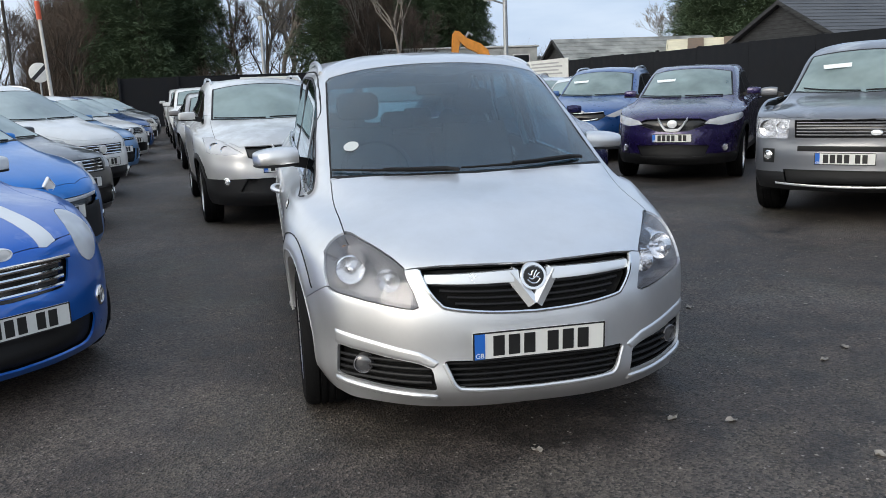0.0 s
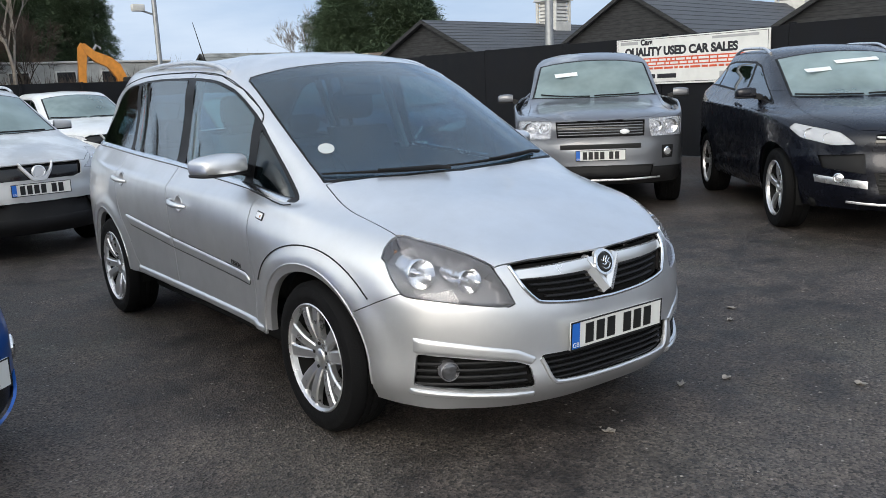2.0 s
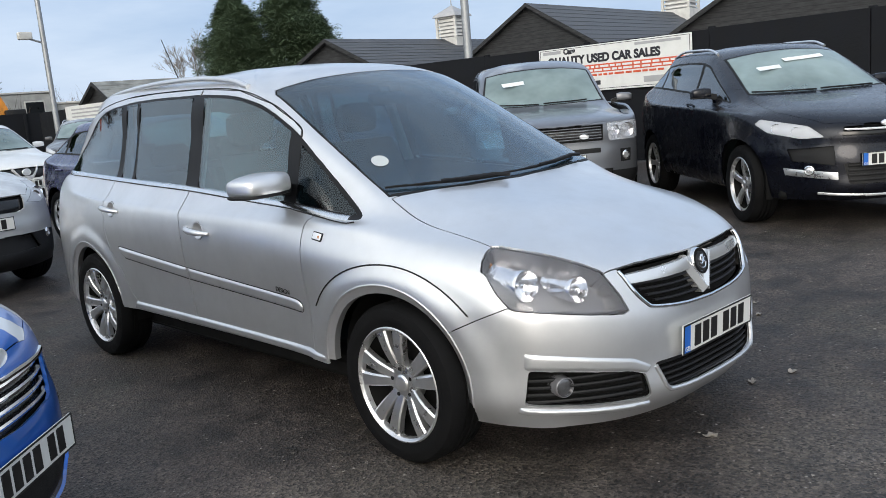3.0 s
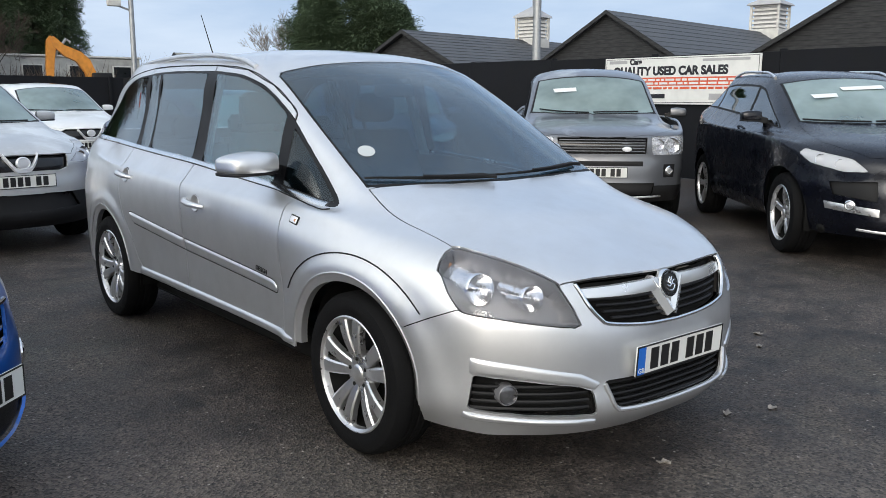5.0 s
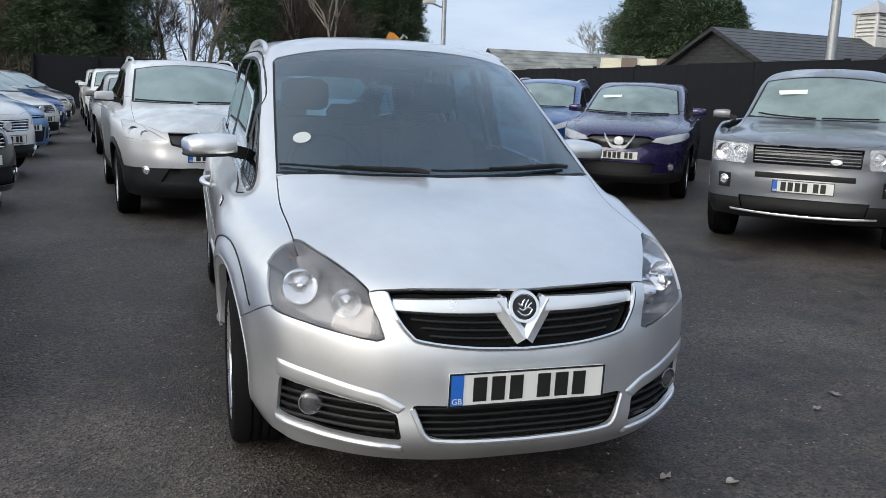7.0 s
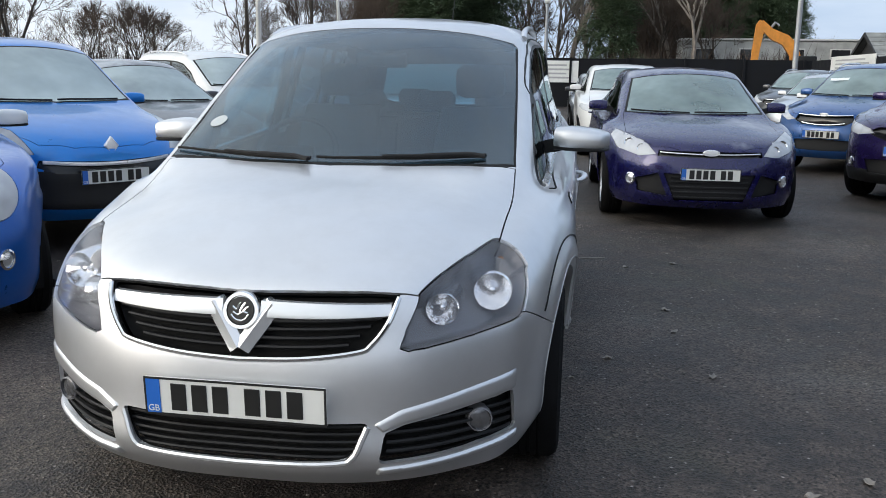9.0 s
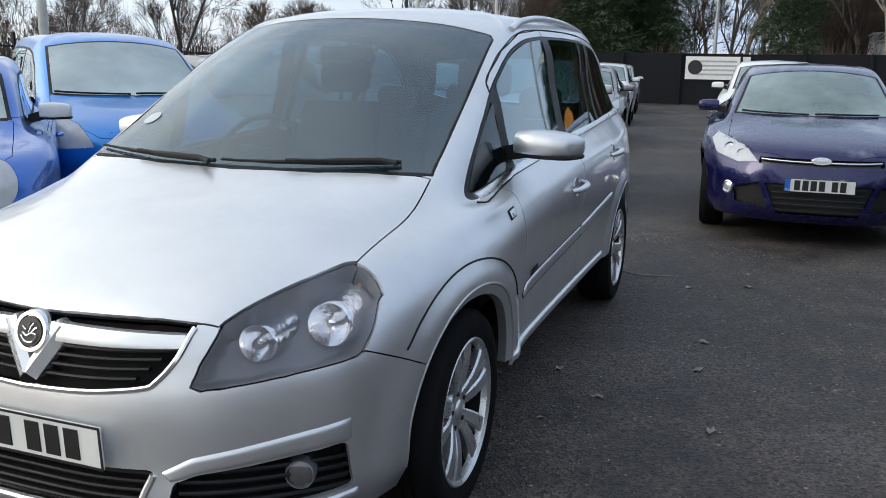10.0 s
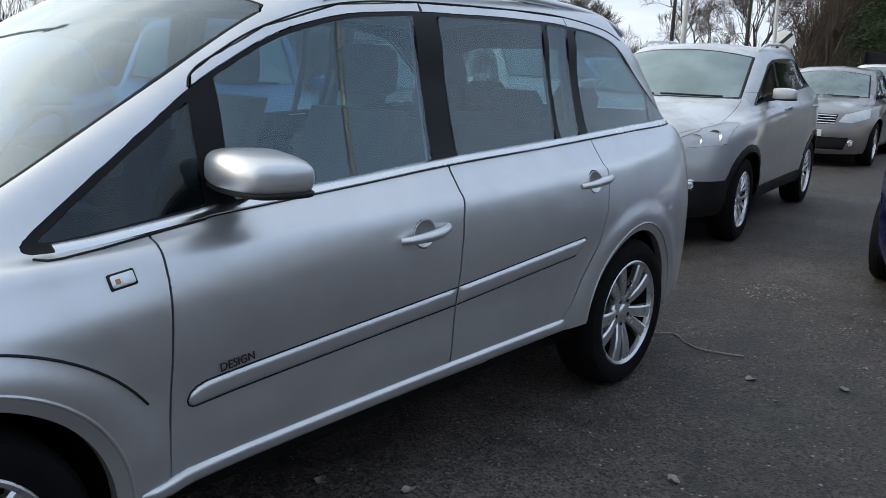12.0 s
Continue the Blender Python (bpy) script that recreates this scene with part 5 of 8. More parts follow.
    skin.emit("quarter_window", "quarter_glass", M_REARGLASS, root, "pair", gap=0.0, thick=0.004, fit="x")
    skin.emit("corner_window", "corner_glass", M_CORNERGLASS, root, "pair", gap=0.0, thick=0.004, fit="x")
    skin.emit("window_surround", "window_surround", M_PILLAR, root, "pair", gap=0.0, label="black window pillars and seals")
    skin.emit("screen_edge", "screen_edge", M_SEAL, root, gap=0.0)
    wsc = skin.emit("windscreen", "windscreen", M_GLASS, root, gap=0.0, thick=0.005, fit="y", label="clear raked windscreen")[0]
    skin.emit("rear_window", "rear_glass", M_SIDEGLASS, root, gap=0.0, thick=0.004)
    skin.emit("tail_lamp", "tail_lamp", M_LENSRED, root, "pair", label="red tail lamp")
    skin.emit("inner_lining", ["body", "bumper", "bonnet", "front_door", "rear_door", "tail_lamp"], M_INNER, root, grow=-0.0165, edge=-0.0165, gap=0.0, thick=0.002)
    # front lamps
    for s, sg in (("left", 1), ("right", -1)):
        hl = skin.emit("headlamp", "headlamp", M_LENS, root, s, "clear headlamp with smoked grey housing", gap=0.0025, thick=0.004)[0]
        skin.emit("lamp_housing", "headlamp", M_LAMPBACK, hl, s, grow=-0.095, edge=-0.010, gap=0.001, thick=0.003)
        for c, r, nm in ((Vector((0.662, 0.322, 0.714)), 0.057, "main_beam_bowl"), (Vector((0.530, 0.198, 0.685)), 0.047, "dip_beam_bowl")):
            d = Vector((0.14, -0.98, 0.08)).normalized()
            bm = lathe([(r * 1.55, -0.115), (r * 1.30, -0.075), (r * 1.06, -0.010), (r * 1.05, 0.002), (r * 0.97, 0.010), (r * 0.90, 0.002), (r * 0.72, -0.018), (r * 0.42, -0.036), (r * 0.16, -0.044), (r * 0.16, -0.012), (0.0, -0.008)], 32)
            bmesh.ops.transform(bm, matrix=Matrix.Translation(c) @ d.to_track_quat("X", "Z").to_matrix().to_4x4(), verts=bm.verts[:])
            if sg < 0:
                bmesh.ops.transform(bm, matrix=Matrix.Diagonal((-1, 1, 1, 1)), verts=bm.verts[:])
            part(nm, bm, M_LAMPSILVER, hl, "chrome reflector bowl")
        c, nr = skin.at_front(0.690, 0.812)
        bm = box((-0.014, -0.022, -0.011), (0.014, 0.022, 0.011), 0.009, 3)
        bmesh.ops.transform(bm, matrix=Matrix.Translation((sg * (c.x - 0.02), c.y + 0.080, c.z - 0.034)) @ pose(0, 0, 0, 0, 0, 35 * sg), verts=bm.verts[:])
        part("indicator_bulb", bm, M_AMBER, hl, "amber indicator")
    rim = [(x, z) for x, z in smooth_line([(0.426, 0.738), (0.404, 0.675), (0.364, 0.620), (0.326, 0.600), (0.17, 0.581), (0.0, 0.573)], 6)]
    rim = rim + [(-x, z) for x, z in reversed(rim[:-1])]
    part("grille_rim", tube([skin.at_front(x, z)[0] + Vector((0, 0.002, 0)) for x, z in rim], 0.0080, 8), M_CHROME, root, "bright rim round the upper grille")
    # upper grille: dark mesh, bright bar, slats, V and badge
    gr = skin.emit("upper_grille", "upper_grille", M_INNER, root, grow=-0.045, edge=-0.03, gap=0.0, thick=0.004, label="black upper grille with chrome bar")[0]
    for i, z in enumerate((0.602, 0.626, 0.650, 0.672)):
        x1 = 0.30 + 0.028 * i
        part("grille_slat", strip_on_front(skin, z, -x1, x1, 0.009, -0.022, 20, rise=0.012), M_TRIM, gr)
    for sg in (1, -1):
        rings = []
        for k in range(15):
            x = 0.055 + (0.408 - 0.055) * k / 14
            zt, zb = 0.728 - 0.006 * k / 14, 0.676 + 0.008 * (k / 14) ** 2
            p, _ = skin.at_front(x, (zt + zb) / 2)
            y = p.y + 0.018
            rings.append([(sg * x, y, zb), (sg * x, y - 0.012, zb + 0.008), (sg * x, y - 0.010, (zt + zb) / 2), (sg * x, y - 0.001, zt), (sg * x, y + 0.02, zt), (sg * x, y + 0.02, zb)])
        part("chrome_bar", loft(rings), M_SATIN, gr, "broad chrome grille bar")
        # one arm of the V below the badge
        rings = []
        for k in range(9):
            t = k / 8
            xi, zi, xo, zo = 0.068 - 0.080 * t, 0.733 - 0.118 * t, 0.110 - 0.084 * t, 0.704 - 0.119 * t
            y = 0.030 - 0.038 * t
            rings.append([(sg * xi, y + 0.004, zi), (sg * (xi * 0.6 + xo * 0.4), y - 0.010, zi * 0.6 + zo * 0.4), (sg * xo, y, zo), (sg * xo, y + 0.03, zo), (sg * xi, y + 0.03, zi)])
        part("grille_v", loft(rings), M_SATIN, gr, "chrome V of the grille")
    bm = lathe([(0.0, 0.012), (0.034, 0.010), (0.038, 0.006), (0.041, 0.012), (0.050, 0.012), (0.054, 0.004), (0.054, -0.03)], 36)
    bmesh.ops.transform(bm, matrix=Matrix.Translation((0, 0.022, 0.698)) @ Vector((0, -1, 0.25)).to_track_quat("X", "Z").to_matrix().to_4x4(), verts=bm.verts[:])
    bd = part("badge", bm, M_CHROME, gr, "round chrome badge with dark field")
    bm = lathe([(0.0, 0.013), (0.037, 0.0125), (0.0375, 0.006)], 30)
    bmesh.ops.transform(bm, matrix=Matrix.Translation((0, 0.021, 0.698)) @ Vector((0, -1, 0.25)).to_track_quat("X", "Z").to_matrix().to_4x4(), verts=bm.verts[:])
    part("badge_field", bm, M_PLATEBLACK, bd)
    bm = bmesh.new()
    for line in ([(-0.026, 0.690), (-0.010, 0.676), (0.012, 0.676), (0.026, 0.692)], [(-0.020, 0.697), (-0.006, 0.690), (0.008, 0.697), (0.022, 0.694)], [(-0.022, 0.712), (-0.010, 0.704), (-0.004, 0.716), (0.002, 0.722)], [(0.000, 0.698), (0.006, 0.712), (0.014, 0.722)], [(0.010, 0.700), (0.017, 0.708), (0.024, 0.712)]):
        add_tube(bm, smooth_line([(x, 0.0075 + 0.25 * (z - 0.698), z) for x, z in line], 4), 0.0036, 6)
    part("badge_emblem", bm, M_CHROME, bd)
    # lower grille and fog lamps
    lip = smooth_line([(0.358, 0.392), (0.345, 0.360), (0.318, 0.305), (0.26, 0.290), (0.0, 0.283)], 6)
    lip = lip + [(-x, z) for x, z in reversed(lip[:-1])]
    part("grille_lip", tube([skin.at_front(x, z)[0] + Vector((0, 0.001, 0)) for x, z in lip], 0.0095, 8), M_SILVER, bumper)
    pair("bumper_lip", ribbon(skin, skin.at_front, [(0.748, 0.296), (0.60, 0.280), (0.385, 0.270)], [(0.748, 0.270), (0.60, 0.256), (0.372, 0.244)], 0.012, end=0.05), M_SILVER, bumper)
    lg = skin.emit("lower_grille", "lower_grille", M_INNER, root, grow=-0.05, edge=-0.03, gap=0.0, thick=0.004, label="black lower grille")[0]
    for i in range(5):
        part("grille_slat", strip_on_front(skin, 0.302 + 0.021 * i, -0.315 - 0.009 * i, 0.315 + 0.009 * i, 0.009, -0.022, 18), M_TRIM, lg)
    for s, sg in (("left", 1), ("right", -1)):
        fr = skin.emit("fog_recess", "fog_recess", M_INNER, root, s, "black fog lamp recess", grow=-0.05, edge=-0.03, gap=0.0, thick=0.004)[0]
        bm = ribbon(skin, skin.at_front, [(0.745, 0.498), (0.60, 0.470), (0.445, 0.438), (0.372, 0.398)], [(0.745, 0.434), (0.60, 0.416), (0.465, 0.395), (0.398, 0.374)], 0.008, end=0.03)
        part("fog_brow", bm if s == "left" else mirrored(bm), M_SILVER, bumper)
        for i in range(4):
            bm = strip_on_front(skin, 0.312 + 0.026 * i, 0.405 + (0.03 if i > 2 else 0), 0.728, 0.011, -0.024, 14, rise=0.0)
            if sg < 0:
                bmesh.ops.transform(bm, matrix=Matrix.Diagonal((-1, 1, 1, 1)), verts=bm.verts[:])
            part("recess_slat", bm, M_TRIM, fr)
        c, nr = skin.at_front(0.654, 0.364)
        d = (nr + Vector((0, -1.2, 0))).normalized()
        bm = lathe([(0.0, 0.004), (0.022, 0.003), (0.030, 0.000), (0.032, 0.006), (0.037, 0.004), (0.040, -0.05)], 28)
        bmesh.ops.transform(bm, matrix=Matrix.Translation(c - nr * 0.010) @ d.to_track_quat("X", "Z").to_matrix().to_4x4(), verts=bm.verts[:])
        if sg < 0:
            bmesh.ops.transform(bm, matrix=Matrix.Diagonal((-1, 1, 1, 1)), verts=bm.verts[:])
        fl = part("fog_lamp", bm, M_FOG, fr, "round grey fog lamp")
        bm = lathe([(0.031, 0.003), (0.034, 0.007), (0.037, 0.004), (0.039, -0.03), (0.031, -0.03)], 28, True)
        bmesh.ops.transform(bm, matrix=Matrix.Translation(c - nr * 0.010) @ d.to_track_quat("X", "Z").to_matrix().to_4x4(), verts=bm.verts[:])
        part("fog_lamp_ring", bm if sg > 0 else mirrored(bm), M_LAMPBACK, fl)
    number_plate(root, pose(0, -0.052, 0.463, 3), groups=(0.078, 3))
    # chrome strip under the side windows
    foot = smooth_line([(1.125, 0.937), (1.22, 0.944), (1.34, 0.957), (1.42, 0.966), (1.48, 0.973), (1.55, 0.981), (2.0, 1.012), (2.41, 1.040), (3.0, 1.067), (3.56, 1.093), (4.04, 1.111)], 6)
    pair("chrome_strip", band_on_side(skin, [(y, z + 0.002) for y, z in foot], 0.020, 0.010, tilt=True), M_BRIGHT, root, "chrome strip under the windows")
    pair("window_seal", tube([skin.at_side(y, z - 0.010)[0] + skin.at_side(y, z - 0.010)[1] * 0.001 for y, z in [(1.075, 0.938), (1.095, 0.936)] + foot], 0.0035, 6), M_SEAL, root)
    gutter = smooth_line([(1.520, 1.268), (1.538, 1.298), (1.60, 1.338), (1.78, 1.426), (2.05, 1.500), (2.40, 1.529), (2.90, 1.538), (3.24, 1.532), (3.55, 1.497), (3.68, 1.462)], 6)
    pair("door_seal", tube([skin.at_side(y, z)[0] for y, z in gutter], 0.003, 6), M_SEAL, root, "black seam over the doors")
    pair("sill", ribbon(skin, skin.at_side, [(1.235, 0.372), (1.31, 0.383), (2.20, 0.396), (3.04, 0.402)], [(1.23, 0.350), (1.31, 0.340), (2.20, 0.350), (3.06, 0.358)], 0.014, end=0.03), M_SILVER, root, "silver sill below the doors")
    # seams round the front wheel arches and lips at all the openings
    arc = [(0.848 + 0.526 * math.cos(radians(a)), 0.263 + 0.526 * math.sin(radians(a))) for a in range(38, 139, 3)]
    pair("arch_seam", tube([skin.at_side(y, z)[0] + skin.at_side(y, z)[1] * 0.001 for y, z in arc], 0.0032, 6), M_SEAL, root, "dark seam of the wheel arch")
    for ay in (AX1, AX2):
        rings = []
        for a in (range(4, 189, 4) if ay == AX1 else range(-8, 177, 4)):
            ca, sa = math.cos(radians(a)), math.sin(radians(a))
            ro, ri = ARCH + 0.034, ARCH - 0.004
            po = skin.at_side(ay + ro * ca, max(0.21, ARCHZ + ro * sa))[0]
            rings.append([(po.x - 0.0015, ay + ro * ca, ARCHZ + ro * sa), (po.x - 0.016, ay + ri * ca, ARCHZ + ri * sa), (po.x - 0.045, ay + ri * ca, ARCHZ + ri * sa), (po.x - 0.045, ay + ro * ca, ARCHZ + ro * sa)])
        edge = [(ay + (ARCH + 0.031) * math.cos(radians(a)), ARCHZ + (ARCH + 0.031) * math.sin(radians(a))) for a in (range(2, 190, 3) if ay == AX1 else range(-10, 179, 3))]
        pair("arch_edge", tube([skin.at_side(y, max(0.21, z))[0] - Vector((0.0035, 0, 0)) for y, z in edge], 0.0055, 8), M_SILVER, root)
        pair("arch_lip", loft(rings), M_SILVER, root, "bevelled lip of the wheel arch")
    # thin dark tubes stand in for the shadow gap round the rubbing strips
    for line in ([(2.351, 0.5935), (1.40, 0.5405), (1.384, 0.541), (1.373, 0.548), (1.369, 0.560), (1.377, 0.578), (1.394, 0.5895), (1.42, 0.596), (2.351, 0.6555)], [(2.361, 0.6565), (3.10, 0.7155), (3.116, 0.708), (3.05, 0.6495), (2.361, 0.5945)]):
        fine = [tuple(Vector(a) + (Vector(b) - Vector(a)) * k / 12) for a, b in zip(line, line[1:]) for k in range(12)] + [line[-1]]
        pair("moulding_seam", tube([skin.at_side(y, z)[0] for y, z in fine], 0.0024, 6), M_SEAL, root, "dark line drawn as the shadow gap round the rubbing strip")
    # mirrors
    for fl in (False, True):
        door_mirror(root, pose(0.812, 1.560, 1.088, 0, 2, -16), fl, M_SILVER, 0.182, 0.185, 0.110, "silver door mirror", dome=0.14)
    # handles in their dished recesses
    for y, z in HANDLES:
        c, nr = skin.at_side(y, z)
        pts, rad = [], []
        for k in range(9):
            t = k / 8
            q, n2 = skin.at_side(y - 0.105 + 0.21 * t, z - 0.010 + 0.02 * t)
            pts.append(q + n2 * (0.002 + 0.040 * math.sin(math.pi * min(1, max(0, t * 1.0))) ** 0.6))
            rad.append(0.010 + 0.006 * math.sin(math.pi * t))
        pair("door_handle", tube(pts, rad, 10), M_SILVER, root, "silver grip door handle")
        bm = lathe([(0.0, -0.021), (0.020, -0.020), (0.036, -0.014), (0.046, -0.004), (0.0515, 0.0012), (0.054, 0.0012), (0.055, -0.002)], 28)
        bmesh.ops.transform(bm, matrix=Matrix.Translation(c) @ nr.to_track_quat("X", "Z").to_matrix().to_4x4() @ Matrix.Diagonal((1, 0.90, 0.77, 1)), verts=bm.verts[:])
        pair("handle_dish", bm, M_SILVER, root)
    # repeater lamps on the wings
    c, nr = skin.at_side(1.224, 0.876)
    bm = box((-0.004, -0.0285, -0.015), (0.007, 0.0285, 0.015), 0.006, 2)
    bmesh.ops.transform(bm, matrix=Matrix.Translation(c) @ nr.to_track_quat("X", "Z").to_matrix().to_4x4() @ pose(0, 0, 0, 8), verts=bm.verts[:])
    fb = box((-0.004, -0.032, -0.0185), (0.005, 0.032, 0.0185), 0.005, 2)
    bmesh.ops.transform(fb, matrix=Matrix.Translation(c) @ nr.to_track_quat("X", "Z").to_matrix().to_4x4() @ pose(0, 0, 0, 8), verts=fb.verts[:])
    pair("repeater_frame", fb, M_TRIM, root)
    pair("repeater_lamp", bm, M_PALECHROME, root, "small clear side repeater")
    bm = box((0.004, -0.020, -0.008), (0.0078, -0.006, 0.005), 0.002, 1)
    bmesh.ops.transform(bm, matrix=Matrix.Translation(c) @ nr.to_track_quat("X", "Z").to_matrix().to_4x4() @ pose(0, 0, 0, 8), verts=bm.verts[:])
    pair("repeater_bulb", bm, M_AMBER, root)
    # trim name on the front doors
    for sg in (1, -1):
        c, nr = skin.at_side(1.51, 0.625)
        cu = bpy.data.curves.new("trim_word", "FONT")
        cu.body, cu.size, cu.extrude, cu.align_x = "DESIGN", 0.030, 0.0012, "CENTER"
        cu.materials.append(M_PLATEBLACK)
        t = new("trim_word", cu)
        t.parent = root
        t.matrix_basis = pose(sg * (c.x + 0.004), 1.51, 0.613, 90, 0, 90 * sg) @ pose(0, 0, 0, 0, 0, 5 * sg)
        tagged(t, "small dark trim lettering on the door")
    # roof rails and aerial
    rail = [(0.618, 2.00, 1.512), (0.612, 2.16, 1.553), (0.609, 2.50, 1.584), (0.602, 3.00, 1.588), (0.587, 3.45, 1.568), (0.567, 3.70, 1.535), (0.550, 3.86, 1.492)]
    pair("roof_rail", tube(smooth_line(rail, 6), 0.015, 10), M_SILVER, root, "silver roof rail")
    part("aerial", tube([(0.0, 3.78, 1.585), (0.0, 3.86, 1.70), (0.0, 4.00, 1.93)], [0.006, 0.004, 0.0025], 6), M_SEAL, root, "thin black roof aerial")
    # wipers
    for x0, x1, o in ((-0.08, -0.66, 0.0), (0.56, -0.06, 0.02)):
        pts = []
        for k in range(11):
            x = x0 + (x1 - x0) * k / 10
            c, nr = skin.at_top(x, 0.905 + o * 0.6 + 0.13 * (abs(x) / 0.67) ** 2.4)
            pts.append(c + nr * 0.012)
        w = part("wiper", tube(pts, [0.008] * 5 + [0.007] * 3 + [0.005] * 3, 6), M_SEAL, root, "black wiper")
        part("wiper_arm", tube([pts[0] + Vector((0, -0.035, 0.0))] + [p + Vector((0, -0.008, 0.008)) for p in pts[1:7]], [0.009] * 4 + [0.006] * 3, 6), M_TRIM, w)
    # tax disc behind the glass
    pane = BVHTree.FromPolygons([v.co for v in wsc.data.vertices], [p.vertices for p in wsc.data.polygons])
    c, nr = pane.ray_cast(Vector((-0.548, 1.172, 3.0)), Vector((0, 0, -1)))[:2]
    bm = lathe([(0.0, 0.0), (0.037, 0.0), (0.037, -0.002), (0.0, -0.002)], 28)
    bmesh.ops.transform(bm, matrix=Matrix.Translation(c + nr * 0.003) @ nr.to_track_quat("X", "Z").to_matrix().to_4x4(), verts=bm.verts[:])
    part("paper_disc", bm, M_DISC, wsc, "round white paper disc on the windscreen")
    # running gear
    for s in (1, -1):
        put_wheel(root, s * 0.768, AX1 - 0.016, WR, WW, RIM, "twin", 5, spin=8, sink=0.004, bolts=True)
        put_wheel(root, s * 0.775, AX2, WR, WW, RIM, "twin", 5, spin=31, sink=0.004, bolts=True)
    liner(root, AX1, ARCH + 0.012, ARCHZ, 0.45, 0.80)
    liner(root, AX2, ARCH + 0.012, ARCHZ, 0.45, 0.80)
    part("underbody", box((-0.70, 0.30, 0.19), (0.70, 4.15, 0.30), 0.03), M_INNER, root)
    # cabin
    part("dashboard", loft([[(x, 0.93 + 0.16 * (x / 0.68) ** 2, 0.70), (x, 0.90 + 0.14 * (x / 0.68) ** 2, 0.985), (x, 1.10, 1.005), (x, 1.32, 0.985), (x, 1.44, 0.93), (x, 1.46, 0.70)] for x in (-0.68, -0.5, -0.3, -0.1, 0.1, 0.3, 0.5, 0.68)]), M_DASH, root, "dark plastic dashboard")
    bm = loft([[(-0.37 + (0.185 + 0.014 * math.cos(b)) * math.cos(a), 1.60 + 0.10 * math.sin(a) + 0.012 * math.sin(b), 0.98 + (0.155 + 0.012 * math.cos(b)) * math.sin(a)) for b in [k * 6.2832 / 8 for k in range(8)]] for a in [k * 6.2832 / 28 for k in range(29)]], cap=False)
    st = part("steering_wheel", bm, M_DASH, root, "black steering wheel")
    part("steering_hub", box((-0.46, 1.575, 0.92), (-0.28, 1.62, 1.02), 0.03, 2), M_DASH, st)
    for x in (-0.37, 0.37):
        se = part("front_seat", box((x - 0.25, 1.62, 0.36), (x + 0.25, 2.15, 0.56), 0.07, 3), M_SEAT, root, "dark cloth front seat")
        part("backrest", loft([[(x + q[0], 2.10 + 0.30 * t + q[1], 0.52 + 0.66 * t) for q in ellipse(0, 0, 0.25 - 0.05 * t * t, 0.075, 16, 3.5)] for t in (0, 0.2, 0.5, 0.8, 0.95, 1.0)]), M_SEAT, se)
        part("headrest", loft([[(x + q[0], 2.43 + q[1], z) for q in ellipse(0, 0, 0.135 * k, 0.052 * k, 16, 3)] for z, k in ((1.225, 0.7), (1.245, 0.95), (1.31, 1.0), (1.37, 0.95), (1.395, 0.7))]), M_SEAT, se)
    for y, k in ((3.02, 3), (3.75, 2)):
        for i in range(k):
            x = (i - (k - 1) / 2) * (0.44 if k == 3 else 0.55)
            se = part("rear_seat", loft([[(x + q[0], y + 0.18 * t + q[1], 0.50 + 0.58 * t) for q in ellipse(0, 0, 0.205, 0.07, 16, 3.5)] for t in (0, 0.3, 0.7, 0.95, 1.0)]), M_SEAT, root, "dark cloth rear seat")
            part("headrest", loft([[(x + q[0], y + 0.21 + q[1], z) for q in ellipse(0, 0, 0.125 * k2, 0.045 * k2, 14, 3)] for z, k2 in ((1.12, 0.7), (1.14, 0.95), (1.20, 1.0), (1.245, 0.75))]), M_SEAT, se)
    for sg in (1, -1):
        for y0, y1, lean in ((2.36, 2.44, 0.03), (3.20, 3.27, 0.05)):
            bm = loft([[(sg * (0.735 - k * 0.125), y0 + lean * k, 1.02 + 0.46 * k), (sg * (0.735 - k * 0.125), y1 + lean * k, 1.02 + 0.46 * k), (sg * (0.715 - k * 0.125), y1 + lean * k - 0.01, 1.02 + 0.46 * k), (sg * (0.715 - k * 0.125), y0 + lean * k + 0.01, 1.02 + 0.46 * k)] for k in (0, 0.5, 1.0)])
            part("pillar_trim", bm, M_CLOTH, root, "pale grey pillar trim")
    part("headlining", loft([[(x, y, 1.515 + 0.045 * (1 - (x / 0.55) ** 2) - 0.03 * ((y - 2.9) / 0.95) ** 2 + dz) for x, dz in ((-0.55, 0), (-0.3, 0), (0, 0), (0.3, 0), (0.55, 0), (0.55, 0.008), (0, 0.008), (-0.55, 0.008))] for y in (1.98, 2.3, 2.9, 3.5, 3.8)]), M_CLOTH, root, "pale grey cloth headlining")
    part("cabin_floor", box((-0.68, 1.3, 0.28), (0.68, 4.2, 0.36), 0.02), M_INNER, root)
    part("rear_view_mirror", box((-0.12, 1.70, 1.37), (0.12, 1.735, 1.435), 0.02, 3), M_DASH, root, "black rear-view mirror")
    skin.bm.free()
    return root


people_carrier()


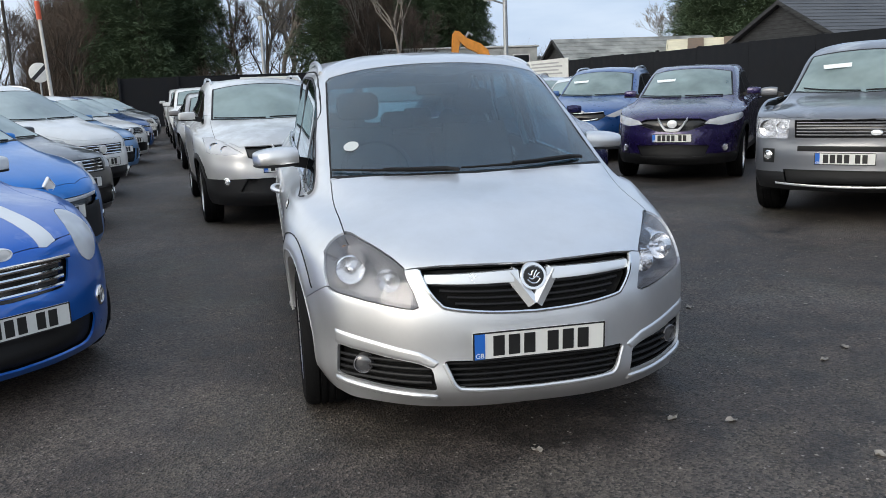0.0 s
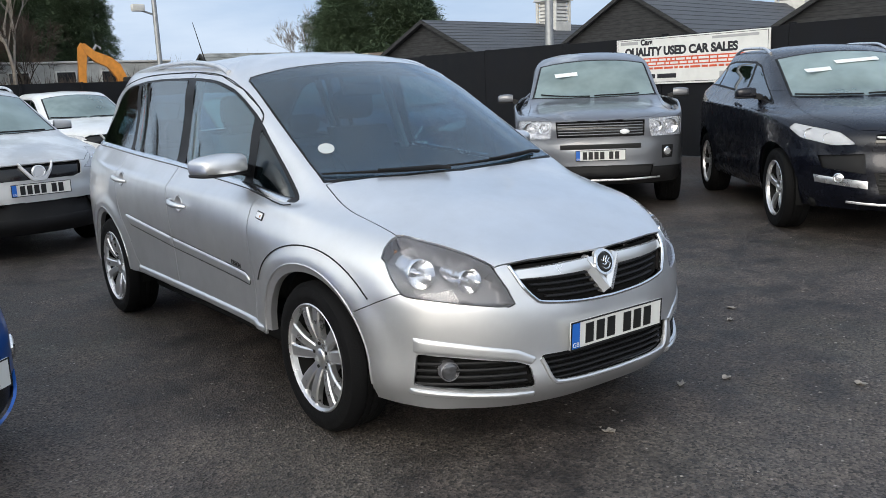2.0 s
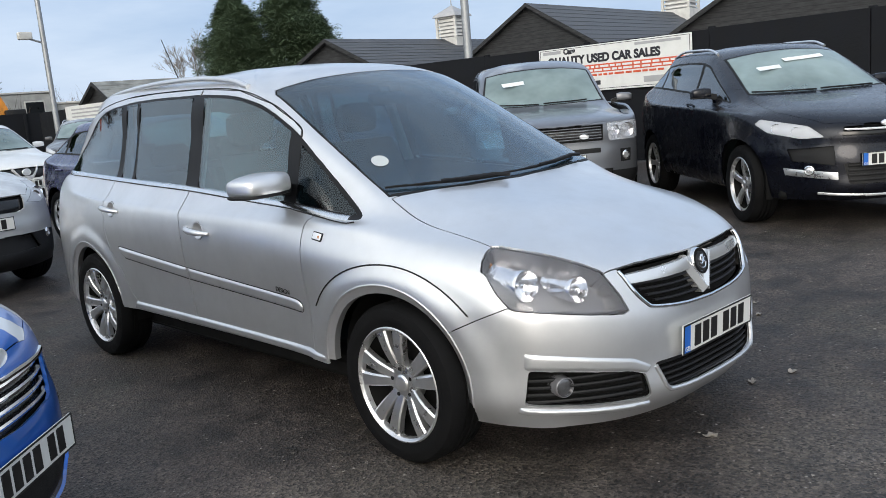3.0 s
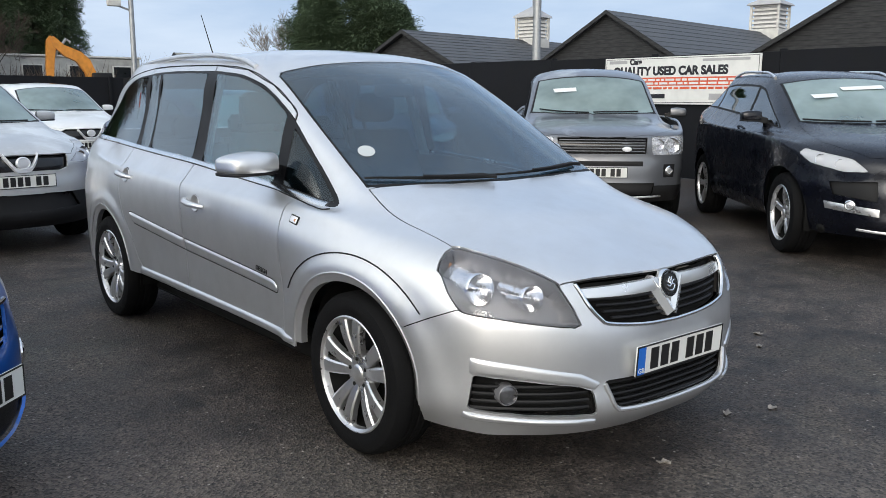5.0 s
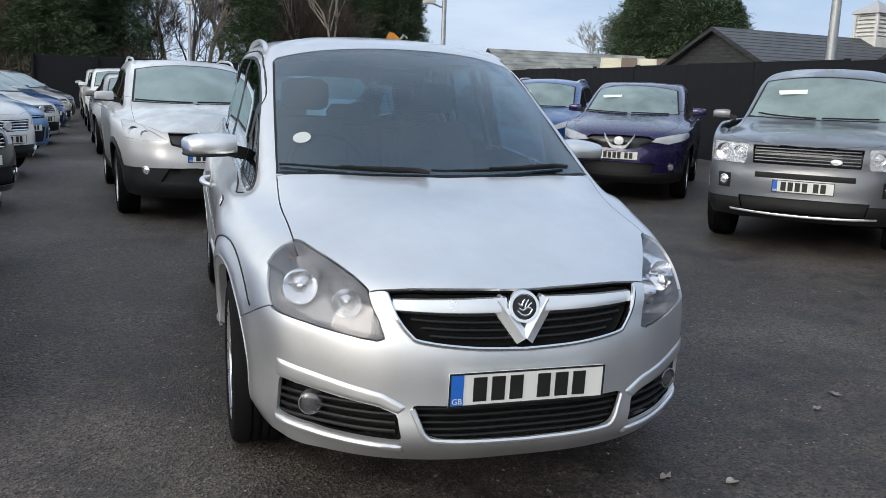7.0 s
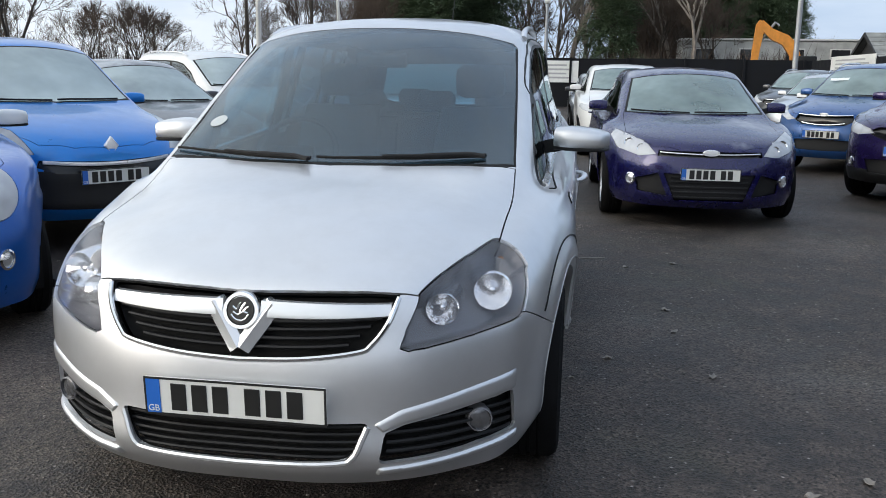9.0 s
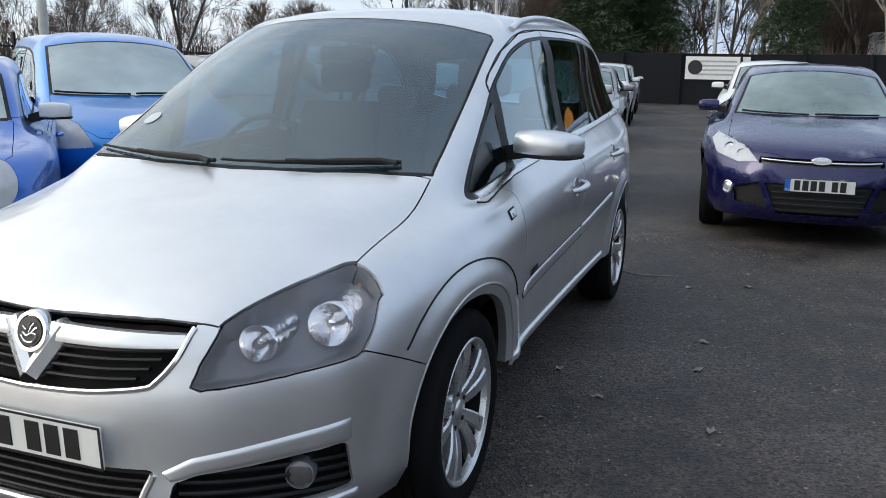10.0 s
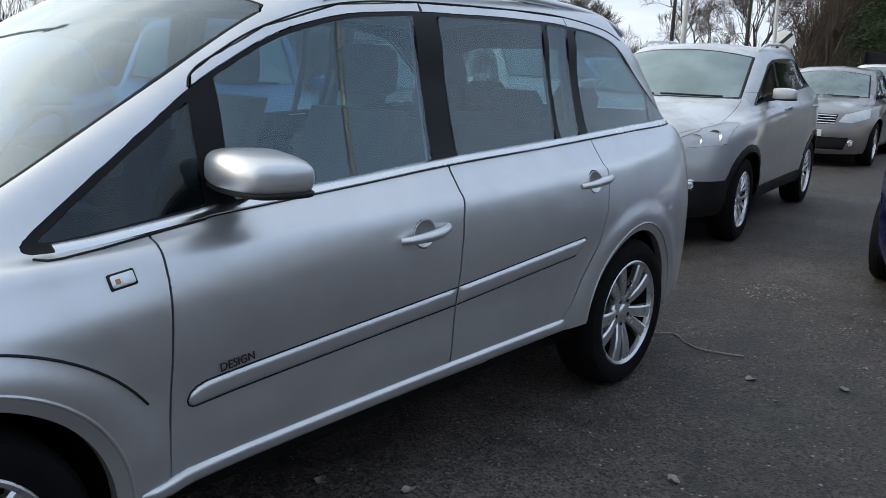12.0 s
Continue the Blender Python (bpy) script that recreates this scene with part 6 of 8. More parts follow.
# ---------------------------------------------------------------- ground
def asphalt():
    m, n, l, b = mat_nodes("worn_asphalt")
    big = noise_node(n, l, 0.45, 8, 0.62)
    mid = noise_node(n, l, 3.2, 12, 0.74)
    fine = noise_node(n, l, 90.0, 3, 0.7)
    base = ramp(n, l, mid.outputs["Fac"], 0.38, (0.0092, 0.0076, 0.0068), 0.66, (0.0620, 0.0515, 0.0465)).outputs["Color"]
    damp = noise_node(n, l, 0.85, 6, 0.6)
    base = mixrgb(n, l, ramp(n, l, damp.outputs["Fac"], 0.50, (0, 0, 0), 0.68, (0.55, 0.55, 0.55)).outputs["Color"], base, (0.033, 0.032, 0.021))
    dusty = ramp(n, l, big.outputs["Fac"], 0.48, (0, 0, 0), 0.66, (0.6, 0.6, 0.6)).outputs["Color"]
    base = mixrgb(n, l, dusty, base, (0.088, 0.077, 0.072))
    crumb = noise_node(n, l, 26.0, 5, 0.8)
    thin = noise_node(n, l, 1.1, 9, 0.75, (1.0, 0.55, 1.0))
    cm = n.new("ShaderNodeMath")
    cm.operation = "MULTIPLY"
    l.new(ramp(n, l, crumb.outputs["Fac"], 0.55, (0, 0, 0), 0.68, (1, 1, 1)).outputs["Color"], cm.inputs[0])
    l.new(ramp(n, l, thin.outputs["Fac"], 0.52, (0.06, 0.06, 0.06), 0.74, (0.75, 0.75, 0.75)).outputs["Color"], cm.inputs[1])
    base = mixrgb(n, l, cm.outputs[0], base, (0.26, 0.25, 0.24))
    grit = n.new("ShaderNodeTexVoronoi")
    grit.inputs["Scale"].default_value = 24.0
    gtc = n.new("ShaderNodeTexCoord")
    l.new(gtc.outputs["Object"], grit.inputs["Vector"])
    gm = n.new("ShaderNodeMath")
    gm.operation = "MULTIPLY"
    l.new(ramp(n, l, grit.outputs["Distance"], 0.10, (1, 1, 1), 0.17, (0, 0, 0)).outputs["Color"], gm.inputs[0])
    l.new(ramp(n, l, grit.outputs["Color"], 0.45, (0, 0, 0), 0.75, (0.8, 0.8, 0.8)).outputs["Color"], gm.inputs[1])
    base = mixrgb(n, l, gm.outputs[0], base, (0.20, 0.19, 0.185))
    vor = n.new("ShaderNodeTexVoronoi")
    vor.inputs["Scale"].default_value = 95.0
    tc = n.new("ShaderNodeTexCoord")
    l.new(tc.outputs["Object"], vor.inputs["Vector"])
    chips = ramp(n, l, vor.outputs["Color"], 0.1, (0.25, 0.25, 0.25), 0.95, (2.9, 2.75, 2.6)).outputs["Color"]
    mu = n.new("ShaderNodeMix")
    mu.data_type, mu.blend_type = "RGBA", "MULTIPLY"
    mu.inputs[0].default_value = 1.0
    l.new(base, mu.inputs[6])
    l.new(chips, mu.inputs[7])
    l.new(mu.outputs[2], b.inputs["Base Color"])
    rr = ramp(n, l, mid.outputs["Fac"], 0.3, (0.48,) * 3, 0.7, (0.80,) * 3)
    l.new(rr.outputs["Color"], b.inputs["Roughness"])
    add = n.new("ShaderNodeMath")
    add.operation = "ADD"
    l.new(vor.outputs["Distance"], add.inputs[0])
    l.new(fine.outputs["Fac"], add.inputs[1])
    bump(n, l, b, add.outputs[0], 0.8, 0.008)
    return m


M_ASPHALT = asphalt()
bm = bmesh.new()
bmesh.ops.create_grid(bm, x_segments=40, y_segments=40, size=600)
tagged(part("ground", bm, M_ASPHALT), "dark worn asphalt yard", "ground", kind="structure")


# ---------------------------------------------------------------- parked cars
def at(fx, fy, hx, hy):
    """The pose of a car whose front bumper's middle is at (fx, fy) and whose nose points along (hx, hy)."""
    a = math.degrees(math.atan2(hx, -hy))
    return pose(fx, fy, 0, 0, 0, a)


SHAPE_CROSSOVER = dict(L=4.33, ax1=0.88, ax2=3.51, W=0.875, zb=0.24, zbump=0.68, zhood=0.86, zhood2=0.93, zcowl=1.10, ycowl=1.10, yws=1.85, zws=1.53, zroof=1.60, belt0=1.05, belt1=1.20, yrr=3.70, wroof=0.575, wbelt=0.76, bow=0.36, zfsh=0.96)
HATCH = dict(L=4.36, ax1=0.88, ax2=3.53, W=0.90, zb=0.19, zbump=0.60, zhood=0.73, zhood2=0.83, zcowl=0.98, ycowl=1.05, yws=1.85, zws=1.40, zroof=1.475, belt0=0.94, belt1=1.08, yrr=3.72, wroof=0.56, wbelt=0.76, bow=0.36, zfsh=0.85)
FACE_CROSSOVER = [("lamp", [(0.44, 0.795), (0.70, 0.955), (0.80, 0.95), (0.79, 0.80), (0.60, 0.775)]), ("eye", (0.62, 0.835, 0.045)), ("eye", (0.715, 0.865, 0.05)),
          ("grille", [(-0.1, 0.87), (0.42, 0.865), (0.40, 0.75), (0.33, 0.73), (-0.1, 0.73)]),
          ("vent", [(-0.1, 0.53), (0.42, 0.53), (0.50, 0.40), (-0.1, 0.38)]),
          ("trim", [(-0.1, 0.54), (0.9, 0.52), (0.9, 0.1), (-0.1, 0.1)]),
          ("fog", (0.62, 0.50, 0.035)), ("vee", ([(0.0, 0.738), (0.055, 0.742), (0.105, 0.80), (0.145, 0.862)], 0.044)), ("badge", (0.0, 0.80, 0.06, 0.055))]
make_car("suv", "pale silver family suv with black lower cladding and frosty windscreen", at(-0.74, 6.10, 0.125, -0.992), M_PALESILVER, SHAPE_CROSSOVER, FACE_CROSSOVER, clad=True, plate_z=0.645, wheel=("split", 7, 0.335, 0.22, 0.215), lens=M_LENSDULL, rails=True)
FACE_HATCH = [("lamp", [(0.47, 0.665), (0.54, 0.75), (0.66, 0.81), (0.80, 0.855), (0.85, 0.80), (0.80, 0.70), (0.62, 0.645)]), ("eye", (0.60, 0.715, 0.04)), ("eye", (0.70, 0.755, 0.045)),
           ("grille", [(-0.1, 0.70), (0.45, 0.70), (0.46, 0.655), (-0.1, 0.645)]),
           ("vent", [(-0.1, 0.50), (0.40, 0.50), (0.30, 0.26), (-0.1, 0.26)]),
           ("vent", [(0.45, 0.50), (0.64, 0.44), (0.62, 0.33), (0.37, 0.30)]),
           ("fog", (0.68, 0.43, 0.045)), ("badge", (0.0, 0.69, 0.075, 0.03)), ("bar", (0.675, 0.44, 0.014, 0.004, M_CHROME, 0.01)), ("slats", (0.29, 0.47, 5, 0.34, M_TRIM))]
make_car("hatchback", "indigo blue hatchback with patchy frost on bonnet and windscreen", at(2.07, 5.76, 0.03, -0.999), M_INDIGO, dict(HATCH, W=0.935, wnose=0.79, wroof=0.58, wbelt=0.785), FACE_HATCH, plate_z=0.50, wheel=("split", 5, 0.32, 0.21, 0.21))
SHAPE_PURPLE = dict(SHAPE_CROSSOVER, L=4.38, zhood=0.87, zhood2=0.95, zcowl=1.10, wroof=0.58, zroof=1.585, zws=1.52)
FACE_PURPLE = [("lamp", [(0.41, 0.785), (0.46, 0.835), (0.62, 0.87), (0.83, 0.905), (0.86, 0.85), (0.80, 0.80), (0.62, 0.755)]),
         ("grille", [(-0.1, 0.86), (0.36, 0.85), (0.50, 0.79), (0.20, 0.69), (-0.1, 0.68)]),
         ("vent", [(-0.1, 0.52), (0.48, 0.50), (0.42, 0.36), (-0.1, 0.35)]),
         ("fog", (0.66, 0.46, 0.04)), ("vee", ([(0.0, 0.70), (0.08, 0.705), (0.14, 0.77), (0.195, 0.85)], 0.048)), ("badge", (0.0, 0.785, 0.065, 0.055))]
make_car("suv", "dark purple family suv with frost on its bonnet", at(4.38, 7.60, -0.58, -0.815), M_PURPLE, SHAPE_PURPLE, FACE_PURPLE, clad=True, plate_z=0.60, wheel=("split", 5, 0.34, 0.22, 0.215), notice=1)
SHAPE_STEEL = dict(SHAPE_CROSSOVER, L=4.44, zroof=1.63, zws=1.55)
FACE_STEEL = [("lamp", [(0.42, 0.79), (0.66, 0.90), (0.83, 0.96), (0.80, 0.85), (0.55, 0.76)]),
         ("grille", [(-0.1, 0.83), (0.38, 0.86), (0.42, 0.78), (0.30, 0.72), (-0.1, 0.70)]),
         ("vent", [(-0.1, 0.52), (0.40, 0.50), (0.36, 0.36), (-0.1, 0.35)]),
         ("fog", (0.64, 0.46, 0.04)), ("badge", (0.0, 0.86, 0.06, 0.03)), ("bar", (0.845, 0.38, 0.016, 0.004, M_CHROME, 0.015)), ("bar", (0.715, 0.30, 0.016, 0.004, M_CHROME, 0.03))]
make_car("suv", "steel blue suv with chrome-edged grille and roof rails", at(4.34, 10.9, -0.56, -0.828), M_STEELBLUE, SHAPE_STEEL, FACE_STEEL, plate_z=0.58, rails=True, wheel=("five", 5, 0.34, 0.22, 0.225), notice=1)
SHAPE_BOXY = dict(L=4.50, ax1=0.84, ax2=3.50, W=0.93, zb=0.30, zbump=0.74, zhood=0.99, zhood2=1.03, zcowl=1.17, ycowl=1.20, yws=1.78, zws=1.64, zroof=1.74, belt0=1.10, belt1=1.20, yrr=4.10, wroof=0.64, wbelt=0.81, bow=0.22, n=3.4, wnose=0.84, zfsh=1.03)
FACE_BOXY = [("lamp", rounded([(0.50, 0.975), (0.86, 0.985), (0.87, 0.79), (0.52, 0.79)], [0.02, 0.03, 0.05, 0.03], 4)), ("eye", (0.585, 0.895, 0.055)), ("eye", (0.735, 0.885, 0.078)),
          ("grille", [(-0.1, 0.965), (0.46, 0.965), (0.45, 0.80), (-0.1, 0.80)]),
          ("vent", [(-0.1, 0.50), (0.55, 0.50), (0.52, 0.36), (-0.1, 0.36)]),
          ("trim", [(-0.1, 0.48), (0.95, 0.47), (0.95, 0.30), (-0.1, 0.30)]),
          ("trim", [(0.64, 0.69), (0.76, 0.69), (0.75, 0.56), (0.64, 0.56)]),
          ("fog", (0.70, 0.625, 0.04)), ("slats", (0.825, 0.940, 5, 0.44, M_FOG)), ("badge", (0.25, 0.85, 0.05, 0.026)), ("bar", (0.70, 0.42, 0.05, 0.006, M_TRIM, 0.0)), ("bar", (0.345, 0.62, 0.02, 0.01, M_ALLOY, 0.02))]
make_car("suv", "gunmetal grey boxy suv with frosted bonnet by the fence", at(4.28, 3.95, -0.70, -0.714), M_GUN, SHAPE_BOXY, FACE_BOXY, clad=False, plate_z=0.61, wheel=("five", 7, 0.36, 0.23, 0.235), lens=M_LENSHAZE, notice=1, wells=0.43)
SHAPE_BLACK = dict(L=4.52, ax1=0.93, ax2=3.62, W=0.915, zb=0.26, zbump=0.70, zhood=0.90, zhood2=1.00, zcowl=1.14, ycowl=1.12, yws=1.95, zws=1.58, zroof=1.665, belt0=1.08, belt1=1.26, yrr=3.90, wroof=0.59, wbelt=0.79, bow=0.40, zfsh=1.0)
FACE_BLACK = [("lamp", rounded([(0.50, 0.795), (0.58, 0.89), (0.81, 0.955), (0.85, 0.915), (0.80, 0.835), (0.64, 0.785)], 0.015, 3)), ("eye", (0.66, 0.845, 0.042)), ("eye", (0.755, 0.875, 0.045)),
          ("grille", [(-0.1, 0.88), (0.36, 0.87), (0.38, 0.80), (-0.1, 0.78)]),
          ("vent", [(-0.1, 0.58), (0.38, 0.57), (0.34, 0.40), (-0.1, 0.40)]),
          ("vent", [(0.44, 0.72), (0.72, 0.70), (0.70, 0.60), (0.44, 0.56)]),
          ("silver", [(0.42, 0.50), (0.74, 0.54), (0.73, 0.48), (0.42, 0.44)]),
          ("fog", (0.60, 0.52, 0.035)), ("bar", (0.84, 0.36, 0.016, 0.004, M_PALECHROME, 0.01)), ("badge", (0.0, 0.88, 0.075, 0.03)), ("slats", (0.43, 0.55, 4, 0.34, M_TRIM)), ("bar", (0.30, 0.55, 0.02, 0.01, M_ALLOY, 0.03))]
make_car("suv", "blue-black suv with alloy wheels parked beside the fence", at(4.62, 0.84, -0.665, -0.747), M_BLACKPAINT, SHAPE_BLACK, FACE_BLACK, plate_z=0.60, wheel=("five", 5, 0.36, 0.245, 0.235), lens=M_LENSDULL, notice=2, rails=True, wells=0.42)

# the row parked slantwise along the railings
HX, HY = 0.80, -0.60
SHAPE_SMALL = dict(L=3.72, ax1=0.72, ax2=3.19, W=0.84, zb=0.17, zbump=0.56, zhood=0.76, zhood2=0.86, zcowl=0.99, ycowl=1.02, yws=1.52, zws=1.34, zroof=1.41, belt0=0.95, belt1=1.02, yrr=3.25, wroof=0.56, wbelt=0.70, bow=0.32, n=2.4, wnose=0.70, zfsh=0.86)
FACE_SMALL = [("lamp", ellipse(0.545, 0.735, 0.115, 0.125, 24)),
          ("grille", rounded([(-0.2, 0.68), (0.36, 0.68), (0.31, 0.54), (-0.2, 0.52)], [0, 0.05, 0.05, 0], 4)),
          ("vent", rounded([(-0.2, 0.36), (0.50, 0.36), (0.42, 0.22), (-0.2, 0.20)], [0, 0.05, 0.05, 0], 4)),
          ("fog", (0.56, 0.42, 0.042)), ("slats", (0.55, 0.66, 4, 0.31, M_CHROME)), ("bar", (0.685, 0.36, 0.018, 0.008, M_CHROME, -0.01)), ("badge", (0.0, 0.745, 0.05, 0.03))]
make_car("hatchback", "small blue hatchback with white bonnet stripes and frost", at(-2.15, 1.08, 0.70, -0.714), M_DEEPBLUE, SHAPE_SMALL, FACE_SMALL, stripes=True, plate_z=0.42, wheel=("five", 5, 0.29, 0.195, 0.185), wells=0.335, mirror_mat=M_STRIPE, glass_mat=M_HEAVYFROST)
SHAPE_COMPACT = dict(L=4.34, ax1=0.90, ax2=3.60, W=0.90, zb=0.25, zbump=0.66, zhood=0.80, zhood2=0.92, zcowl=1.07, ycowl=0.98, yws=1.72, zws=1.55, zroof=1.64, belt0=0.98, belt1=1.12, yrr=3.85, wroof=0.58, wbelt=0.78, bow=0.36, zfsh=0.92)
FACE_COMPACT = [("lamp", [(0.52, 0.74), (0.58, 0.90), (0.74, 0.985), (0.85, 0.90), (0.74, 0.72)]),
            ("grille", [(-0.1, 0.67), (0.50, 0.695), (0.52, 0.65), (0.40, 0.60), (-0.1, 0.58)]),
            ("trim", [(-0.1, 0.60), (0.52, 0.62), (0.52, 0.35), (-0.1, 0.32)]),
            ("chrome", [(0.58, 0.49), (0.74, 0.51), (0.73, 0.41), (0.58, 0.38)]),
            ("badge", (0.0, 0.79, 0.055, 0.07, 4)), ("bar", (0.66, 0.48, 0.026, 0.006, M_PALECHROME, 0.025))]
make_car("people_carrier", "bright blue compact people carrier with frosted windscreen", at(-2.55, 3.80, HX, HY), M_BLUE, SHAPE_COMPACT, FACE_COMPACT, plate_z=0.57, glass_mat=M_HEAVYFROST, wheel=("five", 5, 0.32, 0.21, 0.205))
SHAPE_ESTATE = dict(HATCH, L=4.77, ax1=0.94, ax2=3.65, zroof=1.50, zws=1.42, yrr=4.0, ycowl=1.15, yws=1.95, zhood=0.76)
FACE_ESTATE = [("lamp", [(0.44, 0.66), (0.50, 0.77), (0.78, 0.86), (0.80, 0.72), (0.60, 0.65)]),
            ("grille", [(-0.1, 0.77), (0.42, 0.77), (0.40, 0.63), (-0.1, 0.62)]),
            ("vent", [(-0.1, 0.44), (0.60, 0.44), (0.55, 0.26), (-0.1, 0.26)]),
            ("slats", (0.64, 0.75, 4, 0.40, M_CHROME)), ("badge", (0.0, 0.70, 0.06, 0.06)), ("fog", (0.62, 0.36, 0.04))]
make_car("estate_car", "dark grey estate car with chrome-slatted grille and frosted screen", at(-2.94, 6.75, HX, HY), M_DARKGREY, SHAPE_ESTATE, FACE_ESTATE, plate_z=0.52, glass_mat=M_HEAVYFROST)
VAN = dict(SHAPE_COMPACT, zhood=0.86, zhood2=0.96, zcowl=1.12, L=4.4, zroof=1.68, zws=1.58)
make_car("people_carrier", "white compact people carrier with roof rails", at(-3.22, 9.85, HX, HY), M_WHITE, VAN, FACE_ESTATE[1:] + [("lamp", [(0.46, 0.70), (0.52, 0.86), (0.76, 0.92), (0.80, 0.76)])], plate_z=0.52, glass_mat=M_HEAVYFROST, rails=True)
far = make_car("hatchback", "pale blue hatchback under thick frost", at(-3.48, 13.0, HX, HY), M_SKYBLUE, HATCH, FACE_HATCH, plate_z=0.50, glass_mat=M_HEAVYFROST, lod=2, doors=False)
make_car("hatchback", "white hatchback under frost", at(-3.70, 16.1, HX, HY), M_WHITE, dict(HATCH, zroof=1.5), FACE_ESTATE, plate_z=0.50, glass_mat=M_HEAVYFROST, lod=2, doors=False)


# ---------------------------------------------------------------- more parked cars, further off
make_car("saloon", "taupe grey saloon behind the silver suv", at(-1.58, 13.4, 0.125, -0.992), M_TAUPE, dict(HATCH, L=4.7, ycowl=1.20, yws=1.95, yrr=3.6), FACE_ESTATE, plate_z=0.50, lod=2, wheel=("split", 5, 0.33, 0.22, 0.22))
make_car("suv", "white suv in the middle line of parked cars", at(-2.40, 20.0, 0.125, -0.992), M_WHITE, SHAPE_CROSSOVER, FACE_PURPLE, plate_z=0.60, lod=2, doors=False)
make_car("suv", "silver suv in the middle line of parked cars", at(-3.2, 26.5, 0.125, -0.992), M_PEARL, SHAPE_STEEL, FACE_STEEL, plate_z=0.60, lod=2, doors=False)
make_car("suv", "white suv parked behind the indigo hatchback", at(1.75, 12.3, 0.03, -0.999), M_WHITE, SHAPE_CROSSOVER, FACE_PURPLE, plate_z=0.60, lod=2, doors=False)
make_car("hatchback", "dark grey hatchback parked behind a white suv", at(1.55, 18.6, 0.03, -0.999), M_DARKGREY, HATCH, FACE_HATCH, plate_z=0.50, lod=2, doors=False)
make_car("hatchback", "white hatchback with frosted screen beside the fence", at(5.15, 13.9, -0.50, -0.866), M_WHITE, HATCH, FACE_ESTATE, plate_z=0.50, lod=2, doors=False)
make_car("estate_car", "silver estate car beside the fence", at(5.45, 17.2, -0.50, -0.866), M_SILVER, SHAPE_ESTATE, FACE_ESTATE, plate_z=0.50, lod=2, doors=False, rails=True)
make_car("suv", "dark grey suv beside the fence", at(5.8, 20.6, -0.50, -0.866), M_DARKGREY, SHAPE_STEEL, FACE_STEEL, plate_z=0.58, lod=2, doors=False, rails=True)
make_car("hatchback", "steel blue hatchback in the slanted row", at(-3.95, 19.2, HX, HY), M_STEELBLUE, HATCH, FACE_HATCH, plate_z=0.50, glass_mat=M_HEAVYFROST, lod=2, doors=False)
make_car("hatchback", "silver hatchback in the slanted row", at(-4.20, 22.3, HX, HY), M_PEARL, HATCH, FACE_ESTATE, plate_z=0.50, glass_mat=M_HEAVYFROST, lod=2, doors=False)
make_car("hatchback", "dark grey hatchback at the end of the slanted row", at(-4.45, 25.4, HX, HY), M_DARKGREY, HATCH, FACE_HATCH, plate_z=0.50, glass_mat=M_HEAVYFROST, lod=2, doors=False)


# ---------------------------------------------------------------- fences and buildings
M_BOARD = plain("black_stained_timber", (0.0075, 0.0085, 0.0115), 0.8, vary=0.5, scale=3.0, bumps=0.3, bscale=30, spec=0.25)
M_MOSSROOF = plain("frosted_mossy_slate", (0.27, 0.275, 0.26), 0.8, vary=0.55, scale=1.5, bumps=0.3, bscale=25)
M_SLATE = plain("grey_roof_slate", (0.075, 0.078, 0.085), 0.6, vary=0.45, scale=2.0, bumps=0.3, bscale=25)


def weatherboard():
    m, n, l, b = mat_nodes("black_weatherboard")
    tc = n.new("ShaderNodeTexCoord")
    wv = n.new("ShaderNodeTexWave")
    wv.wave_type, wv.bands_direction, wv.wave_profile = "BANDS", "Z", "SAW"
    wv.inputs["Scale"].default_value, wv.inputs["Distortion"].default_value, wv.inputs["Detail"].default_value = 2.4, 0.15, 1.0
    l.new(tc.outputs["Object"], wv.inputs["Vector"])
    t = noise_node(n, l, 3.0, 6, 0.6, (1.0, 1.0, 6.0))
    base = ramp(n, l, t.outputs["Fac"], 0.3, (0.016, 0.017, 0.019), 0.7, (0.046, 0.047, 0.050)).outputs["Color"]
    # the shade line at each board's overlap is put into the colour
    lap_shade = ramp(n, l, wv.outputs["Fac"], 0.0, (0.35, 0.35, 0.35), 0.18, (1, 1, 1)).outputs["Color"]
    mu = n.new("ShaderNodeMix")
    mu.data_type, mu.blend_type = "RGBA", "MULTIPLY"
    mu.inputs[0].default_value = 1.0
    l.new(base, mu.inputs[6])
    l.new(lap_shade, mu.inputs[7])
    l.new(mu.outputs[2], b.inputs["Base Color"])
    b.inputs["Roughness"].default_value = 0.8
    bump(n, l, b, wv.outputs["Fac"], 0.6, 0.03)
    return m


M_WEATHER = weatherboard()
M_CREAM = plain("cream_paint", (0.62, 0.56, 0.40), 0.6, vary=0.25, scale=1.5)
M_BROWN = plain("brown_panel", (0.16, 0.11, 0.07), 0.7, vary=0.3)
M_OFFWHITE = plain("offwhite_paint", (0.60, 0.59, 0.56), 0.6, vary=0.2, scale=3.0)
M_SIGNWHITE = plain("sign_white", (0.74, 0.74, 0.72), 0.45, vary=0.08)
M_SIGNRED = plain("sign_red", (0.62, 0.10, 0.04), 0.45, vary=0.1)
M_SIGNBLACK = plain("sign_black", (0.014, 0.014, 0.02), 0.5, vary=0.1)
M_SIGNGREY = plain("sign_grey", (0.40, 0.40, 0.41), 0.5, vary=0.1)
M_STEEL = plain("galvanised_steel", (0.36, 0.37, 0.38), 0.45, 0.6, vary=0.2, scale=8)
M_IRON = plain("black_iron_paint", (0.007, 0.007, 0.008), 0.5, vary=0.3, spec=0.3)
M_ORANGE = plain("digger_orange", (0.62, 0.24, 0.03), 0.45, vary=0.25, scale=3)
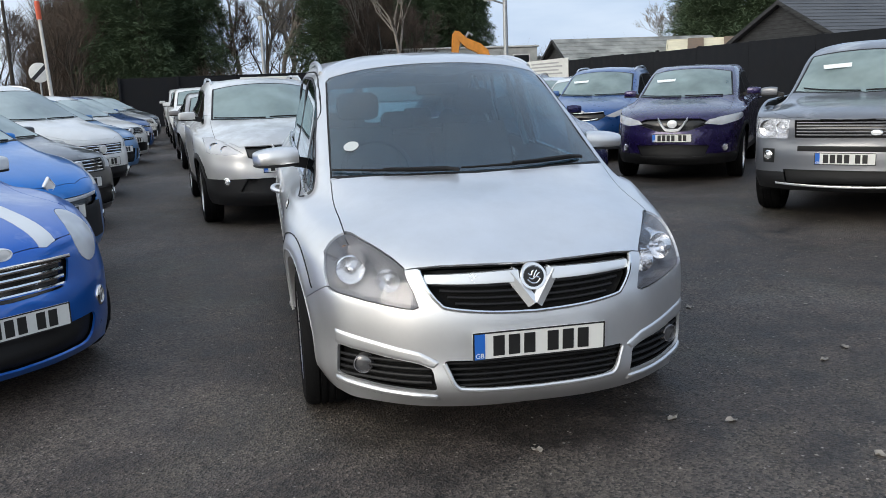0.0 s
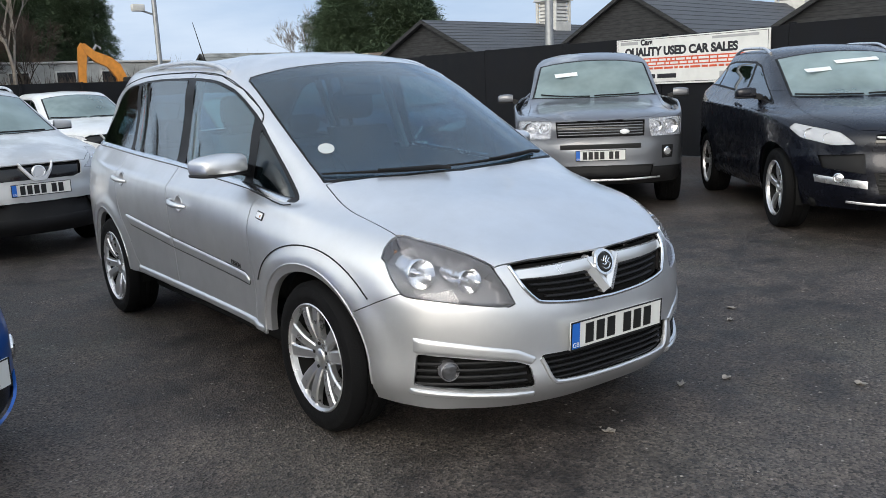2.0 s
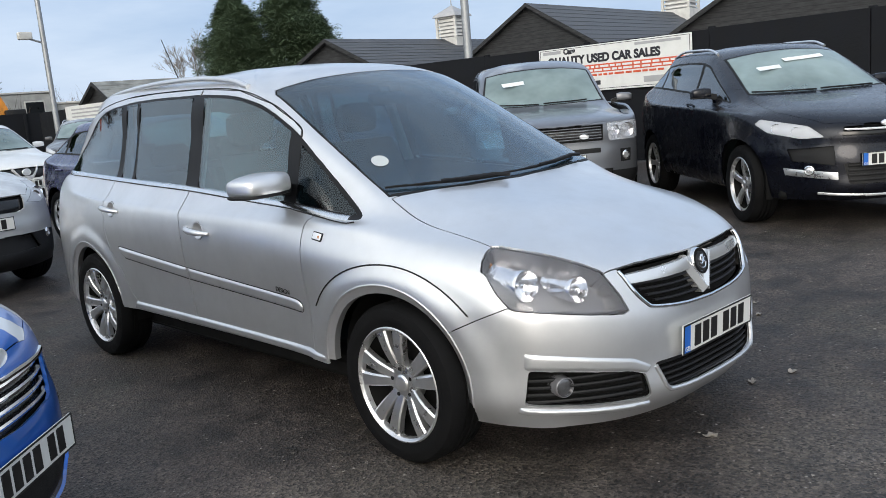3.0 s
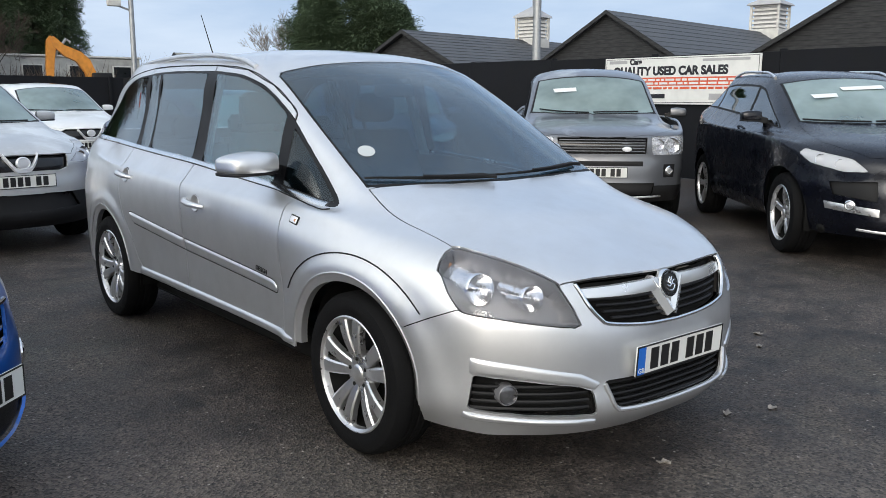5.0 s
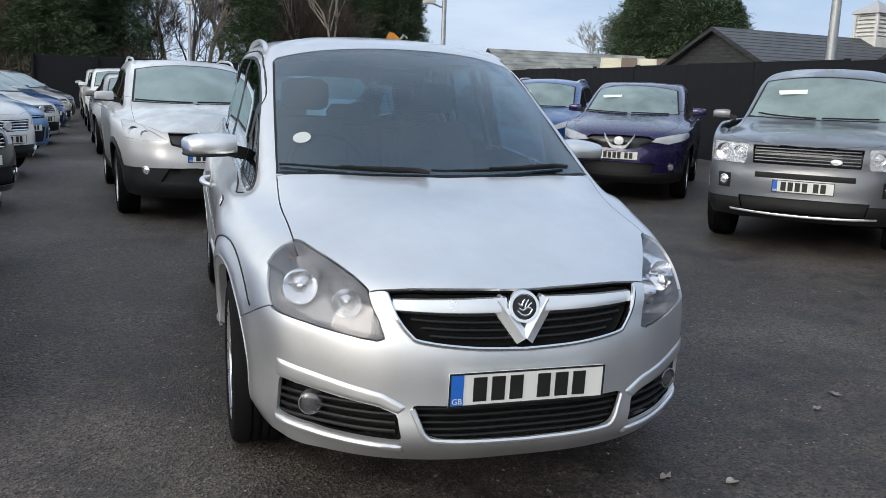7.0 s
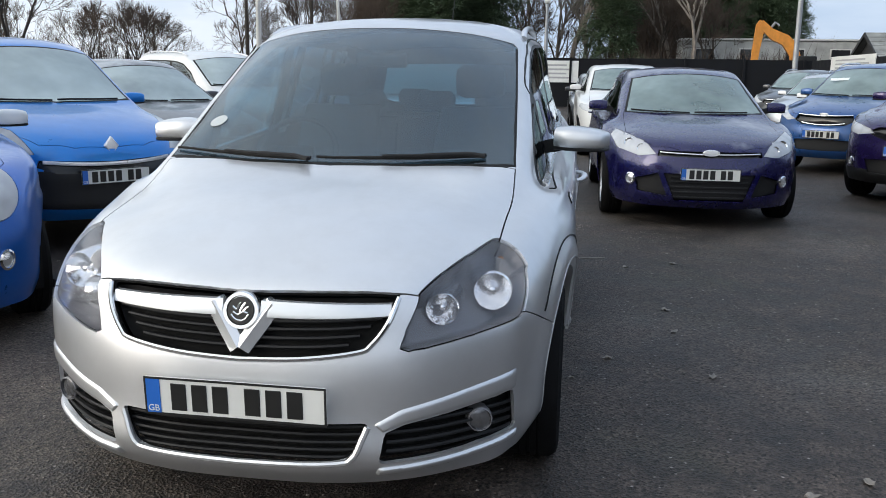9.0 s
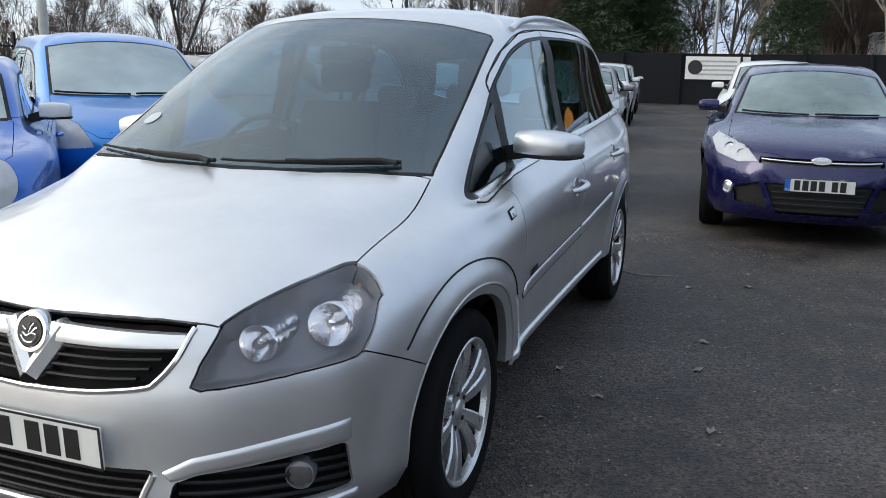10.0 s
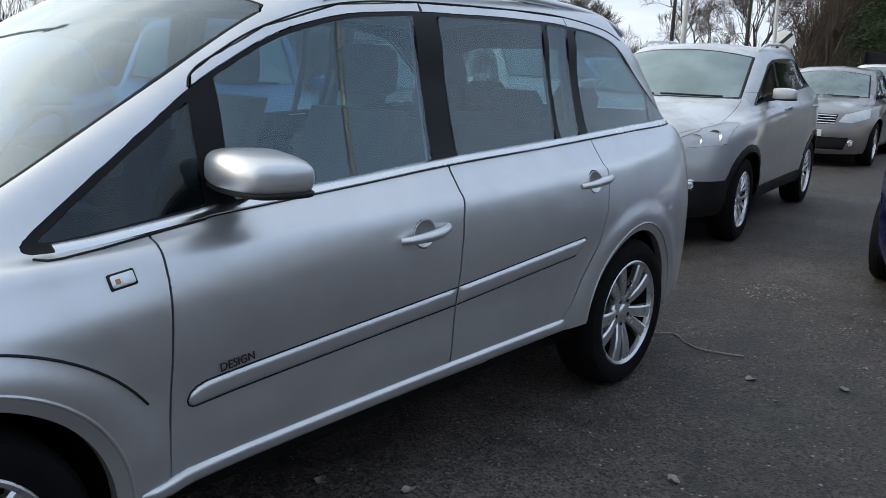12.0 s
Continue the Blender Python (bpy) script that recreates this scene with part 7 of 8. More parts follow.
M_CABIN = plain("weathered_cabin_panel", (0.44, 0.44, 0.42), 0.65, vary=0.35, scale=1.2)
M_DARKPANE = plain("dark_window_pane", (0.015, 0.017, 0.02), 0.08, vary=0.2)
M_BARK = plain("bare_bark", (0.045, 0.036, 0.028), 0.9, vary=0.4, scale=6, bumps=0.4, bscale=20)
M_PALEBARK = plain("pale_bark", (0.22, 0.19, 0.16), 0.85, vary=0.4, scale=5)
M_TWIG = plain("brown_twigs", (0.088, 0.064, 0.048), 0.95, vary=0.45, scale=1.0)
M_LEAF = plain("dead_leaf", (0.30, 0.275, 0.245), 0.8, vary=0.4, scale=15)


def needles():
    m, n, l, b = mat_nodes("conifer_needles")
    g = n.new("ShaderNodeNewGeometry")
    r = ramp(n, l, g.outputs["Random Per Island"], 0.0, (0.060, 0.090, 0.055), 1.0, (0.120, 0.165, 0.095))
    l.new(r.outputs["Color"], b.inputs["Base Color"])
    b.inputs["Roughness"].default_value = 0.95
    b.inputs["Specular IOR Level"].default_value = 0.1
    return m


M_NEEDLE = needles()


def board_fence(name, label, p0, p1, h, panel=2.4):
    root = new(name)
    tagged(root, label, "fence", kind="structure")
    a, b = Vector(p0), Vector(p1)
    d = b - a
    n = max(1, round(d.length / panel))
    u = d.normalized()
    ang = math.degrees(math.atan2(u.y, u.x))
    step = d.length / n
    rng = random.Random(5)
    base = box((0.0, -0.02, 0.03), (step - 0.012, 0.02, h), 0.004)
    me = bpy.data.meshes.new("fence_panel")
    base.to_mesh(me)
    base.free()
    me.materials.append(M_BOARD)
    pm = box((-0.05, -0.05, 0.0), (0.05, 0.03, h + 0.03), 0.006)
    pme = bpy.data.meshes.new("fence_post")
    pm.to_mesh(pme)
    pm.free()
    pme.materials.append(M_BOARD)
    for k in range(n):
        q = a + u * step * k
        shared("fence_panel", me, root, pose(q.x, q.y, rng.uniform(-0.015, 0.015), 0, rng.uniform(-0.2, 0.2), ang))
        shared("fence_post", pme, root, pose(q.x, q.y, 0, 0, 0, ang) @ pose(0, -0.08, 0))
    return root


board_fence("fence_east", "tall black hoarding fence along the yard", (9.85, -14), (9.85, 34), 2.09)
board_fence("fence_north", "black hoarding fence at the yard's far end", (-7.0, 37.0), (30, 37.0), 2.17)


def words(text, size, m, mat, parent, name="lettering", bold=0.0):
    cu = bpy.data.curves.new(name, "FONT")
    cu.body, cu.size, cu.extrude, cu.offset = text, size, 0.002, bold
    cu.materials.append(mat)
    t = new(name, cu)
    t.parent = parent
    t.matrix_basis = m
    return t


def sales_sign():
    root = new("sales_sign")
    root.matrix_basis = pose(9.79, 8.57, 1.26, 0, 0, -90)
    tagged(root, "white used car sales sign board on the black fence", "sign")
    part("board", box((0, -0.012, 0), (3.10, 0.012, 0.80), 0.004), M_SIGNWHITE, root)
    part("red_band", box((0.32, -0.016, 0.315), (3.00, -0.0125, 0.455)), M_SIGNRED, root)
    words("QUALITY USED CAR SALES", 0.195, pose(0.20, -0.0135, 0.50, 90), M_SIGNBLACK, root, bold=0.010)
    words("Cars", 0.135, pose(0.56, -0.0135, 0.685, 90), M_SIGNBLACK, root, bold=0.008)
    for x0, z0, x1, z1 in ((0.03, 0.03, 3.07, 0.038), (0.03, 0.772, 3.07, 0.78), (0.03, 0.038, 0.038, 0.772), (3.062, 0.038, 3.07, 0.772)):
        part("border_line", box((x0, -0.0145, z0), (x1, -0.0125, z1)), M_SIGNBLACK, root)
    for x, w, z, h, mt in ((0.10, 0.40, 0.70, 0.055, M_SIGNGREY), (2.05, 0.86, 0.705, 0.042, M_SIGNGREY), (0.45, 0.12, 0.10, 0.075, M_SIGNBLACK), (0.62, 0.26, 0.10, 0.075, M_SIGNBLACK), (0.93, 0.40, 0.10, 0.075, M_SIGNBLACK), (2.20, 0.75, 0.08, 0.10, M_SIGNGREY)):
        part("word_bar", box((x, -0.0155, z), (x + w, -0.0125, z + h)), mt, root)
    rng = random.Random(3)
    for z in (0.395, 0.335):
        x = 0.36
        while x < 2.85:
            w = rng.uniform(0.06, 0.2)
            part("word_bar", box((x, -0.019, z), (x + w, -0.0165, z + 0.036)), M_SIGNWHITE, root)
            x += w + 0.03
    x = 0.36
    while x < 2.5:
        w = rng.uniform(0.06, 0.2)
        part("word_bar", box((x, -0.0155, 0.255), (x + w, -0.0125, 0.29)), M_SIGNRED, root)
        x += w + 0.03


sales_sign()


def barn(label, apex, length, half, eave, ridge, turn, wall_mat=M_WEATHER, roof_mat=M_SLATE, courses=12):
    """A long barn: its gable end at apex, running away along turn."""
    root = new("barn")
    root.matrix_basis = pose(apex[0], apex[1], 0, 0, 0, turn)
    tagged(root, label, "building")
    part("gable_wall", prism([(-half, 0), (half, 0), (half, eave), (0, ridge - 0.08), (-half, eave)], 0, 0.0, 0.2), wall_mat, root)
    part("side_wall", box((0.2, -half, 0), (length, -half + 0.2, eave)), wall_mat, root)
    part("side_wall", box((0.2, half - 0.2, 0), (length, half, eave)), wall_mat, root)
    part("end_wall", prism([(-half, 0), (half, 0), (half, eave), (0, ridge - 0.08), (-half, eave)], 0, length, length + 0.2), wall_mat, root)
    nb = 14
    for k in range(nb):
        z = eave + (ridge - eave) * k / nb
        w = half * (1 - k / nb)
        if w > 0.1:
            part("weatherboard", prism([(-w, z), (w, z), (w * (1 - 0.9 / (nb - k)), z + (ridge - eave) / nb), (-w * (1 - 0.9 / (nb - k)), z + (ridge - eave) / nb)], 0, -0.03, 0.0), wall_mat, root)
    slope = math.hypot(half + 0.25, ridge - eave)
    for sg in (1, -1):
        rf = None
        for k in range(courses):
            t0, t1 = k / courses, (k + 1.15) / courses
            lift = 0.018
            y0, z0 = sg * (half + 0.25) * (1 - t0), eave - 0.12 + (ridge - eave + 0.12) * t0
            y1, z1 = sg * (half + 0.25) * (1 - min(1, t1)), eave - 0.12 + (ridge - eave + 0.12) * min(1, t1)
            bm = loft([[(x, y0, z0 + 0.05), (x, y1, z1 + 0.03), (x, y1, z1 - 0.01), (x, y0, z0 - 0.01)] for x in (-0.25, length + 0.25)])
            ob = part("slate_course", bm, roof_mat, root)
    part("ridge_cap", prism([(-0.14, ridge - 0.06), (0.0, ridge + 0.06), (0.14, ridge - 0.06)], 0, -0.25, length + 0.25), roof_mat, root)
    for sg in (1, -1):
        part("barge_board", loft([[(x, sg * (half + 0.28), eave - 0.20), (x, 0, ridge - 0.07), (x, 0, ridge + 0.06), (x, sg * (half + 0.28), eave - 0.06)] for x in (-0.30, -0.26)]), wall_mat, root)
    return root


def cupola(x, y, z, turn, w=0.9, h=1.0):
    root = new("roof_cupola")
    root.matrix_basis = pose(x, y, z, 0, 0, turn)
    tagged(root, "white louvred cupola on the barn roof", "cupola")
    part("base", box((-w * 0.56, -w * 0.56, -0.5), (w * 0.56, w * 0.56, 0.18), 0.02), M_OFFWHITE, root)
    for sx in (-1, 1):
        for sy in (-1, 1):
            part("corner_post", box((sx * w / 2 - 0.05, sy * w / 2 - 0.05, 0.18), (sx * w / 2 + 0.05, sy * w / 2 + 0.05, h)), M_OFFWHITE, root)
    part("core", box((-w * 0.42, -w * 0.42, 0.18), (w * 0.42, w * 0.42, h)), M_SIGNGREY, root)
    for k in range(6):
        zz = 0.24 + (h - 0.3) * k / 5
        part("louvre", loft([[(s * w * 0.5, t * w * 0.5, zz) for s, t in ((-1, -1), (1, -1), (1, 1), (-1, 1))], [(s * w * 0.45, t * w * 0.45, zz + 0.09) for s, t in ((-1, -1), (1, -1), (1, 1), (-1, 1))]]), M_OFFWHITE, root)
    part("roof", loft([[(s * w * 0.64, t * w * 0.64, h) for s, t in ((-1, -1), (1, -1), (1, 1), (-1, 1))], [(s * w * 0.60, t * w * 0.60, h + 0.08) for s, t in ((-1, -1), (1, -1), (1, 1), (-1, 1))], [(s * 0.03, t * 0.03, h + 0.45) for s, t in ((-1, -1), (1, -1), (1, 1), (-1, 1))]]), M_SIGNGREY, root)
    part("finial", tube([(0, 0, h + 0.4), (0, 0, h + 0.85)], 0.02, 6), M_STEEL, root)


barn("black weatherboarded barn with slate roof behind the fence", (15.6, 22.3), 13.0, 2.6, 2.3, 3.58, 8)
barn("black weatherboarded barn with a long slate roof", (20.2, 17.2), 20.0, 3.2, 2.2, 4.15, 8)
barn("large black barn with a slate roof", (20.0, 8.2), 20.0, 4.2, 2.0, 4.4, 8)
cupola(22.6, 23.2, 3.50, 8)
cupola(33.0, 18.9, 4.15, 8, 1.2, 1.2)
shed = barn("low shed with a cream and brown striped roof", (15.2, 29.0), 5.5, 1.9, 2.0, 2.75, -28, M_CREAM, M_CREAM, 1)
for k in range(4):
    for sg in (1, -1):
        x = 0.5 + k * 1.35
        part("brown_sheet", loft([[(xx, sg * 2.16, 1.945), (xx, sg * 0.02, 2.83), (xx, sg * 0.02, 2.79), (xx, sg * 2.16, 1.90)] for xx in (x, x + 0.6)]), M_BROWN, shed)
barn("low dark shed with a pale frosted slate roof", (10.9, 30.5), 6.5, 1.7, 2.0, 2.95, 0, M_WEATHER, M_MOSSROOF, 7)


def notice_board(x, y, z, w, h, turn, label):
    root = new("notice_board")
    root.matrix_basis = pose(x, y, z, 0, 0, turn)
    tagged(root, label, "sign")
    part("board", box((-w / 2, -0.015, 0), (w / 2, 0.015, h), 0.004), M_SIGNWHITE, root)
    for k in range(4):
        part("word_bar", box((-w * 0.38, -0.019, h * (0.18 + 0.19 * k)), (w * (0.38 - 0.08 * (k % 2)), -0.0155, h * (0.26 + 0.19 * k))), M_SIGNGREY, root)
    return root


notice_board(9.80, 28.8, 1.50, 4.8, 0.68, -90, "long white lettered notice board on the black fence")
nb = notice_board(-0.55, 36.93, 1.1, 2.6, 0.95, 0, "white sign with black emblem on the far fence")
part("emblem", lathe([(0.0, 0.004), (0.30, 0.004), (0.30, -0.004), (0.0, -0.004)], 24), M_SIGNBLACK, nb, m=pose(-0.9, -0.022, 0.5, 0, 0, -90))


def cabin(x, y, w, d, h, label):
    root = new("site_cabin")
    root.matrix_basis = pose(x, y, 0)
    tagged(root, label, "cabin")
    part("shell", box((0, 0, 0.25), (w, d, h), 0.05), M_CABIN, root)
    part("roof_edge", box((-0.08, -0.08, h), (w + 0.08, d + 0.08, h + 0.12), 0.03), M_OFFWHITE, root)
    part("skid", box((0.2, 0.2, 0), (w - 0.2, d - 0.2, 0.25)), M_IRON, root)
    k = 0
    xx = 0.7
    while xx < w - 1.3:
        wi = part("window", box((xx, -0.05, h - 1.25), (xx + 1.1, 0.02, h - 0.40), 0.02), M_OFFWHITE, root)
        part("pane", box((xx + 0.07, -0.06, h - 1.18), (xx + 1.03, -0.045, h - 0.47)), M_DARKPANE, wi)
        xx += 2.4


cabin(6.4, 48.5, 9.5, 2.8, 3.45, "long weathered grey site cabin")
cabin(16.3, 49.0, 6.0, 2.8, 2.8, "grey site cabin with small windows")


def digger():
    root = new("excavator")
    root.matrix_basis = pose(9.15, 41.6, 0.0, 0, 0, -6) @ Matrix.Diagonal((0.76, 0.9, 1.07, 1))
    tagged(root, "orange tracked excavator with raised boom", "excavator")
    part("stick", prism([(-0.42, 0.6), (-0.10, 0.6), (0.16, 2.6), (0.30, 3.30), (0.22, 3.78), (0.02, 3.86), (-0.18, 3.66), (-0.30, 2.6)], 1, -0.18, 0.18), M_ORANGE, root)
    part("boom", prism([(0.05, 3.72), (0.20, 3.38), (0.75, 3.02), (1.45, 2.78), (1.95, 2.30), (2.20, 1.2), (2.68, 1.2), (2.55, 2.35), (2.25, 2.88), (1.75, 3.20), (0.80, 3.48), (0.22, 3.84)], 1, -0.22, 0.22), M_ORANGE, root)
    part("ram", tube([(-0.15, 0, 2.6), (0.95, 0, 3.75), (1.2, 0, 3.6)], 0.07, 8), M_STEEL, root)
    part("bucket", prism([(-0.9, 0.1), (-0.1, 0.1), (0.0, 0.8), (-0.6, 0.9), (-1.0, 0.6)], 1, -0.45, 0.45), M_IRON, root)
    part("cab", box((2.3, -0.5, 1.0), (3.5, 0.7, 2.3), 0.08, 2), M_IRON, root)
    part("engine_cover", box((3.5, -0.9, 0.9), (5.0, 0.9, 1.9), 0.12, 2), M_ORANGE, root)
    for y in (-1.1, 0.6):
        part("track", box((1.9, y, 0.0), (5.0, y + 0.5, 0.8), 0.3, 4), M_IRON, root)


digger()


def pole(x, y, h, r, mat, label, lean=0.0, top=None, band=False):
    root = new("pole")
    root.matrix_basis = pose(x, y, 0, 0, lean, 0)
    tagged(root, label, "pole")
    part("shaft", tube([(0, 0, 0), (0, 0, h * 0.5), (0, 0, h)], [r, r * 0.85, r * 0.6], 10), mat, root)
    if top == "camera":
        part("bracket", tube([(0, 0, h * 0.46), (-0.4, 0, h * 0.475)], 0.03, 6), mat, root)
        part("camera_housing", box((-0.72, -0.10, h * 0.472), (-0.32, 0.10, h * 0.498), 0.04, 2), M_OFFWHITE, root)
    if top == "lamp":
        part("lamp_head", box((-0.12, -0.30, h - 0.05), (0.12, 0.12, h + 0.12), 0.04, 2), M_OFFWHITE, root)
    if top == "flood":
        part("bracket", tube([(-0.35, 0, h - 0.1), (0.35, 0, h - 0.1)], 0.03, 6), mat, root)
        for sx in (-0.35, 0.35):
            part("flood_lamp", box((sx - 0.2, -0.1, h - 0.15), (sx + 0.2, 0.12, h + 0.15), 0.03), M_IRON, root)
    if band:
        part("red_band", tube([(0, 0, h * 0.795), (0, 0, h * 0.915)], r * 1.15, 10), M_SIGNRED, root)
    return root


pole(7.2, 25.3, 8.6, 0.088, M_STEEL, "tall grey pole with a security camera", top="camera")
pole(10.35, 10.9, 7.5, 0.10, M_STEEL, "pale steel pole behind the fence")
pole(-0.75, 37.6, 4.6, 0.10, M_STEEL, "slim grey pole with a small lamp", top="lamp")
pole(-8.55, 31.5, 5.4, 0.08, M_OFFWHITE, "white pole with a red band", lean=-2.0, band=True)
pole(-11.6, 30.5, 5.6, 0.12, M_OFFWHITE, "white lamp post beside the road")
pole(-10.4, 33.5, 5.2, 0.09, M_BARK, "dark timber pole beside the road")
pole(-12.2, 30.8, 5.2, 0.09, M_BARK, "dark timber pole beside the road")
pole(-14.5, 14.5, 8.0, 0.12, M_OFFWHITE, "white lamp post beside the railings")
pole(-11.0, 3.5, 7.5, 0.12, M_IRON, "dark floodlight pole at the yard's edge", top="flood")


def road_sign(x, y, z, turn):
    root = new("road_sign")
    root.matrix_basis = pose(x, y, 0, 0, 0, turn)
    tagged(root, "round white road sign with a black diagonal bar", "road sign")
    part("post", tube([(0, 0.05, 0), (0, 0.05, z)], 0.04, 8), M_STEEL, root)
    part("disc", lathe([(0.0, 0.008), (0.40, 0.008), (0.42, 0.0), (0.40, -0.008), (0.0, -0.008)], 32), M_SIGNWHITE, root, m=pose(0, 0, z, 0, 0, -90))
    part("diagonal_bar", box((-0.41, -0.016, -0.075), (0.41, -0.009, 0.075)), M_SIGNBLACK, root, m=pose(0, 0, z, 0, -45, 0))


road_sign(-10.2, 37.0, 2.55, 8)
road_sign(-24.8, 47.6, 4.1, 10)


# ---------------------------------------------------------------- railings
def railings():
    root = new("railings")
    tagged(root, "black iron railings along the yard's edge", "railings", kind="structure")
    bar = bmesh.new()
    add_tube(bar, [(0, 0, 0.10), (0, 0, 1.78), (0, 0, 1.86)], [0.011, 0.011, 0.002], 6)
    me = bpy.data.meshes.new("railing_bar")
    bar.to_mesh(me)
    bar.free()
    me.materials.append(M_IRON)
    post = bmesh.new()
    add_box(post, (-0.03, -0.03, 0), (0.03, 0.03, 1.95), 0.004)
    pme = bpy.data.meshes.new("railing_post")
    post.to_mesh(pme)
    post.free()
    pme.materials.append(M_IRON)
    y0, y1 = -4.0, 30.0
    for z in (0.20, 1.66):
        part("rail", box((-13.02, y0, z - 0.02), (-12.98, y1, z + 0.02)), M_IRON, root)
    k = 0
    y = y0
    while y < y1:
        if k % 20 == 0:
            shared("railing_post", pme, root, pose(-13.0, y, 0))
        else:
            shared("railing_bar", me, root, pose(-13.0, y, 0))
        y += 0.135
        k += 1


railings()


# ---------------------------------------------------------------- trees
def conifer_meshes(seed, h, r, count, taper=0.72):
    """A tapered trunk, and a crown of boughs that each carry a flat, drooping fan of sprays."""
    rng = random.Random(seed)
    trunk = tube([(0, 0, 0), (0.05, 0, h * 0.5), (0, 0, h * 0.97)], [0.26, 0.16, 0.03], 8)
    verts, faces = [], []
    per = 46
    for i in range(count // per):
        t = rng.random() ** 0.85
        z = h * (0.06 + 0.93 * t)
        a = rng.uniform(0, 6.2832)
        reach = (r * (1 - t) ** taper + 0.25) * rng.uniform(0.55, 1.12) * (0.88 + 0.16 * math.sin(2.6 * z + seed + a) + 0.13 * math.sin(1.3 * z + 3 * a))
        u, v = Vector((math.cos(a), math.sin(a), 0)), Vector((-math.sin(a), math.cos(a), 0))
        lift = rng.uniform(-0.10, 0.30) + 0.55 * t
        for k in range(per):
            f = 0.25 + 0.75 * math.sqrt(rng.random())
            spread = 0.26 * reach * (1.05 - f) + 0.10
            c = u * reach * f + v * rng.gauss(0, spread) + Vector((0, 0, z + reach * f * (lift - 0.30 * f) + rng.gauss(0, 0.09)))
            d = (u * rng.uniform(0.4, 1.2) + v * rng.uniform(-0.8, 0.8) + Vector((0, 0, rng.uniform(-0.5, 0.55)))).normalized()
            sd = d.cross(Vector((rng.uniform(-0.6, 0.6), rng.uniform(-0.6, 0.6), 1))).normalized()
            ln, wd = rng.uniform(0.18, 0.38), rng.uniform(0.012, 0.028)
            q = len(verts)
            verts += [c - d * ln * 0.4, c + sd * wd, c + d * ln * 0.6, c - sd * wd]
            faces += [[q, q + 1, q + 2], [q, q + 2, q + 3]]
    me = mesh_from("crown", verts, faces, M_NEEDLE, smooth=False)
    return trunk, me


def make_conifer(seed, h, r, count, m, label, taper=0.72):
    trunk, me = conifer_meshes(seed, h, r, count, taper)
    root = new("conifer_tree")
    root.matrix_basis = m
    tagged(root, label, "tree", "conifers")
    part("trunk", trunk, M_BARK, root)
    shared("crown", me, root)
    return root


def bare_tree(seed, h, bark, m, label, spread=0.55, levels=6):
    rng = random.Random(seed)
    trunk = bmesh.new()
    verts, faces = [], []

    def stick(p, q, r0, r1):
        d = (q - p).normalized()
        s = d.orthogonal().normalized()
        u = d.cross(s)
        k = len(verts)
        for c, r in ((p, r0), (q, r1)):
            for j in range(3):
                a = 2.0944 * j
                verts.append(c + r * (math.cos(a) * s + math.sin(a) * u))
        for j in range(3):
            faces.append([k + j, k + (j + 1) % 3, k + 3 + (j + 1) % 3, k + 3 + j])

    def grow(p, d, ln, r, lv):
        q = p + d * ln * 0.5
        d2 = (d + Vector((rng.uniform(-1, 1), rng.uniform(-1, 1), rng.uniform(-0.3, 0.6))) * 0.18).normalized()
        e = q + d2 * ln * 0.5
        if lv > 2:
            add_tube(trunk, [p, q, e], [r, r * 0.86, r * 0.7], 6 if r > 0.05 else 4, cap=False)
        else:
            stick(p, q, max(0.010, r), max(0.009, r * 0.8))
            stick(q, e, max(0.009, r * 0.8), 0.006)
        if lv == 0:
            stick(e, e + d2 * 0.1, 0.01, 0.005)
            return
        kids = 3 if lv > 2 else 4
        for i in range(kids):
            a = rng.uniform(0, 6.2832)
            side = d2.orthogonal().normalized()
            side.rotate(Matrix.Rotation(a, 3, d2))
            w = spread * rng.uniform(0.6, 1.3)
            nd = (d2 + side * w + Vector((0, 0, 0.16))).normalized()
            start = p.lerp(e, rng.uniform(0.55, 1.0)) if i else e
            grow(start, nd, ln * rng.uniform(0.62, 0.82), r * rng.uniform(0.48, 0.66), lv - 1)

    grow(Vector((0, 0, 0)), Vector((rng.uniform(-0.05, 0.05), rng.uniform(-0.05, 0.05), 1)).normalized(), h * 0.30, h * 0.0125, levels)
    root = new("bare_tree")
    root.matrix_basis = m
    tagged(root, label, "tree", "bare trees")
    part("branchwork", trunk, bark, root)
    shared("twig_spray", mesh_from("twig_spray", verts, faces, M_TWIG if bark is M_BARK else bark, smooth=False), root)
    return root


con_a = make_conifer(1, 13.0, 2.6, 95000, pose(-6.6, 43.0, 0), "tall dark green conifer behind the fence", 0.6)
con_b = make_conifer(2, 10.0, 2.0, 56000, pose(2.4, 44.0, 0), "slender dark conifer with ragged edge")
con_c = make_conifer(3, 8.1, 3.6, 110000, pose(23.3, 35.4, 0), "broad dark green conifer behind the barns", 0.68)
for x, y, s, o in ((-3.9, 44.6, 0.82, con_a), (-5.6, 45.5, 0.92, con_a), (-8.3, 45.0, 0.8, con_a), (9.9, 56.0, 1.0, con_a), (12.6, 51.0, 0.9, con_b), (11.2, 52.0, 1.0, con_b), (20.9, 36.6, 0.80, con_c), (23.5, 41.0, 0.95, con_c), (27.0, 38.5, 0.8, con_c)):
    t = copy_thing(o, pose(x, y, 0, 0, 0, (x * 57) % 360) @ Matrix.Scale(s, 4))
bare_a = bare_tree(11, 10.0, M_BARK, pose(-15.0, 20.0, 0) @ Matrix.Scale(0.66, 4), "bare broadleaf tree beyond the railings")
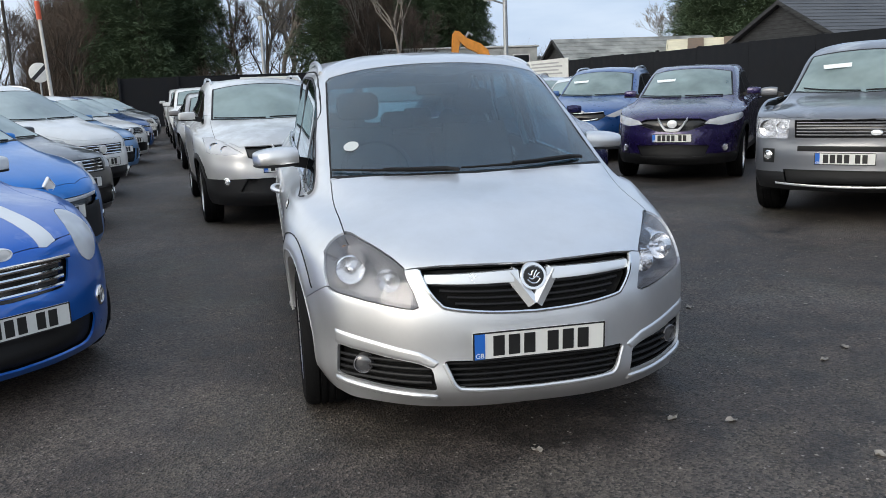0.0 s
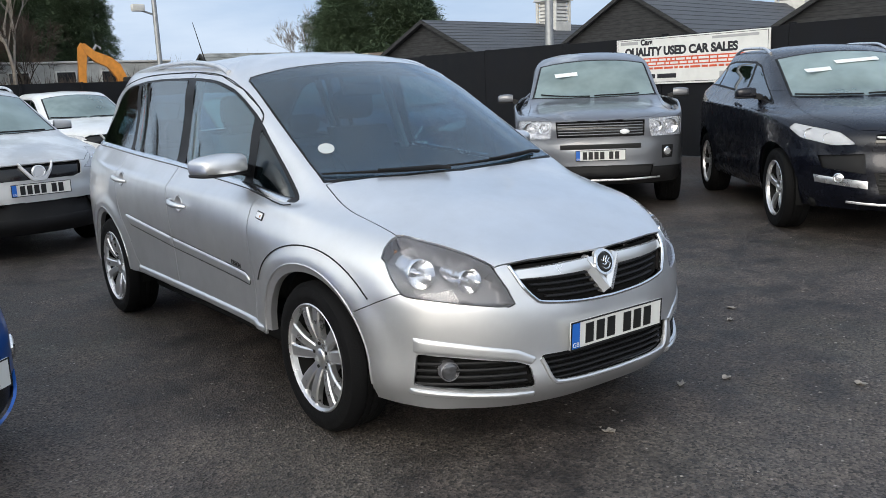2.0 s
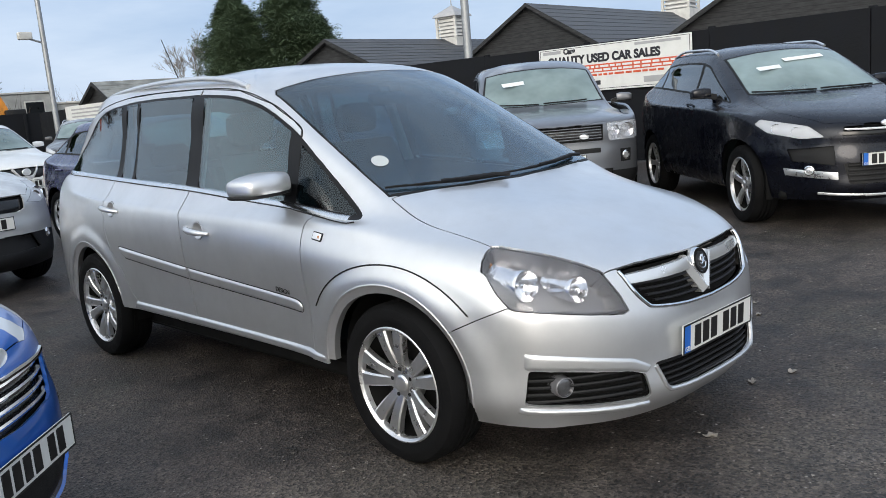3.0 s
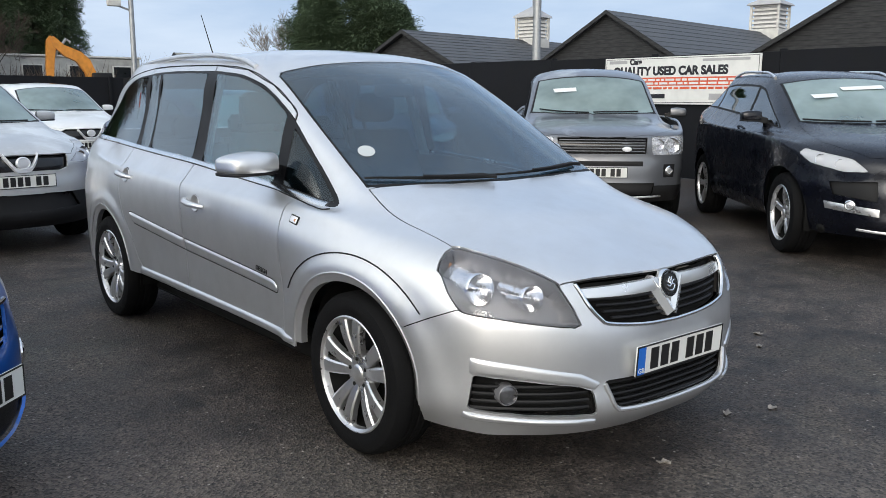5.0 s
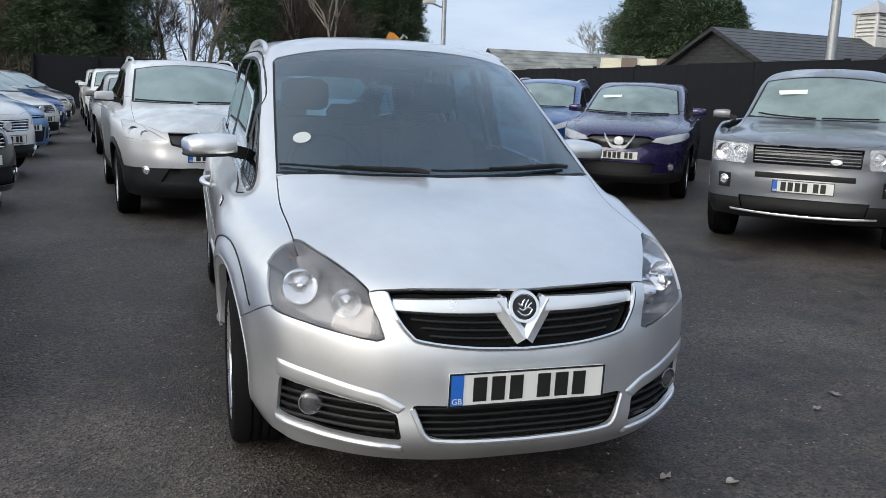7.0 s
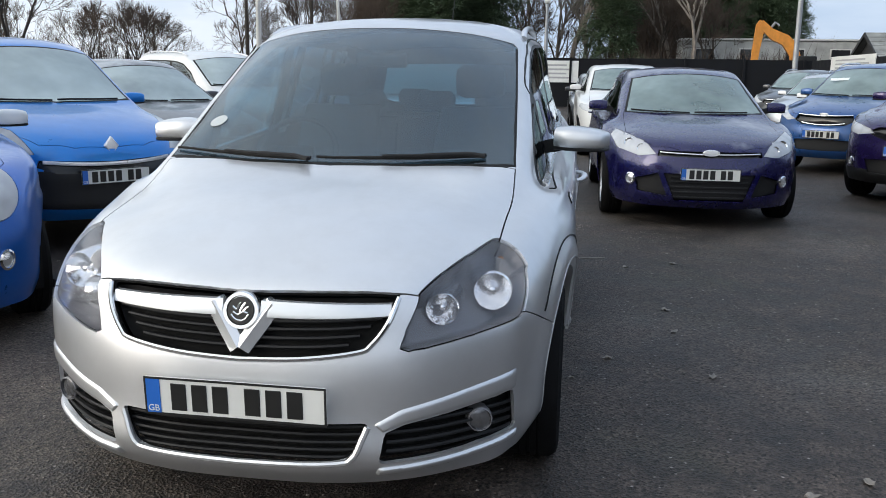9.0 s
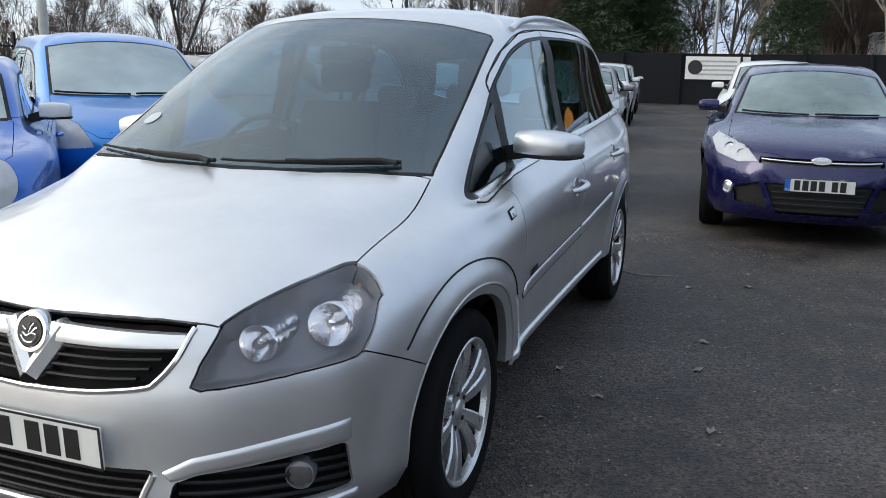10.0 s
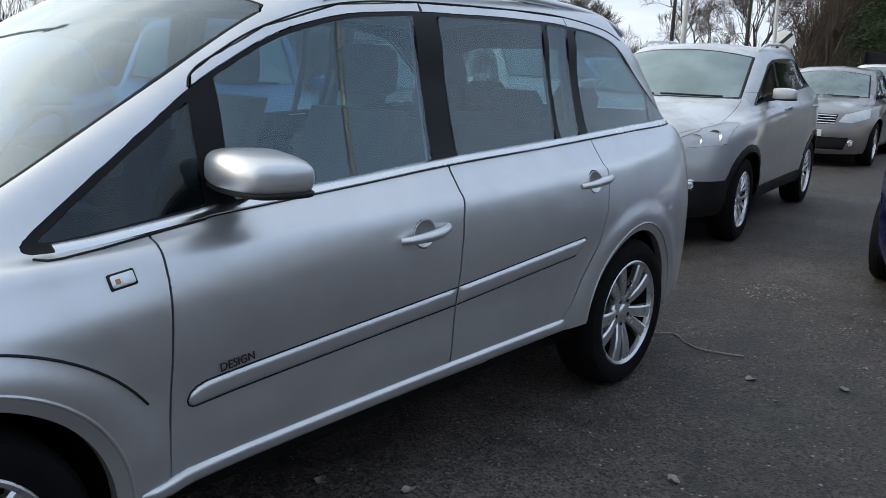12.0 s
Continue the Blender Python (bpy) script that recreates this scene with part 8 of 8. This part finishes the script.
bare_b = bare_tree(12, 9.0, M_BARK, pose(-17.0, 13.0, 0) @ Matrix.Scale(0.68, 4), "bare spreading tree beyond the railings", 0.7)
bare_c = bare_tree(13, 10.5, M_PALEBARK, pose(6.4, 43.0, 0), "bare pale-barked birch behind the fence", 0.42)
for x, y, s, o in ((-16.0, 27.0, 0.66, bare_b), (-18.0, 33.0, 0.7, bare_a), (-13.5, 38.0, 0.75, bare_b), (-19.0, 7.0, 0.62, bare_a), (-18.0, 2.0, 0.6, bare_b), (-17.5, -4.0, 0.6, bare_a), (-21.0, 17.0, 0.7, bare_a), (-22.0, 10.0, 0.68, bare_b), (-22.0, 24.0, 0.7, bare_b),
                   (-10.0, 42.0, 1.0, bare_a), (-11.5, 44.0, 1.05, bare_b), (-9.4, 46.0, 1.1, bare_b), (-12.8, 41.0, 0.95, bare_a), (-14.5, 45.0, 1.1, bare_a), (-17.0, 42.0, 1.1, bare_b),
                   (0.2, 46.0, 1.05, bare_c), (-0.6, 48.0, 1.0, bare_c), (1.2, 50.0, 1.1, bare_c), (5.0, 46.0, 1.0, bare_a), (7.4, 45.5, 1.0, bare_a), (4.2, 49.0, 1.1, bare_b), (8.6, 49.0, 1.1, bare_b), (6.0, 50.0, 1.0, bare_c), (24.4, 48.0, 0.66, bare_c), (19.6, 58, 0.5, bare_b), (17.6, 61, 0.45, bare_a), (21.2, 62, 0.5, bare_a), (-2.0, 52, 1.1, bare_c), (0.9, 47, 0.9, bare_c), (-2.6, 49, 1.1, bare_b), (-0.8, 54, 1.2, bare_a), (-3.2, 56, 1.2, bare_b), (2.6, 55, 1.2, bare_a), (3.6, 58, 1.2, bare_b), (1.0, 58, 1.2, bare_b), (24.0, 52.0, 0.5, bare_b), (18.0, 60.0, 0.5, bare_a), (15.0, 62.0, 0.45, bare_b), (-23, 30, 0.75, bare_a), (-26, 36, 0.8, bare_b), (-20, 38, 0.75, bare_b), (-24, 44, 0.9, bare_a), (-28, 26, 0.75, bare_b), (-15.5, 16.5, 0.6, bare_b), (-20.5, 21, 0.7, bare_b), (-16.5, 31, 0.66, bare_a), (-15, 24, 0.6, bare_a), (-24, -10, 1.0, bare_b), (-26, -20, 1.0, bare_a)):
    copy_thing(o, pose(x, y, 0, 0, 0, (x * 91 + y * 13) % 360) @ Matrix.Scale(s, 4))


def scrub(name, label, x0, x1, y0, y1, h, count, seed, mat):
    rng = random.Random(seed)
    verts, faces = [], []
    for i in range(count):
        x, y = rng.uniform(x0, x1), rng.uniform(y0, y1)
        z = rng.uniform(0, h * 0.75) * (0.7 + 0.3 * math.sin(x * 0.9 + y * 0.7))
        d = Vector((rng.uniform(-0.6, 0.6), rng.uniform(-0.6, 0.6), 1)).normalized() * rng.uniform(0.4, 1.1) * h * 0.4
        p = Vector((x, y, z))
        w = Vector((rng.uniform(-1, 1), rng.uniform(-1, 1), 0)).normalized() * 0.02
        k = len(verts)
        verts += [p - w, p + w, p + d]
        faces.append([k, k + 1, k + 2])
    tagged(shared(name, mesh_from(name, verts, faces, mat, smooth=False)), label, "bushes", kind="stuff")


scrub("undergrowth", "brown leafless undergrowth beyond the railings", -24, -15.5, -8, 40, 2.2, 16000, 7, M_TWIG)
scrub("undergrowth", "brown leafless scrub behind the far fence", -16, 12, 41, 47, 3.0, 14000, 8, M_TWIG)
scrub("winter_wood", "tall dense brown wood behind the far fence", -14, -5, 50, 58, 9.0, 26000, 18, M_TWIG)
scrub("winter_wood", "low brown thicket beside the road", -30, -14, 48, 58, 3.0, 9000, 28, M_TWIG)
scrub("winter_wood", "dense dark wood behind the cabins", 4.5, 14, 58, 66, 12.0, 28000, 19, M_TWIG)
scrub("far_wood", "distant leafless wood beyond the yard", 10, 70, 75, 90, 5.5, 9000, 9, M_TWIG)
scrub("far_wood", "distant leafless wood beyond the road", -70, -40, -30, 80, 7.0, 14000, 10, M_TWIG)
scrub("far_wood", "distant wood behind the yard", -60, 80, -130, -110, 5.0, 9000, 14, M_TWIG)

# ---------------------------------------------------------------- small things on the ground
LEAVES = [(1.08, 1.90), (1.55, 1.72), (1.44, 2.86), (1.27, 4.0)]
LEAVES += [(0.0, -0.01), (0.64, 0.13), (1.21, -0.41), (0.86, 0.04), (0.85, 2.18), (1.62, 4.18), (1.45, 2.42), (0.60, 2.03), (1.70, 0.60), (1.92, 0.74)]
_r = random.Random(21)
LEAVES += [(_r.uniform(0.9, 4.2), _r.uniform(-1.0, 6.0)) for k in range(34)] + [(_r.uniform(-3.5, -1.3), _r.uniform(0.8, 5.0)) for k in range(8)]


def leaf_mesh(seed):
    rng = random.Random(seed)
    bm = bmesh.new()
    out = []
    for k in range(10):
        a = 6.2832 * k / 10
        r = 0.027 * (0.75 + 0.4 * rng.random()) * (1.35 if k in (0, 5) else 1.0)
        out.append(bm.verts.new((r * math.cos(a), r * 0.75 * math.sin(a), 0.006 + rng.uniform(0.0, 0.014))))
    c = bm.verts.new((0, 0, 0.004))
    for k in range(10):
        bm.faces.new((c, out[k], out[(k + 1) % 10]))
    ret = bmesh.ops.extrude_face_region(bm, geom=bm.faces[:])
    bmesh.ops.translate(bm, vec=(0, 0, -0.003), verts=[v for v in ret["geom"] if isinstance(v, bmesh.types.BMVert)])
    me = bpy.data.meshes.new("dead_leaf")
    bmesh.ops.recalc_face_normals(bm, faces=bm.faces[:])
    bm.to_mesh(me)
    bm.free()
    me.materials.append(M_LEAF)
    return me


leaf_kinds = [leaf_mesh(s) for s in (1, 2, 3, 4)]
for i, (x, y) in enumerate(LEAVES):
    ob = shared("dead_leaf", leaf_kinds[i % 4], None, pose(x, y, 0.0, 0, 0, (i * 77) % 360) @ Matrix.Scale(0.85 if i < 14 else _r.uniform(0.2, 0.5), 4))
    tagged(ob, "small pale dead leaf lying on the asphalt", "leaf", "fallen leaves")
tw = part("fallen_twig", tube(smooth_line([(0.66, 4.28, 0.006), (0.74, 4.35, 0.008), (0.83, 4.27, 0.006), (0.95, 4.22, 0.008), (1.13, 4.28, 0.006)], 5), 0.0038, 6), M_LEAF)
tagged(tw, "thin pale twig on the asphalt", "twig")
kb = part("rubber_wedge", loft([[(-2.42, 2.66, 0.0), (-2.30, 2.62, 0.0), (-2.30, 2.62, 0.05), (-2.42, 2.66, 0.06)], [(-2.22, 3.06, 0.0), (-2.08, 3.00, 0.0), (-2.08, 3.00, 0.02), (-2.22, 3.06, 0.03)]]), M_TRIM)
tagged(kb, "black rubber scrap on the asphalt by the row", "rubber scrap")

# crumbs of pale paint and grit lying in loose patches
_g = random.Random(33)
verts, faces = [], []
for cx, cy, rad, count in ((0.82, 5.62, 0.20, 130), (1.55, 5.25, 0.22, 70), (1.6, 3.3, 1.6, 160), (-1.9, 1.6, 1.4, 120), (0.6, -1.3, 1.6, 110)):
    for k in range(count):
        a, r = _g.uniform(0, 6.2832), rad * math.sqrt(_g.random())
        x, y, s = cx + r * math.cos(a), cy + 1.2 * r * math.sin(a), _g.uniform(0.003, 0.010)
        z, b = 0.0025, _g.uniform(0, 6.2832)
        k0 = len(verts)
        verts += [(x + s * math.cos(b + q) * _g.uniform(0.6, 1.2), y + s * math.sin(b + q) * _g.uniform(0.6, 1.2), z + _g.uniform(0, 0.003)) for q in (0, 1.6, 3.1, 4.7)] + [(x, y, z + 0.004)]
        faces += [[k0, k0 + 1, k0 + 4], [k0 + 1, k0 + 2, k0 + 4], [k0 + 2, k0 + 3, k0 + 4], [k0 + 3, k0, k0 + 4]]
tagged(shared("paint_flakes", mesh_from("paint_flakes", verts, faces, M_LEAF, smooth=False)), "pale grit and paint crumbs scattered on the asphalt", "grit", kind="stuff")
